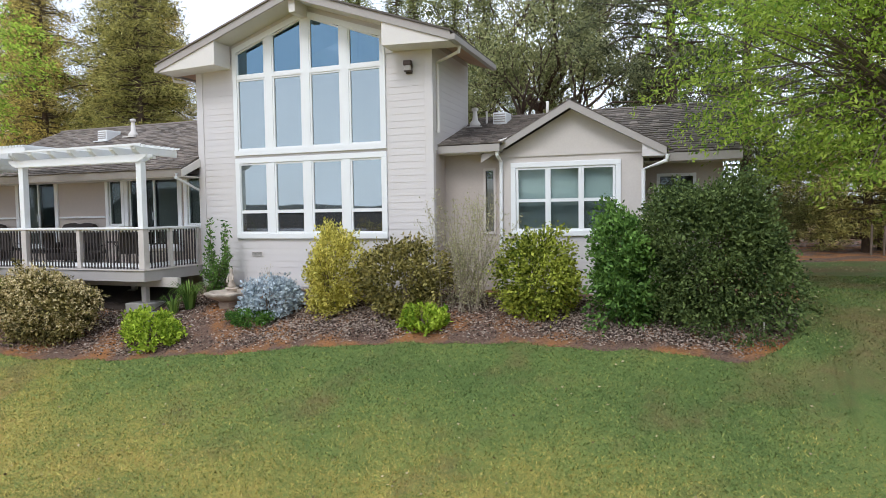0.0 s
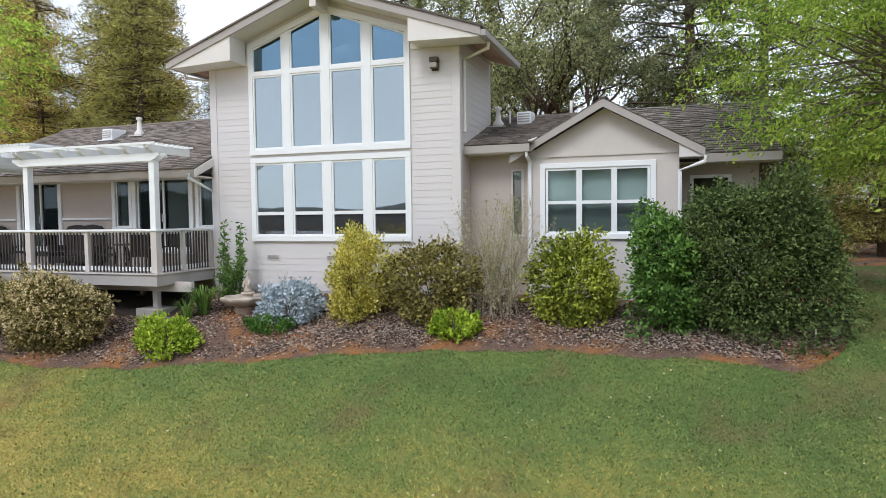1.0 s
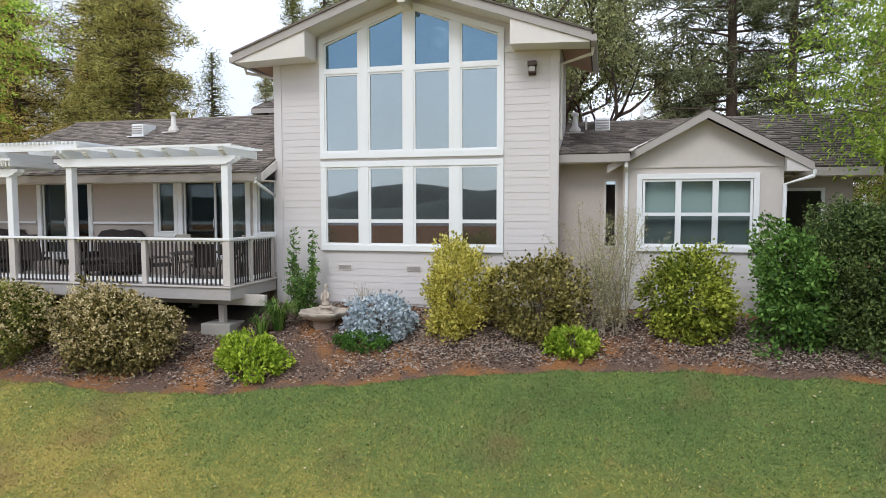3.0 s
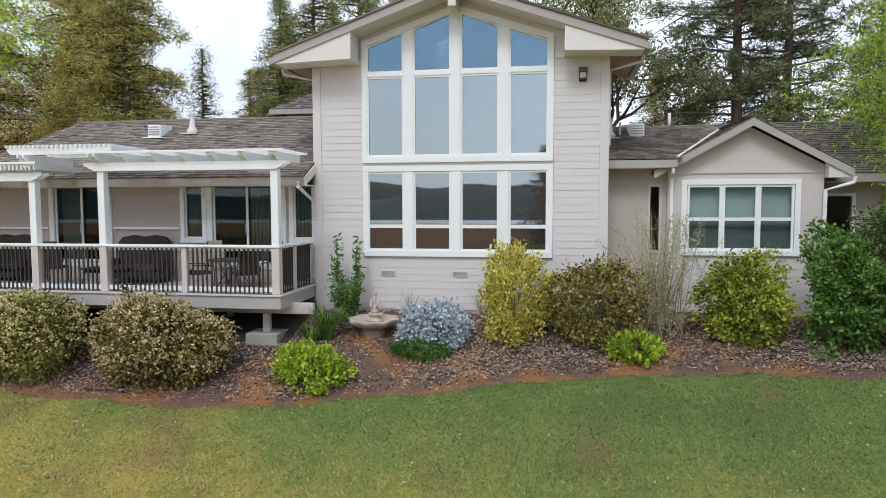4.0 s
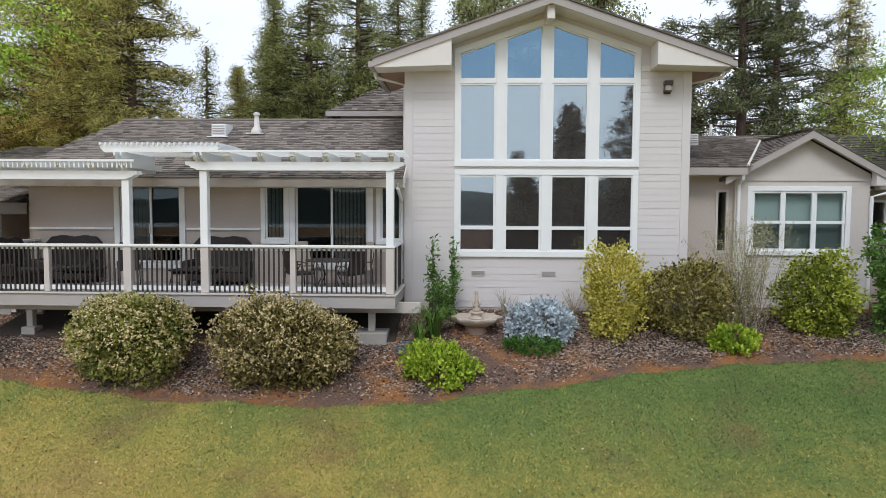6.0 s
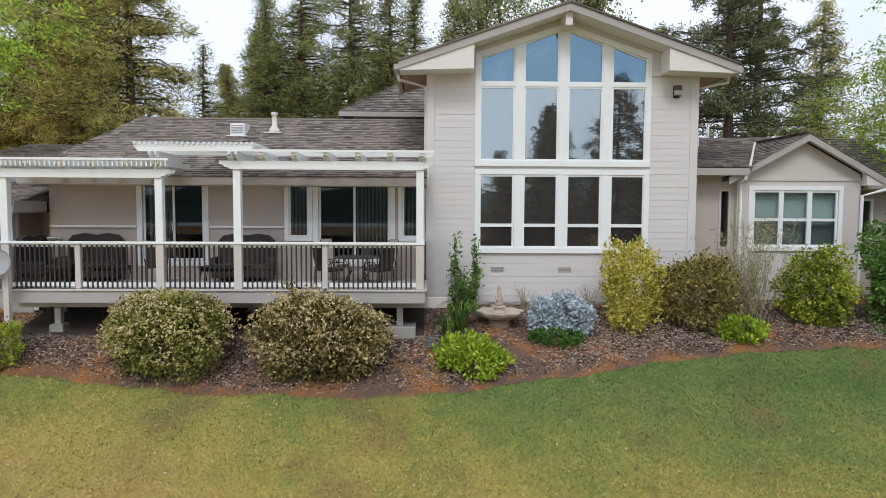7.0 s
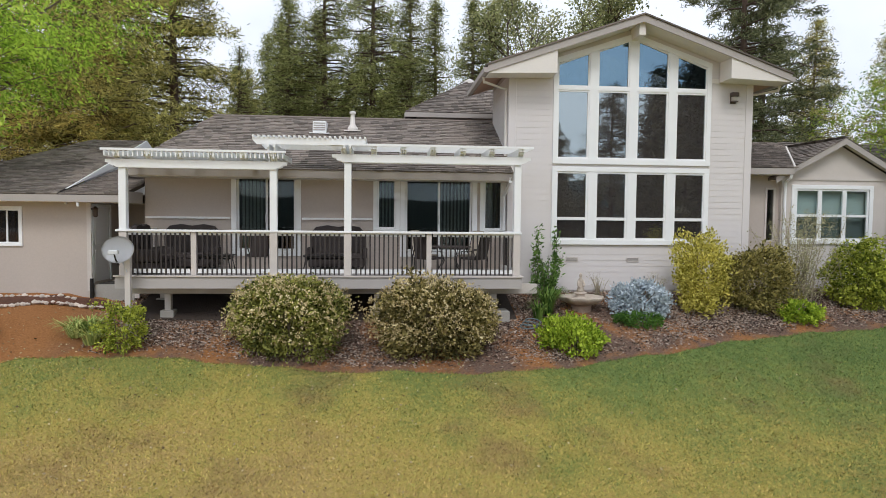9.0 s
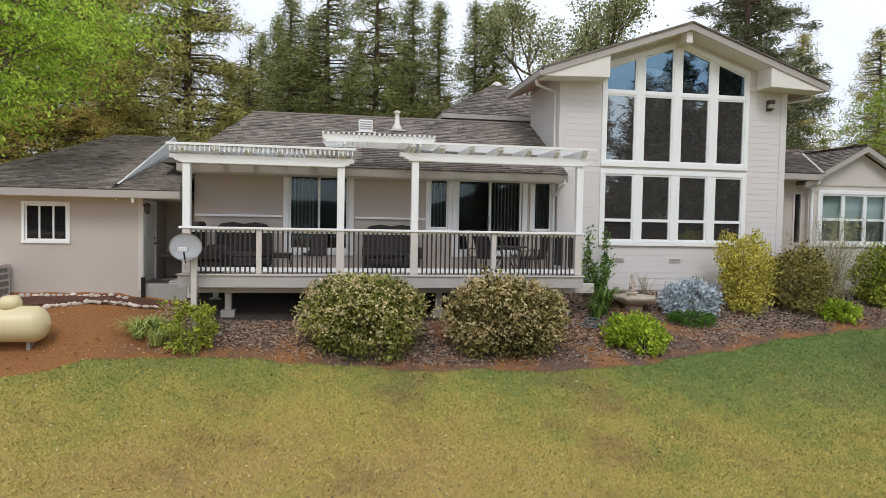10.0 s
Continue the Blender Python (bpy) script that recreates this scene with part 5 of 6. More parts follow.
def raised_bay(x0, x1, posts, y_back):
    """The middle stretch sits a step higher, on pairs of joists over two posts."""
    for x in posts:
        for dx_ in (-0.075, 0.075):
            rafter(x + dx_, y_back, BT + 0.20, 0.20, 0.40, 0.045)
        part("ledger_bracket", boxes((x - 0.09, x + 0.09, DF - 0.09, DF + 0.09, BT + 0.001 if x > -7 else BT - 0.219, BT + 0.199)), WHITE, perg)
    z = BT + 0.401
    for y in (DF - 0.27, y_back - 0.25):
        part("beam", prism(bmesh.new(), [(x0, z + 0.17), (x0, z + 0.11), (x0 + 0.10, z), (x1 - 0.10, z), (x1, z + 0.11), (x1, z + 0.17)], y, y + 0.044), WHITE, perg)
    me = mesh_of("slat", boxes((-0.024, 0.024, DF - 0.33, y_back, 0, 0.055)), WHITE)
    count = int((x1 - x0) / 0.125)
    for k in range(count + 1):
        hang(me, perg, (x0 + 0.03 + (x1 - x0 - 0.06) * k / count, 0, z + 0.171), "slat")


bay_of(-6.45, -1.32, 0.0, 7, -1.72, False)
bay_of(-11.98, -7.60, -0.22, 6, -1.72, True)
raised_bay(-8.40, -5.58, (-6.05, -7.92), -1.72)

# ---- deck furniture ----
def patio_chair(at, turn, cushion):
    c = thing("patio_chair", "black metal patio chair with " + ("pale striped cushion" if cushion == STRIPE else "dark sling seat"), "chair", "patio chairs", at=at)
    c.rotation_euler = (0, 0, turn)
    for s in (-1, 1):
        bm = bmesh.new()
        tube(bm, [(s * 0.26, 0.26, 0.012), (s * 0.26, 0.24, 0.40), (s * 0.28, 0.20, 0.62), (s * 0.28, -0.18, 0.64), (s * 0.25, -0.28, 0.45), (s * 0.26, -0.30, 0.012)], 0.014, 6)
        part("side_frame", bm, IRON, c)
        bm = bmesh.new()
        tube(bm, [(s * 0.24, -0.24, 0.42), (s * 0.23, -0.33, 0.75), (s * 0.20, -0.40, 1.12)], 0.013, 6)
        part("back_upright", bm, IRON, c)
    part("seat", boxes((-0.25, 0.25, -0.24, 0.25, 0.40, 0.47)), cushion, c, bevel=0.02)
    bm = bmesh.new()
    slab(bm, [(-0.23, -0.26, 0.48), (0.23, -0.26, 0.48), (0.20, -0.42, 1.16), (-0.20, -0.42, 1.16)], 0.06)
    part("backrest", bm, cushion, c, bevel=0.012)


def round_table(x, y):
    t = thing("patio_table", "round dark glass patio table on black legs", "table", at=(x, y, DZ))
    bm = bmesh.new()
    lathe(bm, [(0.60, 0.70), (0.615, 0.705), (0.615, 0.725), (0.60, 0.73)], (0, 0, 0), 28)
    part("tabletop", bm, CUSHION, t)
    for k in range(4):
        a = math.pi / 4 + k * math.pi / 2
        bm = bmesh.new()
        tube(bm, [(0.45 * math.cos(a), 0.45 * math.sin(a), 0.0), (0.22 * math.cos(a), 0.22 * math.sin(a), 0.35), (0.40 * math.cos(a), 0.40 * math.sin(a), 0.70)], 0.016, 6)
        part("leg", bm, IRON, t)


def sofa(x, y, turn, width, label):
    s = thing("outdoor_sofa", label, "sofa", "deck seating", at=(x, y, DZ))
    s.rotation_euler = (0, 0, turn)
    h = width / 2
    base = part("base", boxes((-h, h, -0.36, 0.36, 0.10, 0.32)), WICKER, s, bevel=0.02)
    bm = bmesh.new()
    top = [(-h, 1.06), (-h * 0.8, 1.22), (-h * 0.4, 1.27), (0, 1.22), (h * 0.4, 1.27), (h * 0.8, 1.22), (h, 1.06)]
    prism(bm, [(-h, 0.33)] + top + [(h, 0.33)], 0.24, 0.38)
    part("backrest", bm, WICKER, s)
    for k in (-1, 1):
        part("armrest", boxes((k * h - 0.07 if k > 0 else -h - 0.07, k * h + 0.07 if k > 0 else -h + 0.07, -0.36, 0.235, 0.325, 0.64)), WICKER, s, bevel=0.03)
        part("seat_cushion", boxes((min(0.01 * k, k * (h - 0.08)), max(0.01 * k, k * (h - 0.08)), -0.36, 0.22, 0.325, 0.47)), CUSHION, base, bevel=0.03)
        for yy in (-0.3, 0.3):
            part("leg", boxes((k * (h - 0.08) - 0.025, k * (h - 0.08) + 0.025, yy - 0.025, yy + 0.025, 0.0, 0.099)), IRON, base)


def low_table(x, y, w, d):
    t = thing("coffee_table", "low dark metal coffee table on the deck", "table", "deck tables", at=(x, y, DZ))
    part("tabletop", boxes((-w / 2, w / 2, -d / 2, d / 2, 0.44, 0.48)), IRON, t, bevel=0.008)
    part("apron", ring(bmesh.new(), -w / 2 + 0.05, w / 2 - 0.05, 0.36, 0.439, 0.02, -d / 2 + 0.05, d / 2 - 0.05), IRON, t)
    for a in (-1, 1):
        for b in (-1, 1):
            bm = bmesh.new()
            tube(bm, [(a * (w / 2 - 0.06), b * (d / 2 - 0.06), 0.0), (a * (w / 2 - 0.02), b * (d / 2 - 0.03), 0.1), (a * (w / 2 - 0.07), b * (d / 2 - 0.07), 0.36)], 0.016, 6)
            part("leg", bm, IRON, t)


round_table(-3.3, -1.85)
for a, cu in ((0.75, STRIPE), (2.4, STRIPE), (3.9, CUSHION), (5.5, CUSHION)):
    px_, py_ = -3.3 + 0.85 * math.cos(a), -1.85 + 0.80 * math.sin(a)
    patio_chair((px_, py_, DZ), a + math.pi / 2, cu)
sofa(-6.45, -1.08, 0, 1.55, "dark brown wicker loveseat with a curved back by the wall")
sofa(-10.55, -1.10, 0, 1.5, "dark brown wicker sofa in the deck corner")
sofa(-11.15, -2.2, math.pi / 2, 1.2, "dark brown wicker armchair beside the end rail")
low_table(-6.7, -2.0, 1.15, 0.6)
low_table(-9.6, -2.0, 0.9, 0.6)
patio_chair((-8.6, -1.6, DZ), 0.4, CUSHION)

# deck steps by the side door
steps = thing("deck_steps", "grey wooden steps from the deck to the side door", "steps", kind="structure")
for k in range(2):
    part("tread", boxes((DX0 - 0.34 - 0.3 * k, DX0 - 0.04 - 0.3 * k, -1.40, -0.5, DZ - 0.20 - 0.17 * k, DZ - 0.16 - 0.17 * k)), DECKW, steps, bevel=0.004)
part("stringer", boxes((DX0 - 0.62, DX0 - 0.04, -1.44, -1.40, 0.45, DZ - 0.38), (DX0 - 0.62, DX0 - 0.04, -0.55, -0.51, 0.45, DZ - 0.38)), POSTP, steps)

# dark soil sheet under the deck, its colour standing in for the shade there
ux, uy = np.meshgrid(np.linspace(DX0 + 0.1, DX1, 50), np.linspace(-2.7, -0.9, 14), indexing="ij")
tagged(sheet("ground_under_deck", ux, uy, land(ux, uy) + 0.03, SHADESOIL), "soil under the deck, its shade put into a dark colour", "ground", kind="structure")

# ---- garden things ----
fx, fy = 0.42, -2.08
fg = float(land(fx, fy)) - 0.16
ft = thing("fountain", "scalloped stone bird-bath fountain on a terracotta base", "fountain")
bm = bmesh.new()
lathe(bm, [(0.33, -0.05), (0.34, 0.05), (0.28, 0.08), (0.27, 0.24), (0.31, 0.29)], (fx, fy, fg), 20)
part("pedestal", bm, BRICK, ft, "terracotta pedestal")
bm = bmesh.new()
lathe(bm, [(0.28, 0.291), (0.40, 0.34), (0.55, 0.42), (0.60, 0.50), (0.585, 0.53), (0.53, 0.50), (0.35, 0.43), (0.15, 0.41)], (fx, fy, fg), 48, 0.085, 8)
basin = part("basin", bm, STONE, ft, "scalloped stone basin", smooth=True)
bm = bmesh.new()
lathe(bm, [(0.18, 0.415), (0.20, 0.46), (0.14, 0.50), (0.13, 0.56), (0.19, 0.60), (0.17, 0.63)], (fx, fy + 0.12, fg), 16)
part("plinth", bm, STONE, basin)
bm = bmesh.new()
lathe(bm, [(0.10, 0.631), (0.11, 0.68), (0.075, 0.78), (0.06, 0.86), (0.075, 0.93), (0.055, 1.0), (0.028, 1.03), (0.045, 1.07), (0.048, 1.12), (0.015, 1.17)], (fx, fy + 0.12, fg), 14)
tube(bm, [(fx - 0.06, fy + 0.1, fg + 0.95), (fx - 0.09, fy + 0.05, fg + 0.82), (fx - 0.04, fy + 0.0, fg + 0.76)], [0.035, 0.03, 0.025], 8)
tube(bm, [(fx + 0.06, fy + 0.1, fg + 0.95), (fx + 0.10, fy + 0.05, fg + 0.84), (fx + 0.05, fy + 0.0, fg + 0.80)], [0.035, 0.03, 0.025], 8)
solid("statue", bm, STONE, "small weathered stone statue standing in the fountain", "statue", smooth=True)

# satellite dish
dx, dy = -11.50, -3.50
dg = float(land(dx, dy))
dish = thing("satellite_dish", "grey satellite dish on a pale wooden post", "satellite dish")
part("post", boxes((dx + 0.10, dx + 0.23, dy + 0.02, dy + 0.15, dg - 0.2, 1.72)), POSTP, dish, "pale wooden post", 0.006)
bm = bmesh.new()
rings_ = []
for r in (0.0, 0.11, 0.22, 0.31, 0.365):
    rings_.append([bm.verts.new((1.0 * r * math.cos(a), -0.42 * r * r * 2.2 + 0.0, 0.92 * r * math.sin(a))) for a in (2 * math.pi * k / 28 for k in range(28))] if r else [bm.verts.new((0, 0, 0))])
for k in range(28):
    bm.faces.new((rings_[0][0], rings_[1][k], rings_[1][(k + 1) % 28]))
    for a, b in zip(rings_[1:], rings_[2:]):
        bm.faces.new((a[k], b[k], b[(k + 1) % 28], a[(k + 1) % 28]))
bmesh.ops.solidify(bm, geom=bm.faces[:], thickness=0.012)
refl = part("reflector", bm, DISHG, dish, "grey reflector", smooth=True)
refl.matrix_local = Matrix.Translation((dx, dy - 0.02, 1.86)) @ pose(0, 0, 0, -18, 0, 8)
bm = bmesh.new()
tube(bm, [(dx, dy - 0.04, 1.52), (dx + 0.03, dy - 0.30, 1.66), (dx + 0.03, dy - 0.40, 1.82)], 0.018, 8)
arm = part("feed_arm", bm, IRON, dish, "dark feed arm")
part("receiver", boxes((dx - 0.09, dx + 0.13, dy - 0.46, dy - 0.36, 1.80, 1.90)), DISHG, arm, "pale receiver head", 0.012)
bm = bmesh.new()
tube(bm, [(dx, dy + 0.0, 1.80), (dx + 0.05, dy + 0.06, 1.58), (dx + 0.165, dy + 0.03, 1.35)], 0.022, 8)
part("mast_bracket", bm, STEEL, dish)

# gas tank
tx, ty = -15.4, -4.0
tg = float(land(tx, ty)) - 0.03
tank = thing("gas_tank", "cream painted horizontal gas tank on low feet", "gas tank")
bm = bmesh.new()
L, R = 1.05, 0.40
ends = [(0.0, 0.0), (0.10, 0.62), (0.18, 0.85), (0.30, 1.0)]
pts, rad = [], []
for e, f in ends:
    pts.append((tx + L - 0.0 + 0.12 - e, ty, tg + 0.62)), rad.append(max(0.01, R * f))
for e, f in ends[::-1]:
    pts.append((tx - L - 0.12 + e, ty, tg + 0.62)), rad.append(max(0.01, R * f))
tube(bm, pts, rad, 28)
shell = part("shell", bm, TANKP, tank, smooth=True)
bm = bmesh.new()
lathe(bm, [(0.22, -0.05), (0.22, 0.10), (0.17, 0.20), (0.05, 0.23)], (tx + 0.35, ty, tg + 1.02), 16)
part("dome_lid", bm, TANKP, shell, smooth=True)
for s in (-1, 1):
    part("foot", boxes((tx + s * 0.7 - 0.035, tx + s * 0.7 + 0.035, ty - 0.02, ty + 0.30, tg - 0.08, tg + 0.30)), CONCRETE, tank)

# air conditioner outside the garage wall
ax_, ay_ = -16.55, -2.0
ag = float(land(ax_, ay_))
ac = thing("air_conditioner", "beige outdoor air-conditioning unit with coil guards", "air conditioner")
part("pad", boxes((ax_ - 0.5, ax_ + 0.5, ay_ - 0.42, ay_ + 0.42, ag - 0.1, ag + 0.06)), CONCRETE, ac)
coil = part("coil", boxes((ax_ - 0.36, ax_ + 0.36, ay_ - 0.36, ay_ + 0.36, ag + 0.10, ag + 0.78)), VENTG, ac, "grey cooling coil")
for zz in (0.061, 0.27, 0.45, 0.62, 0.781):
    part("guard_band", ring(bmesh.new(), ax_ - 0.40, ax_ + 0.40, ag + zz, ag + zz + 0.045, 0.02, ay_ - 0.40, ay_ + 0.40) if zz not in (0.061, 0.781) else boxes((ax_ - 0.41, ax_ + 0.41, ay_ - 0.41, ay_ + 0.41, ag + zz, ag + zz + 0.038 + (0.05 if zz > 0.7 else 0))), POSTP, coil, "beige guard band")
for a in (-1, 1):
    for b in (-1, 1):
        part("corner_post", boxes((ax_ + a * 0.39 - 0.02, ax_ + a * 0.39 + 0.02, ay_ + b * 0.39 - 0.02, ay_ + b * 0.39 + 0.02, ag + 0.10, ag + 0.78)), POSTP, ac)

# dark composted strip between the border rocks
ux, uy = np.meshgrid(np.linspace(-17.2, -12.45, 40), np.linspace(0, 1, 6), indexing="ij")
uy = -2.42 + 0.55 * uy + 0.105 * (ux + 15.0)
tagged(sheet("bed_strip", ux, uy, land(ux, uy) + 0.04 + 0.012 * np.sin(7 * ux + 5 * uy), COMPOST), "dark red-brown compost strip between two rows of rocks", "ground", kind="structure")

# two rows of pale border rocks
border = thing("rock_border", "two rows of pale rocks edging the side bed", "rocks", kind="stuff")
rr = np.random.default_rng(11)
for (xa, ya), (xb, yb), n in (((-17.2, -1.95), (-13.3, -1.72), 26), ((-15.0, -2.55), (-12.5, -1.95), 22)):
    for k in range(n):
        f = (k + 0.5) / n
        x = xa + (xb - xa) * f + rr.uniform(-0.03, 0.03)
        y = ya + (yb - ya) * f + 0.06 * math.sin(5 * f) + rr.uniform(-0.04, 0.04)
        bm = bmesh.new()
        bmesh.ops.create_icosphere(bm, subdivisions=1, radius=1.0)
        sx, sy, sz = rr.uniform(0.055, 0.11), rr.uniform(0.05, 0.08), rr.uniform(0.04, 0.075)
        for v in bm.verts:
            v.co = Vector((v.co.x * sx, v.co.y * sy, v.co.z * sz)) * float(rr.uniform(0.85, 1.15)) + Vector((x, y, float(land(x, y)) + sz * 0.5))
        part("rock", bm, ROCK, border)
stake = thing("garden_stake", "short pale wooden stake in the soil", "stake")
sg = float(land(13.6, -2.4))
part("stick", boxes((13.585, 13.615, -2.415, -2.385, sg - 0.05, sg + 0.26)), POSTP, stake)
hose = bmesh.new()
tube(hose, [(-1.35 + 0.22 * math.cos(a) + 0.01 * a, -3.15 + 0.14 * math.sin(a), float(land(-1.35, -3.15 + 0.14 * math.sin(a))) + 0.03 + 0.012 * a) for a in (0.5 * k for k in range(34))], 0.016, 6)
solid("garden_hose", hose, material("blue_grey_hose", (0.10, 0.14, 0.15), 0.5, 0.1), "coiled blue-grey garden hose on the mulch", "hose")
lightp = thing("path_light", "small dark garden light among the lime plants", "garden light")
lg = float(land(-0.45, -4.3))
bm = bmesh.new()
lathe(bm, [(0.012, 0), (0.012, 0.42), (0.05, 0.43), (0.07, 0.46), (0.06, 0.52), (0.02, 0.56)], (-0.42, -4.45, lg - 0.05), 10)
part("lamp_head", bm, IRON, lightp)


# ---- plants ----
def stems(parent, x, y, g, count, spread, high, r, rnd, mat=None, name="stem"):
    for _ in range(count):
        a, s = rnd.uniform(0, 6.28), rnd.uniform(0.3, 1.0) * spread
        bm = bmesh.new()
        p0 = (x + 0.12 * math.cos(a), y + 0.12 * math.sin(a), g - 0.05)
        p1 = (x + 0.5 * s * math.cos(a), y + 0.5 * s * math.sin(a), g + high * 0.5)
        p2 = (x + s * math.cos(a + 0.3), y + s * math.sin(a + 0.3), g + high * rnd.uniform(0.75, 1.0))
        tube(bm, [p0, p1, p2], [r, r * 0.7, r * 0.3], 5)
        part(name, bm, mat or TWIG, parent)


def lumps(rnd, k=14, amount=0.22):
    d = rnd.normal(size=(k, 3))
    d /= np.linalg.norm(d, axis=1)[:, None]
    return d, rnd.uniform(-amount, amount, k)


def crown_points(rnd, n, rx, ry, h, boxy=2.0, low=0.06, hollow=0.55, amount=0.22, tuft=0.085, shape=None, per=26):
    """Leaves in tufts through the outer part of an uneven rounded crown of height h standing on the ground."""
    k = max(40, n // per)
    d = rnd.normal(size=(k, 3))
    d /= np.linalg.norm(d, axis=1)[:, None]
    b, w = shape or lumps(rnd, 26, amount)
    f = 1 + ((np.clip(d @ b.T, 0, 1) ** 8) * w).sum(1)
    q = (np.abs(d) ** boxy).sum(1) ** (-1 / boxy)
    r = f * q * (hollow + (1 - hollow) * rnd.uniform(0, 1, k) ** 0.4) * rnd.normal(1.0, 0.05, k)
    p = d * r[:, None] * np.array([rx, ry, h * 0.55])
    p[:, 2] += h * 0.46
    m_ = max(1, n // k)
    p = np.repeat(p, m_, 0) + rnd.normal(0, tuft, (k * m_, 3)) * min(1.0, (rx + h) / 2.4)
    d = np.repeat(d, m_, 0)
    keep = p[:, 2] > low
    return p[keep], d[keep]


def shrub(label, x, y, rx, ry, h, n, leaf, mat, seed, boxy=2.0, blossoms=0, bloom_mat=None, hollow=0.5, amount=0.22, upward=0.0, category="shrub", stem=7, droop=0.0, bloom=0.05):
    rnd = np.random.default_rng(seed)
    g = float(land(x, y))
    s = thing("shrub", label, category)
    shape = lumps(rnd, 26, amount)
    p, d = crown_points(rnd, n, rx * 0.94, ry * 0.94, h * 0.95, boxy, 0.05, hollow, amount, shape=shape)
    # follow the slope of the land
    c = p + np.array([x, y, 0.0])
    c[:, 2] += g + (land(c[:, 0], c[:, 1]) - g) * np.clip(1 - p[:, 2] / h, 0, 1)
    o = d.copy()
    o[:, 2] += upward
    green = leaves("foliage", c, leaf, leaf * 0.55, rnd, mat, s, droop, o)
    if blossoms:
        p, d = crown_points(rnd, blossoms, rx * 0.98, ry * 0.98, h * 0.97, boxy, 0.15 * h, 0.93, amount, 0.06, shape, 2)
        c = p + np.array([x, y, g])
        cl = np.repeat(c, 5, 0) + rnd.normal(0, bloom * 0.45, (5 * len(c), 3))
        tagged(leaves("blossom", cl, bloom, bloom * 0.7, rnd, bloom_mat, green), "faded cream flower heads")
    stems(s, x, y, g, stem, min(rx, ry) * 0.75, h * 0.75, 0.022, rnd)
    return s


OLIVE = leafy("olive_leaf", (0.035, 0.05, 0.010), (0.46, 0.46, 0.12))
BRONZE = leafy("bronze_green_leaf", (0.04, 0.04, 0.014), (0.43, 0.36, 0.13))
LIME = leafy("lime_leaf", (0.12, 0.22, 0.012), (0.58, 0.70, 0.08), shine=0.3)
GOLD = leafy("gold_leaf", (0.27, 0.25, 0.03), (0.95, 0.86, 0.24), shine=0.40)
YGREEN = leafy("yellow_green_leaf", (0.08, 0.12, 0.014), (0.60, 0.64, 0.10), shine=0.34)
SILVER = leafy("silver_leaf", (0.3, 0.36, 0.4), (0.66, 0.73, 0.78), shine=0.1)
DARKG = leafy("dark_green_leaf", (0.040, 0.066, 0.024), (0.205, 0.27, 0.085), spec=0.12)
MIDG = leafy("mid_green_leaf", (0.045, 0.10, 0.022), (0.22, 0.38, 0.08))
MATG = leafy("ground_cover_leaf", (0.03, 0.09, 0.018), (0.16, 0.3, 0.05))
GREY = leafy("grey_twiggy_leaf", (0.27, 0.27, 0.12), (0.62, 0.58, 0.36))
VARIEG = leafy("variegated_strap_leaf", (0.14, 0.24, 0.04), (0.62, 0.66, 0.24))
STRAP = leafy("strap_leaf", (0.04, 0.10, 0.018), (0.26, 0.38, 0.08))
CREAMF = leafy("faded_flower", (0.38, 0.29, 0.13), (0.86, 0.74, 0.44), shine=0.15)
SPRING = leafy("spring_green_leaf", (0.13, 0.24, 0.03), (0.54, 0.66, 0.105), shine=0.48, big=0.45)
SPRING2 = leafy("yellowing_leaf", (0.15, 0.29, 0.03), (0.78, 0.98, 0.16), shine=0.55, big=0.8)
PINED = leafy("dark_pine_needle", (0.04, 0.05, 0.026), (0.30, 0.32, 0.15), shine=0.25, big=1.0)
NEEDLE = leafy("pine_needle", (0.045, 0.062, 0.020), (0.50, 0.52, 0.18), shine=0.32, big=1.1)
NEEDLE2 = leafy("yellowing_pine_needle", (0.08, 0.072, 0.02), (0.90, 0.74, 0.23), shine=0.34, big=1.0)
NEEDLE3 = leafy("olive_needle", (0.06, 0.066, 0.02), (0.72, 0.66, 0.21), shine=0.34, big=1.0)
OAKL = leafy("oak_leaf", (0.11, 0.13, 0.05), (0.54, 0.55, 0.25), shine=0.4, big=0.4)
# needles darkened to carry the shade on the trees' house side
SHADEN = leafy("shade_darkened_needle", (0.08, 0.066, 0.052), (0.23, 0.20, 0.15), shine=0.1, big=0.35)
STRAW = leafy("fallen_leaf", (0.09, 0.055, 0.025), (0.72, 0.60, 0.36), shine=0.1)

shrub("rounded olive-green shrub with faded cream flower heads", -7.42, -3.95, 1.36, 0.80, 1.80, 17500, 0.094, OLIVE, 21, 2.2, 2300, CREAMF)
shrub("large rounded bronze-green shrub with faded cream flower heads", -3.88, -4.08, 1.50, 0.85, 1.80, 19500, 0.094, BRONZE, 22, 2.2, 2600, CREAMF)
shrub("bright lime-green low leafy plant", -0.42, -4.08, 0.92, 0.62, 0.84, 4600, 0.10, LIME, 23, 2.0, hollow=0.4, upward=0.8, category="plant", stem=5)
shrub("silver-grey dusty miller clump", 2.02, -2.42, 0.86, 0.60, 0.98, 5200, 0.10, SILVER, 24, 2.2, hollow=0.45, upward=0.5, category="plant", stem=6)
shrub("low green ground-cover mat", 1.78, -2.98, 0.85, 0.42, 0.36, 3600, 0.06, MATG, 25, 2.0, hollow=0.3, category="plant", stem=3)
shrub("upright golden-yellow leafy shrub", 3.74, -2.28, 0.80, 0.58, 2.22, 10500, 0.088, GOLD, 26, 2.6, amount=0.5, hollow=0.35, upward=0.6)
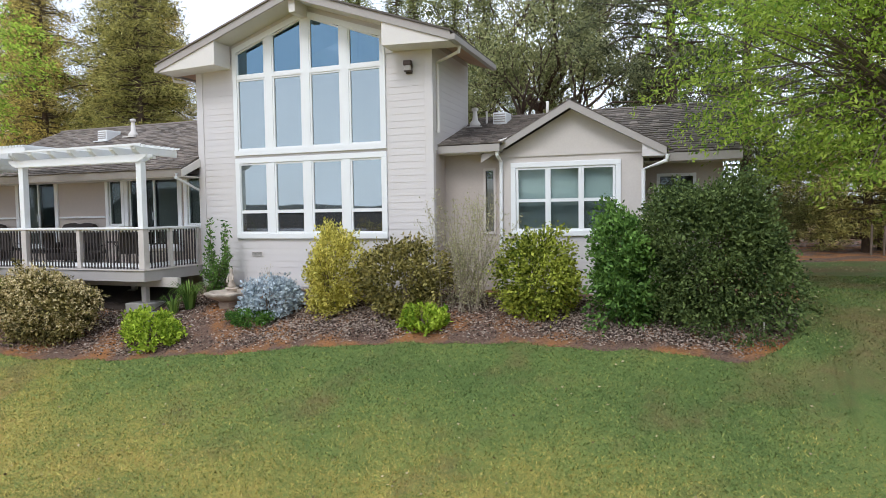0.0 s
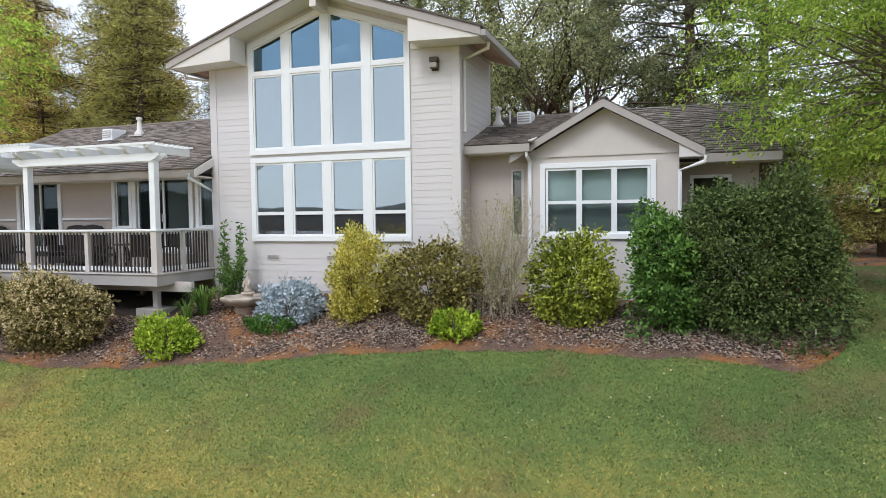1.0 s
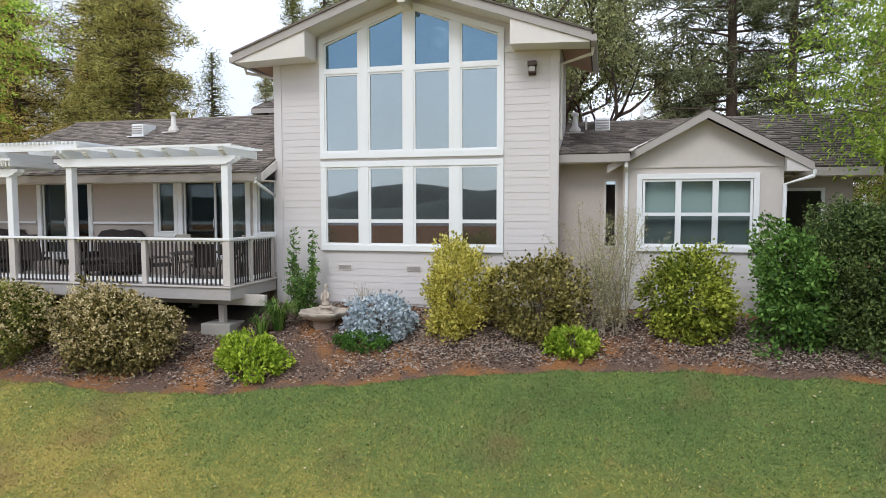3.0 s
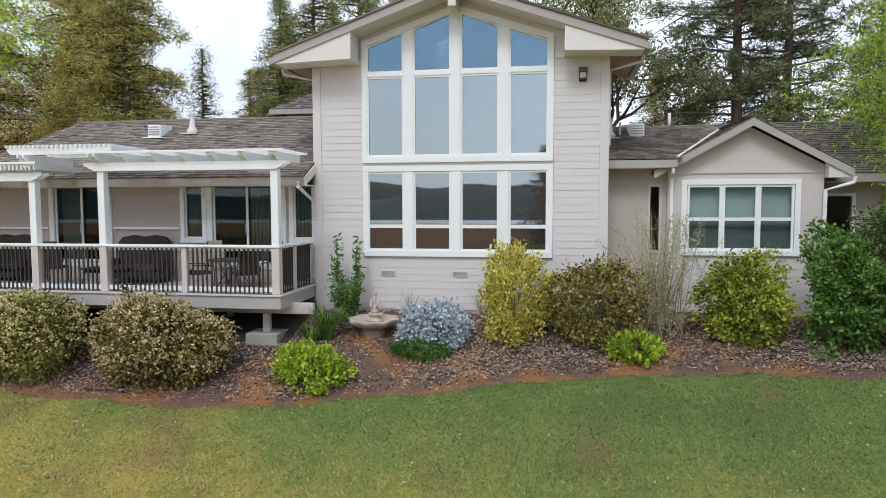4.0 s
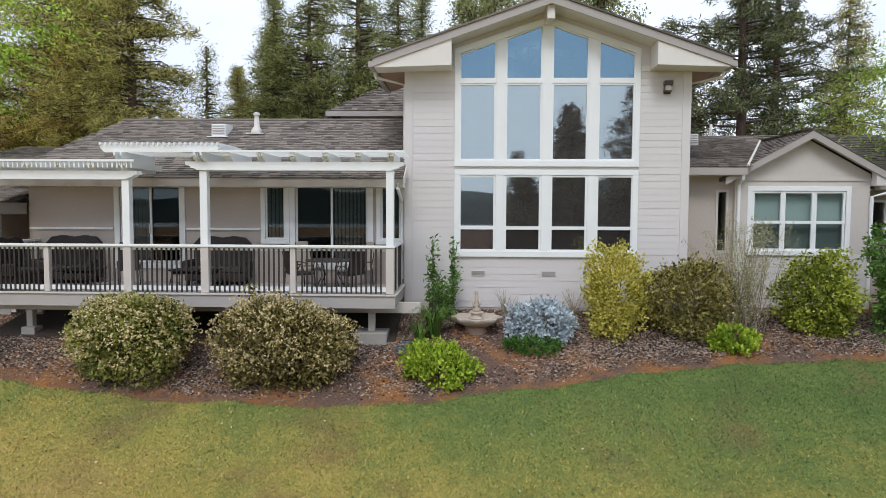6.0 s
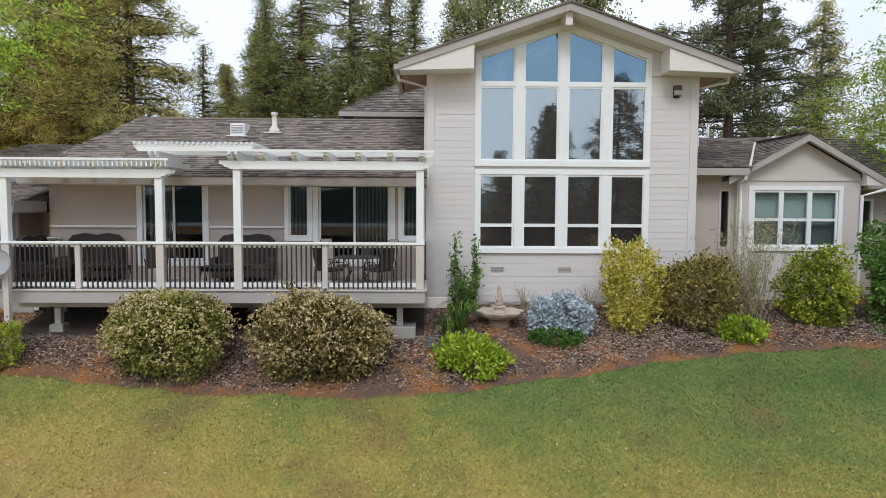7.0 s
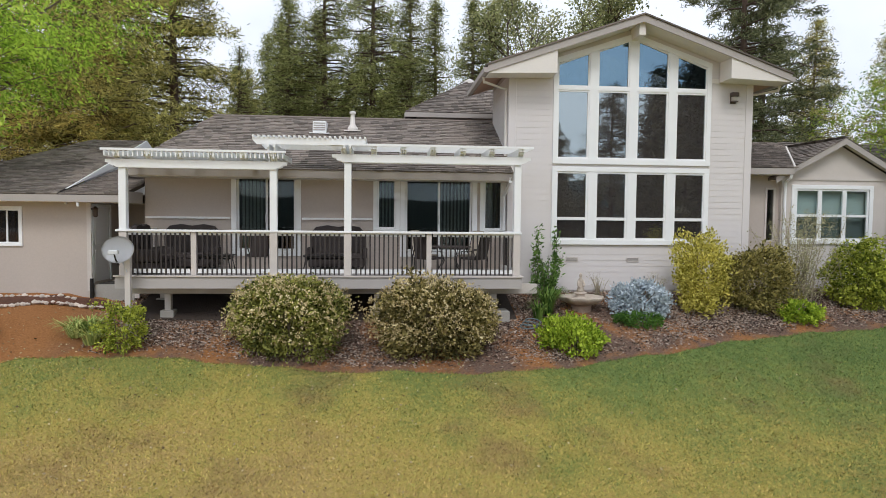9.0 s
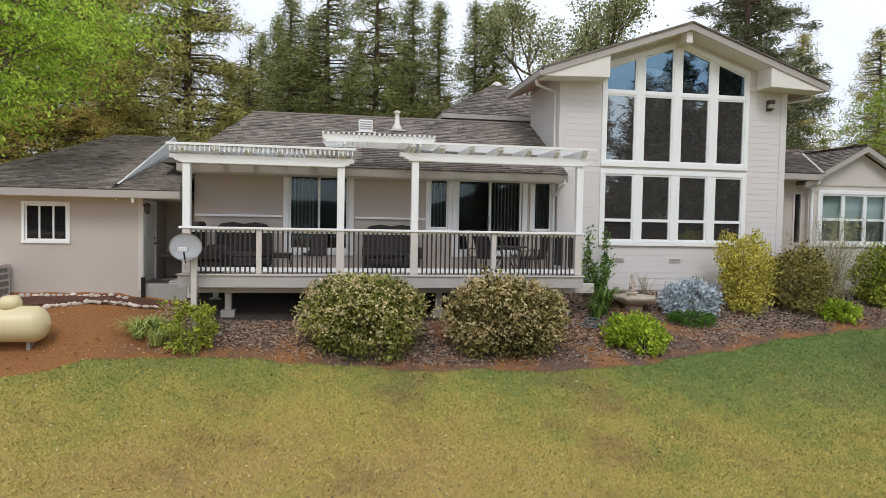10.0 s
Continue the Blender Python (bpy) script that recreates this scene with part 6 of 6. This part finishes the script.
shrub("loose bronze-green spreading shrub", 5.55, -2.0, 1.10, 0.72, 1.66, 10500, 0.096, leafy("bronze_yellow_leaf", (0.06, 0.058, 0.016), (0.50, 0.43, 0.14)), 27, 2.2, amount=0.35, hollow=0.4)
shrub("small bright green leafy plant", 6.45, -2.78, 0.66, 0.46, 0.56, 3200, 0.10, LIME, 28, 2.2, hollow=0.4, upward=0.8, category="plant", stem=4)
shrub("yellow-green rounded leafy shrub", 8.98, -1.85, 1.08, 0.78, 2.0, 10000, 0.098, YGREEN, 29, 2.4, amount=0.25, hollow=0.25)
shrub("tall dense dark-green hedge shrub", 12.75, -1.80, 1.50, 0.95, 3.25, 52000, 0.085, DARKG, 30, 4.0, amount=0.42, hollow=0.2, stem=10)
shrub("mid-green shrub beside the dark hedge", 10.85, -2.2, 0.80, 0.65, 2.6, 11000, 0.11, MIDG, 31, 2.2, amount=0.5, hollow=0.2)
shrub("small green shrub beside the dish post", -11.3, -3.95, 0.55, 0.45, 1.05, 2600, 0.08, YGREEN, 32, 2.2, amount=0.3, hollow=0.4, category="plant", stem=5)


PALET = material("pale_twig_bark", (0.31, 0.26, 0.19), 0.9, 0.25, 4, 40, 0.3)


def wand_bush(x, y, high, spread, count, mat, seed, label, leaf, per, foot=0.04):
    """Thin upright canes with sparse small leaves."""
    rnd = np.random.default_rng(seed)
    g = float(land(x, y))
    s = thing("shrub", label, "shrub")
    cl = []
    for _ in range(count):
        a, out_ = rnd.uniform(0, 6.28), spread * math.sqrt(rnd.uniform(0.02, 1))
        h = high * rnd.uniform(0.55, 1.0)
        fx0, fy0 = rnd.normal(0, foot, 2)
        pts = [(x + fx0 + f * out_ * math.cos(a) + rnd.normal(0, 0.02), y + fy0 * 0.6 + f * out_ * 0.7 * math.sin(a) + rnd.normal(0, 0.02), g - 0.04 + h * f ** 0.8) for f in (0, 0.3, 0.65, 1.0)]
        bm = bmesh.new()
        tube(bm, pts, [0.012, 0.009, 0.006, 0.003], 4)
        part("cane", bm, PALET if mat == GREY else TWIG, s)
        f = rnd.uniform(0.08, 1.0, per)
        p = np.array([np.interp(f, (0, 0.3, 0.65, 1.0), [q[i] for q in pts]) for i in range(3)]).T + rnd.normal(0, 0.06, (per, 3))
        cl.append(p)
    leaves("foliage", np.concatenate(cl), leaf, leaf * 0.35, rnd, mat, s)
    return s


wand_bush(7.2, -1.75, 2.95, 1.25, 46, GREY, 41, "airy grey twiggy shrub with sparse pale leaves", 0.06, 170, 0.3)
wand_bush(-0.72, -1.35, 2.35, 0.12, 3, MIDG, 42, "tall leafy stem growing up against the siding", 0.14, 100)
wand_bush(-0.22, -1.4, 2.6, 0.12, 3, MIDG, 46, "tallest leafy stem growing up against the siding", 0.14, 110)
wand_bush(-0.5, -1.55, 1.45, 0.55, 20, MIDG, 43, "leafy green stems at the tower corner", 0.11, 70)
wand_bush(1.15, -1.25, 0.85, 0.4, 14, GREY, 44, "dry twiggy stems by the wall", 0.05, 14)
wand_bush(3.0, -1.2, 0.85, 0.4, 14, GREY, 45, "dry twiggy stems by the wall", 0.05, 14)


def strap_clump(x, y, high, spread, count, mat, seed, label, foot=0.12):
    rnd = np.random.default_rng(seed)
    g = float(land(x, y))
    s = thing("plant", label, "plant")
    verts, faces = [], []
    for _ in range(count):
        a, l = rnd.uniform(0, 6.28), rnd.uniform(0.6, 1.0)
        d, sd = np.array([math.cos(a), math.sin(a), 0]), np.array([-math.sin(a), math.cos(a), 0])
        base = np.array([x, y, g]) + d * rnd.uniform(0, foot)
        for k, f in enumerate((0, 0.35, 0.7, 1.0)):
            p = base + d * spread * l * f ** 1.4 + np.array([0, 0, high * l * math.sin(f * 2.2)])
            w = 0.022 * (1 - f * 0.9)
            verts += [p - sd * w, p + sd * w]
            if k:
                i = len(verts)
                faces.append((i - 4, i - 3, i - 1, i - 2))
    arrays("leaf_tuft", np.array(verts), np.array(faces), mat, s)


strap_clump(-0.62, -2.45, 0.8, 0.65, 130, STRAP, 51, "clump of arching strap-leaved lily foliage")
strap_clump(-0.95, -2.7, 0.55, 0.45, 50, STRAP, 52, "smaller clump of strap-leaved foliage")
for x, y, high, count, seed in ((-12.55, -3.45, 0.62, 80, 53), (-12.1, -3.70, 0.62, 90, 54), (-12.3, -3.25, 0.60, 70, 55)):
    strap_clump(x, y, high * 0.8, 0.72, count, VARIEG, seed, "yellow-green variegated strap-leaved clump", 0.16)


# ---- trees ----
def conifer_mesh(seed, high, spread, mat, n_branch=150, base=0.12, clump=7, size=0.42, open_=0.0, taper=0.75, loose=0.20):
    rnd = np.random.default_rng(seed)
    tb = bmesh.new()
    tube(tb, [(0, 0, -0.5), (0.05, 0, high * 0.3), (0, 0.08, high * 0.65), (0.03, 0, high)], [high * 0.016, high * 0.012, high * 0.007, 0.02], 9)
    pts, outs = [], []
    lobes = rnd.uniform(0.65, 1.25, 12)
    for k in range(n_branch):
        f = base + (1 - base) * (k + rnd.uniform(0, 1)) / n_branch
        a = rnd.uniform(0, 6.28)
        ln = spread * ((1 - f) ** taper + 0.04) * rnd.uniform(0.55, 1.1) * lobes[int(a / 6.284 * 12) % 12] * (1.0 if f > base + 0.12 else 0.75)
        if rnd.uniform() < open_:
            continue
        z0 = high * f
        d = np.array([math.cos(a), math.sin(a), 0.0])
        tipz = z0 + ln * rnd.uniform(-0.28, 0.12)
        tube(tb, [(0, 0, z0), tuple(d[:2] * ln * 0.5) + (z0 + ln * 0.02,), tuple(d[:2] * ln * 0.86) + (z0 + (tipz - z0) * 0.86,)], [0.05, 0.03, 0.008], 4, False)
        m_ = max(3, int(ln * 4.4))
        g = rnd.uniform(0.22, 1.0, m_)
        g[:2] = 0.98, 0.86
        c = d * ln * g[:, None] + np.array([0, 0, z0]) + np.array([0, 0, 1]) * ((tipz - z0) * g)[:, None]
        side = np.array([-d[1], d[0], 0.0])
        c += side * (rnd.normal(0, 0.22, m_) * (1.15 - g) * ln * 0.9)[:, None]
        c = np.repeat(c, clump, 0) + rnd.normal(0, loose, (m_ * clump, 3)) * np.array([1, 1, 0.85])
        pts.append(c)
        outs.append(np.repeat(d[None] * 0.8 + np.array([0, 0, 0.25]), len(c), 0))
    return tb, np.concatenate(pts), np.concatenate(outs), rnd, size, mat


def conifer(label, at, turn, scale, source, meshes={}):
    t = thing("pine_tree", label, "tree", "background pines", at=at)
    t.rotation_euler, t.scale = (0, 0, turn), (scale, scale, scale)
    if source not in meshes:
        tb, p, o, rnd, size, mat = conifer_mesh(**CONIFERS[source])
        trunk = part("trunk", tb, BARK, t)
        crown = leaves("crown", p, size * 1.15, size * 0.27, rnd, mat, t, 0.1, o, True)
        meshes[source] = (trunk.data, crown.data)
    else:
        for name, me in zip(("trunk", "crown"), meshes[source]):
            ob = new(name, me)
            ob.parent = t
    return t


CONIFERS = {
    "tall": dict(seed=61, high=17.0, spread=5.0, mat=NEEDLE, n_branch=330, size=0.21, open_=0.18, taper=1.0, clump=20),
    "slim": dict(seed=62, high=15.0, spread=4.0, mat=NEEDLE, n_branch=290, size=0.20, open_=0.18, taper=0.95, clump=20),
    "wide": dict(seed=63, high=16.0, spread=4.6, mat=NEEDLE2, n_branch=300, base=0.03, size=0.23, open_=0.2, clump=20),
    "broad": dict(seed=64, high=16.0, spread=4.2, mat=NEEDLE, n_branch=300, base=0.05, size=0.28, clump=16),
    "olive": dict(seed=66, high=16.0, spread=4.4, mat=NEEDLE3, n_branch=290, base=0.04, size=0.23, open_=0.2, clump=20),
    "old": dict(seed=70, high=17.0, spread=4.4, mat=NEEDLE3, n_branch=300, base=0.05, size=0.24, open_=0.15, clump=24, taper=0.55),
    "young": dict(seed=71, high=10.2, spread=2.8, mat=NEEDLE, n_branch=190, base=0.06, size=0.18, open_=0.1, clump=12, taper=1.1),
    "open": dict(seed=65, high=17.0, spread=4.2, mat=PINED, n_branch=150, base=0.2, open_=0.1, clump=30, size=0.24, taper=0.42, loose=0.15),
    "shaded": dict(seed=68, high=17.0, spread=4.4, mat=SHADEN, n_branch=150, base=0.10, open_=0.1, clump=22, size=0.30, taper=0.5),
    "dense": dict(seed=67, high=16.0, spread=4.6, mat=SHADEN, n_branch=380, base=0.0, size=0.62, loose=0.34),
}
TREES = [
    ("wide", -22.5, 11.0, 0.2, 1.05), ("olive", -18.5, 12.5, 1.3, 1.10), ("wide", -26.5, 13.0, 2.2, 1.1), ("old", -14.3, 9.8, 0.6, 1.0), ("young", -12.1, 12.6, 0.9, 1.0),
    ("wide", -20.0, 17.0, 3.1, 1.2), ("olive", -30.0, 16.0, 4.0, 1.2), ("wide", -24.0, 20.0, 1.0, 1.3), ("wide", -17.3, 10.2, 4.4, 0.62),
    ("slim", -12.9, 25.0, 0.4, 0.92), ("slim", -10.6, 18.6, 2.0, 1.0), ("tall", -8.6, 18.4, 0.0, 1.06), ("tall", -5.8, 18.2, 3.0, 1.10), ("slim", -11.6, 22.0, 1.1, 0.95), ("broad", -7.2, 23.5, 2.6, 0.7),
    ("slim", -3.7, 18.8, 4.1, 1.06), ("slim", -2.3, 18.0, 5.0, 0.96), ("slim", 0.0, 18.5, 2.7, 0.98), ("slim", 1.4, 19.5, 1.5, 1.0), ("broad", -4.4, 21.5, 1.9, 0.72), ("broad", -1.0, 22.0, 0.7, 0.62),
    ("tall", -9.6, 25.0, 2.4, 0.9), ("tall", -6.5, 26.0, 3.4, 0.85), ("tall", -12.0, 27.0, 5.2, 0.8), ("broad", 1.8, 26.0, 0.3, 0.7), ("tall", -3.4, 27.0, 4.6, 0.8),
    ("broad", 16.2, 20.5, 2.2, 0.42), ("olive", 18.0, 24.0, 1.2, 0.5), ("olive", -13.2, 20.0, 2.9, 0.66), ("broad", -10.9, 27.0, 1.7, 0.72), ("broad", -14.8, 25.0, 0.1, 0.72),
    ("broad", 21.0, 19.0, 1.2, 0.5), ("olive", 24.5, 20.0, 2.2, 0.5), ("broad", 27.0, 18.0, 3.2, 0.45), ("olive", 31.0, 20.0, 4.2, 0.6), ("broad", 18.5, 20.0, 0.4, 0.45), ("olive", 19.5, 16.0, 1.2, 0.85), ("olive", 23.0, 14.0, 3.2, 0.85), ("broad", 28.0, 16.0, 0.2, 0.95), ("olive", 10.0, 19.0, 5.2, 0.62), ("broad", 4.8, 22.0, 4.4, 0.7),
]
for k, (src, x, y, turn, sc) in enumerate(TREES):
    conifer("tall yellowing cedar behind the garage" if src == "wide" else "tall dark-green conifer behind the house", on_land(x, y), turn, sc, src)


def grow(rnd, bm, p, d, length, r, depth, tips, bend=0.35, up=0.12, ratio=0.74, kids=(2, 4)):
    """A limb that forks until it ends in twigs."""
    pts, rad = [tuple(p)], [r]
    q, dd = np.array(p, float), np.array(d, float)
    for k in range(3):
        dd = dd + rnd.normal(0, bend * 0.35, 3) + np.array([0, 0, up * 0.4])
        dd /= np.linalg.norm(dd)
        q = q + dd * length / 3
        pts.append(tuple(q))
        rad.append(r * (1 - 0.13 * (k + 1)))
        if depth <= 2:
            tips.append(q.copy())
    tube(bm, pts, rad, 7 if depth > 2 else 4, False)
    if depth == 0:
        return
    for _ in range(int(rnd.integers(*kids))):
        nd = dd + rnd.normal(0, 0.62, 3) + np.array([0, 0, up])
        nd /= np.linalg.norm(nd)
        grow(rnd, bm, q, nd, length * ratio * rnd.uniform(0.8, 1.15), r * 0.58, depth - 1, tips, bend, up, ratio, kids)


def broadleaf(label, name, at, seed, trunk, first, length, r, depth, mat, per, leaf, puff, limbs=4, up=0.10, droop=0.2, narrow=0.5, lean=(0, 0), spread=0.9, kids=(2, 4), flat=1.0):
    rnd = np.random.default_rng(seed)
    t = thing(name, label, "tree", at=at)
    bm, tips = bmesh.new(), []
    top = np.array([lean[0], lean[1], trunk])
    tube(bm, [(0, 0, -0.4), tuple(top * 0.5 + np.array([0.06, 0.02, 0])), tuple(top)], [r * 1.25, r, r * 0.85], 10)
    for k in range(limbs):
        a = 6.28 * (k + rnd.uniform(-0.25, 0.25)) / limbs
        d = np.array([spread * math.cos(a), spread * math.sin(a), rnd.uniform(0.35, 0.9)])
        grow(rnd, bm, top, d / np.linalg.norm(d), length * rnd.uniform(0.85, 1.15), r * 0.62, depth, tips, up=up, kids=kids)
    part("trunk", bm, TWIG if mat in (SPRING, SPRING2) else BARK, t)
    tips = np.array(tips)
    c = np.repeat(tips, per, 0) + rnd.normal(0, puff, (len(tips) * per, 3)) * np.array([1, 1, flat])
    leaves("crown", c, leaf, leaf * narrow, rnd, mat, t, droop)
    return t


def spray_tree(label, name, at, seed, trunk, r, middle, radii, sprays, per, leaf, mat, wide=0.62):
    """A crown of flat drooping sprays, each on its own limb from the trunk."""
    rnd = np.random.default_rng(seed)
    t = thing(name, label, "tree", at=at)
    bm = bmesh.new()
    mid = np.array(middle)
    top = np.array([mid[0] * 0.5, mid[1] * 0.5, trunk])
    tube(bm, [(0, 0, -0.4), (0.1, 0.03, trunk * 0.5), tuple(top), tuple(mid + np.array([0, 0, radii[2] * 0.6]))], [r * 1.25, r, r * 0.8, 0.03], 10)
    c, o = [], []
    lim, wts = lumps(rnd, 18, 0.28)
    for k in range(sprays):
        d = rnd.normal(size=3)
        d /= np.linalg.norm(d)
        f = 1 + ((np.clip(lim @ d, 0, 1) ** 6) * wts).sum()
        q = mid + d * np.array(radii) * f * rnd.uniform(0.05, 1.0) ** 0.38
        base = top + (mid - top) * rnd.uniform(0.0, 0.8)
        if k % 2 == 0:
            half = base + (q - base) * 0.55 + np.array([0, 0, 0.35])
            tube(bm, [tuple(base), tuple(half), tuple(q)], [0.045, 0.025, 0.008], 5, False)
        flat = np.array([d[0], d[1], 0.0]) / (math.hypot(d[0], d[1]) + 1e-6)
        u = np.clip(rnd.normal(0, 1, (per, 3)), -1.7, 1.7) * np.array([wide, wide, 0.10])
        u[:, 2] -= 0.28 * (u[:, 0] ** 2 + u[:, 1] ** 2) + 0.22 * (u @ flat)
        c.append(q + u)
        o.append(np.repeat(flat[None] * 0.5, per, 0))
    part("trunk", bm, TWIG, t)
    leaves("crown", np.concatenate(c), leaf, leaf * 0.36, rnd, mat, t, 0.55, np.concatenate(o))
    return t


# spreading spring-green tree east of the house, and its fellow at the west end
spray_tree("bright spring-green locust tree with a wide airy crown", "locust_tree", on_land(18.2, 1.2), 71, 3.0, 0.2, (-1.2, -0.7, 6.3), (5.3, 4.8, 4.4), 540, 125, 0.13, SPRING, 0.55)
spray_tree("yellow-green locust tree with drooping sprays", "locust_tree", on_land(-18.4, -0.6), 72, 3.6, 0.18, (-0.3, 0.4, 8.5), (5.2, 3.8, 4.6), 360, 115, 0.17, SPRING2, 0.55)
# oaks behind the tower and over the east wing
broadleaf("tall dark oak with open branching crown", "oak_tree", on_land(5.9, 14.0), 73, 4.6, 0, 2.5, 0.22, 4, OAKL, 15, 0.16, 0.30, 7, 0.24, 0.1, 0.6, (0.2, 0), 0.75, (2, 4))
broadleaf("tall dark oak behind the tower", "oak_tree", on_land(5.0, 17.2), 74, 7.2, 0, 3.0, 0.24, 4, OAKL, 19, 0.17, 0.32, 6, 0.2, 0.1, 0.6, (0, 0), 0.95, (2, 4))
conifer("tall old pine with open dark branches", on_land(11.6, 9.6), 0.7, 1.05, "open")
conifer("tall old pine with open dark branches", on_land(14.5, 12.9), 2.7, 1.05, "open")
# trees on the south side of the lawn, their shaded north sides put into the needle colour
for src, x, y, turn, sc in (("shaded", 8.2, -33.0, 0.4, 0.80), ("shaded", 4.2, -35.5, 3.3, 0.66), ("dense", 5.0, -36.0, 1.1, 0.62), ("dense", 8.4, -36.0, 2.1, 0.92), ("shaded", 13.4, -34.0, 1.4, 1.0), ("dense", 17.0, -33.0, 2.9, 1.12),
                            ("dense", 20.6, -34.0, 4.9, 1.25), ("dense", 24.5, -33.0, 0.9, 1.3), ("dense", 29.0, -33.0, 2.1, 1.3), ("dense", 12.8, -37.0, 0.3, 0.62), ("dense", 34.0, -34.0, 0.3, 1.2)):
    conifer("conifer on the far side of the lawn, coloured dark as its shaded side", on_land(x, y), turn, sc, src)

# wooded hills across the valley
hx = np.linspace(-900, 900, 90)
for yy, zz, amp in ((-620, 18, 16), (-800, 34, 20)):
    prof = zz + amp * (np.sin(hx / 95 + yy) * 0.5 + np.sin(hx / 41 + 2 * yy) * 0.25 + np.sin(hx / 230) * 0.6) + np.random.default_rng(5).normal(0, 0.8, len(hx))
    HX = np.repeat(hx[:, None], 4, 1)
    HY = np.repeat((yy - np.array([0, 30, 60, 90]))[None], 90, 0)
    HZ = -12 + (prof[:, None] + 12) * np.array([0, 0.6, 0.92, 1.0])[None]
    tagged(sheet("hill_backdrop", HX, HY.astype(float), HZ, HILLM), "dark wooded hills across the valley", "hill", kind="structure")

# slender trunks and a fence beyond the east end
rnd = np.random.default_rng(90)
for k in range(9):
    x, y = rnd.uniform(19, 30), rnd.uniform(8, 20)
    broadleaf("slender young tree beyond the east lawn", "young_tree", on_land(x, y), 100 + k, 3.4, 0, 1.2, 0.08, 2, OAKL, 10, 0.2, 0.4, 3, 0.2, 0.1, 0.6)
for k in range(34):
    x, y = 19.2 + 0.42 * k, 14.0 - 0.12 * k
    g = float(land(x, y))
    bm = bmesh.new()
    tube(bm, [(x, y, g - 0.2), (x + 0.02, y, g + 1.25 + 0.12 * math.sin(3.7 * k))], 0.045, 7)
    solid("fence_post", bm, TWIG, "weathered wooden fence post", "fence post", group="fence posts")


# ---- small stuff on the ground ----
rg = np.random.default_rng(5)
n = 260000
x = rg.uniform(-19, 18, n)
s = rg.uniform(0.02, 7.4, n)
y = np.where(x > 14.0, rg.uniform(-8, 4, n), lawn_edge(x) - s)
keep = y < lawn_edge(x)
x, y = x[keep], y[keep]
n = len(x)
z = land(x, y) + 0.035 + 0.08 * np.clip((x - 13.4) / 0.8, 0, 1)
h = rg.uniform(0.02, 0.055, n)
a = rg.uniform(0, 6.28, n)
w = 0.011
bx = np.stack([np.cos(a) * w, np.sin(a) * w, 0 * a], 1)
lean_ = np.stack([rg.normal(0, 0.04, n), rg.normal(0, 0.04, n), h], 1)
p = np.stack([x, y, z], 1)
grass = arrays("grass", np.stack([p - bx, p + bx, p + lean_], 1).reshape(-1, 3), np.arange(3 * n).reshape(-1, 3), BLADE)
tagged(grass, "short mown lawn grass, green with dry straw", "grass", kind="stuff")

n = 140000
x = rg.uniform(-17, 14.5, n)
e = lawn_edge(x)
y = e + 0.15 + rg.uniform(0, 1, n) ** 0.9 * (-0.9 - e)
# thick inside the bed, thin along the lawn, bare by the fountain and at the west end
deep = np.clip((y - e - 0.10) / 0.45, 0.10, 1) * np.clip(0.75 + 0.55 * np.sin(0.9 * x + 1.0) * np.cos(1.3 * y), 0.2, 1)
bare = np.exp(-((x - 0.75) / 0.8) ** 2 - ((y + 3.6) / 0.75) ** 2)
keep = (rg.uniform(0, 1, n) < deep * (1 - 0.93 * bare)) & ~((x < -12.3) & (y < -2.35)) & ~((x < -12.5) & (y > -2.6)) & ~((x < -1.5) & (x > -11.6) & (y > -2.65))
x, y = x[keep], y[keep]
n = len(x)
c = np.stack([x, y, land(x, y) + rg.uniform(0.004, 0.03, n)], 1)
u = rg.normal(size=(n, 3)) * np.array([1, 1, 0.22])
chips = leaves("mulch", c, 0.075, 0.03, rg, MULCH, None, 0.0, u * 3)
tagged(chips, "scattered grey-brown bark mulch chips on the bed", "mulch", kind="stuff")

n = 2100
x = np.r_[rg.uniform(-17, 17, 700), rg.uniform(14.0, 20.0, 500), rg.uniform(-17, -12.2, 300), rg.uniform(-17, -4, 600)]
y = np.r_[lawn_edge(x[:700]) - rg.uniform(-0.9, 6.0, 700), rg.uniform(-4.5, 9, 500), rg.uniform(-4.9, -2.3, 300), lawn_edge(x[1500:]) - rg.uniform(0.1, 5.0, 600)]
c = np.stack([x, y, land(x, y) + np.where(y > lawn_edge(x), 0.03, 0.075) + 0.08 * np.clip((x - 13.4) / 0.8, 0, 1)], 1)
fallen = leaves("fallen_leaves", c, 0.055, 0.034, rg, STRAW, None, 0.0, rg.normal(size=(n, 3)) * np.array([3, 3, 0.2]))
tagged(fallen, "small pale fallen leaves scattered on the lawn", "leaves", kind="stuff")
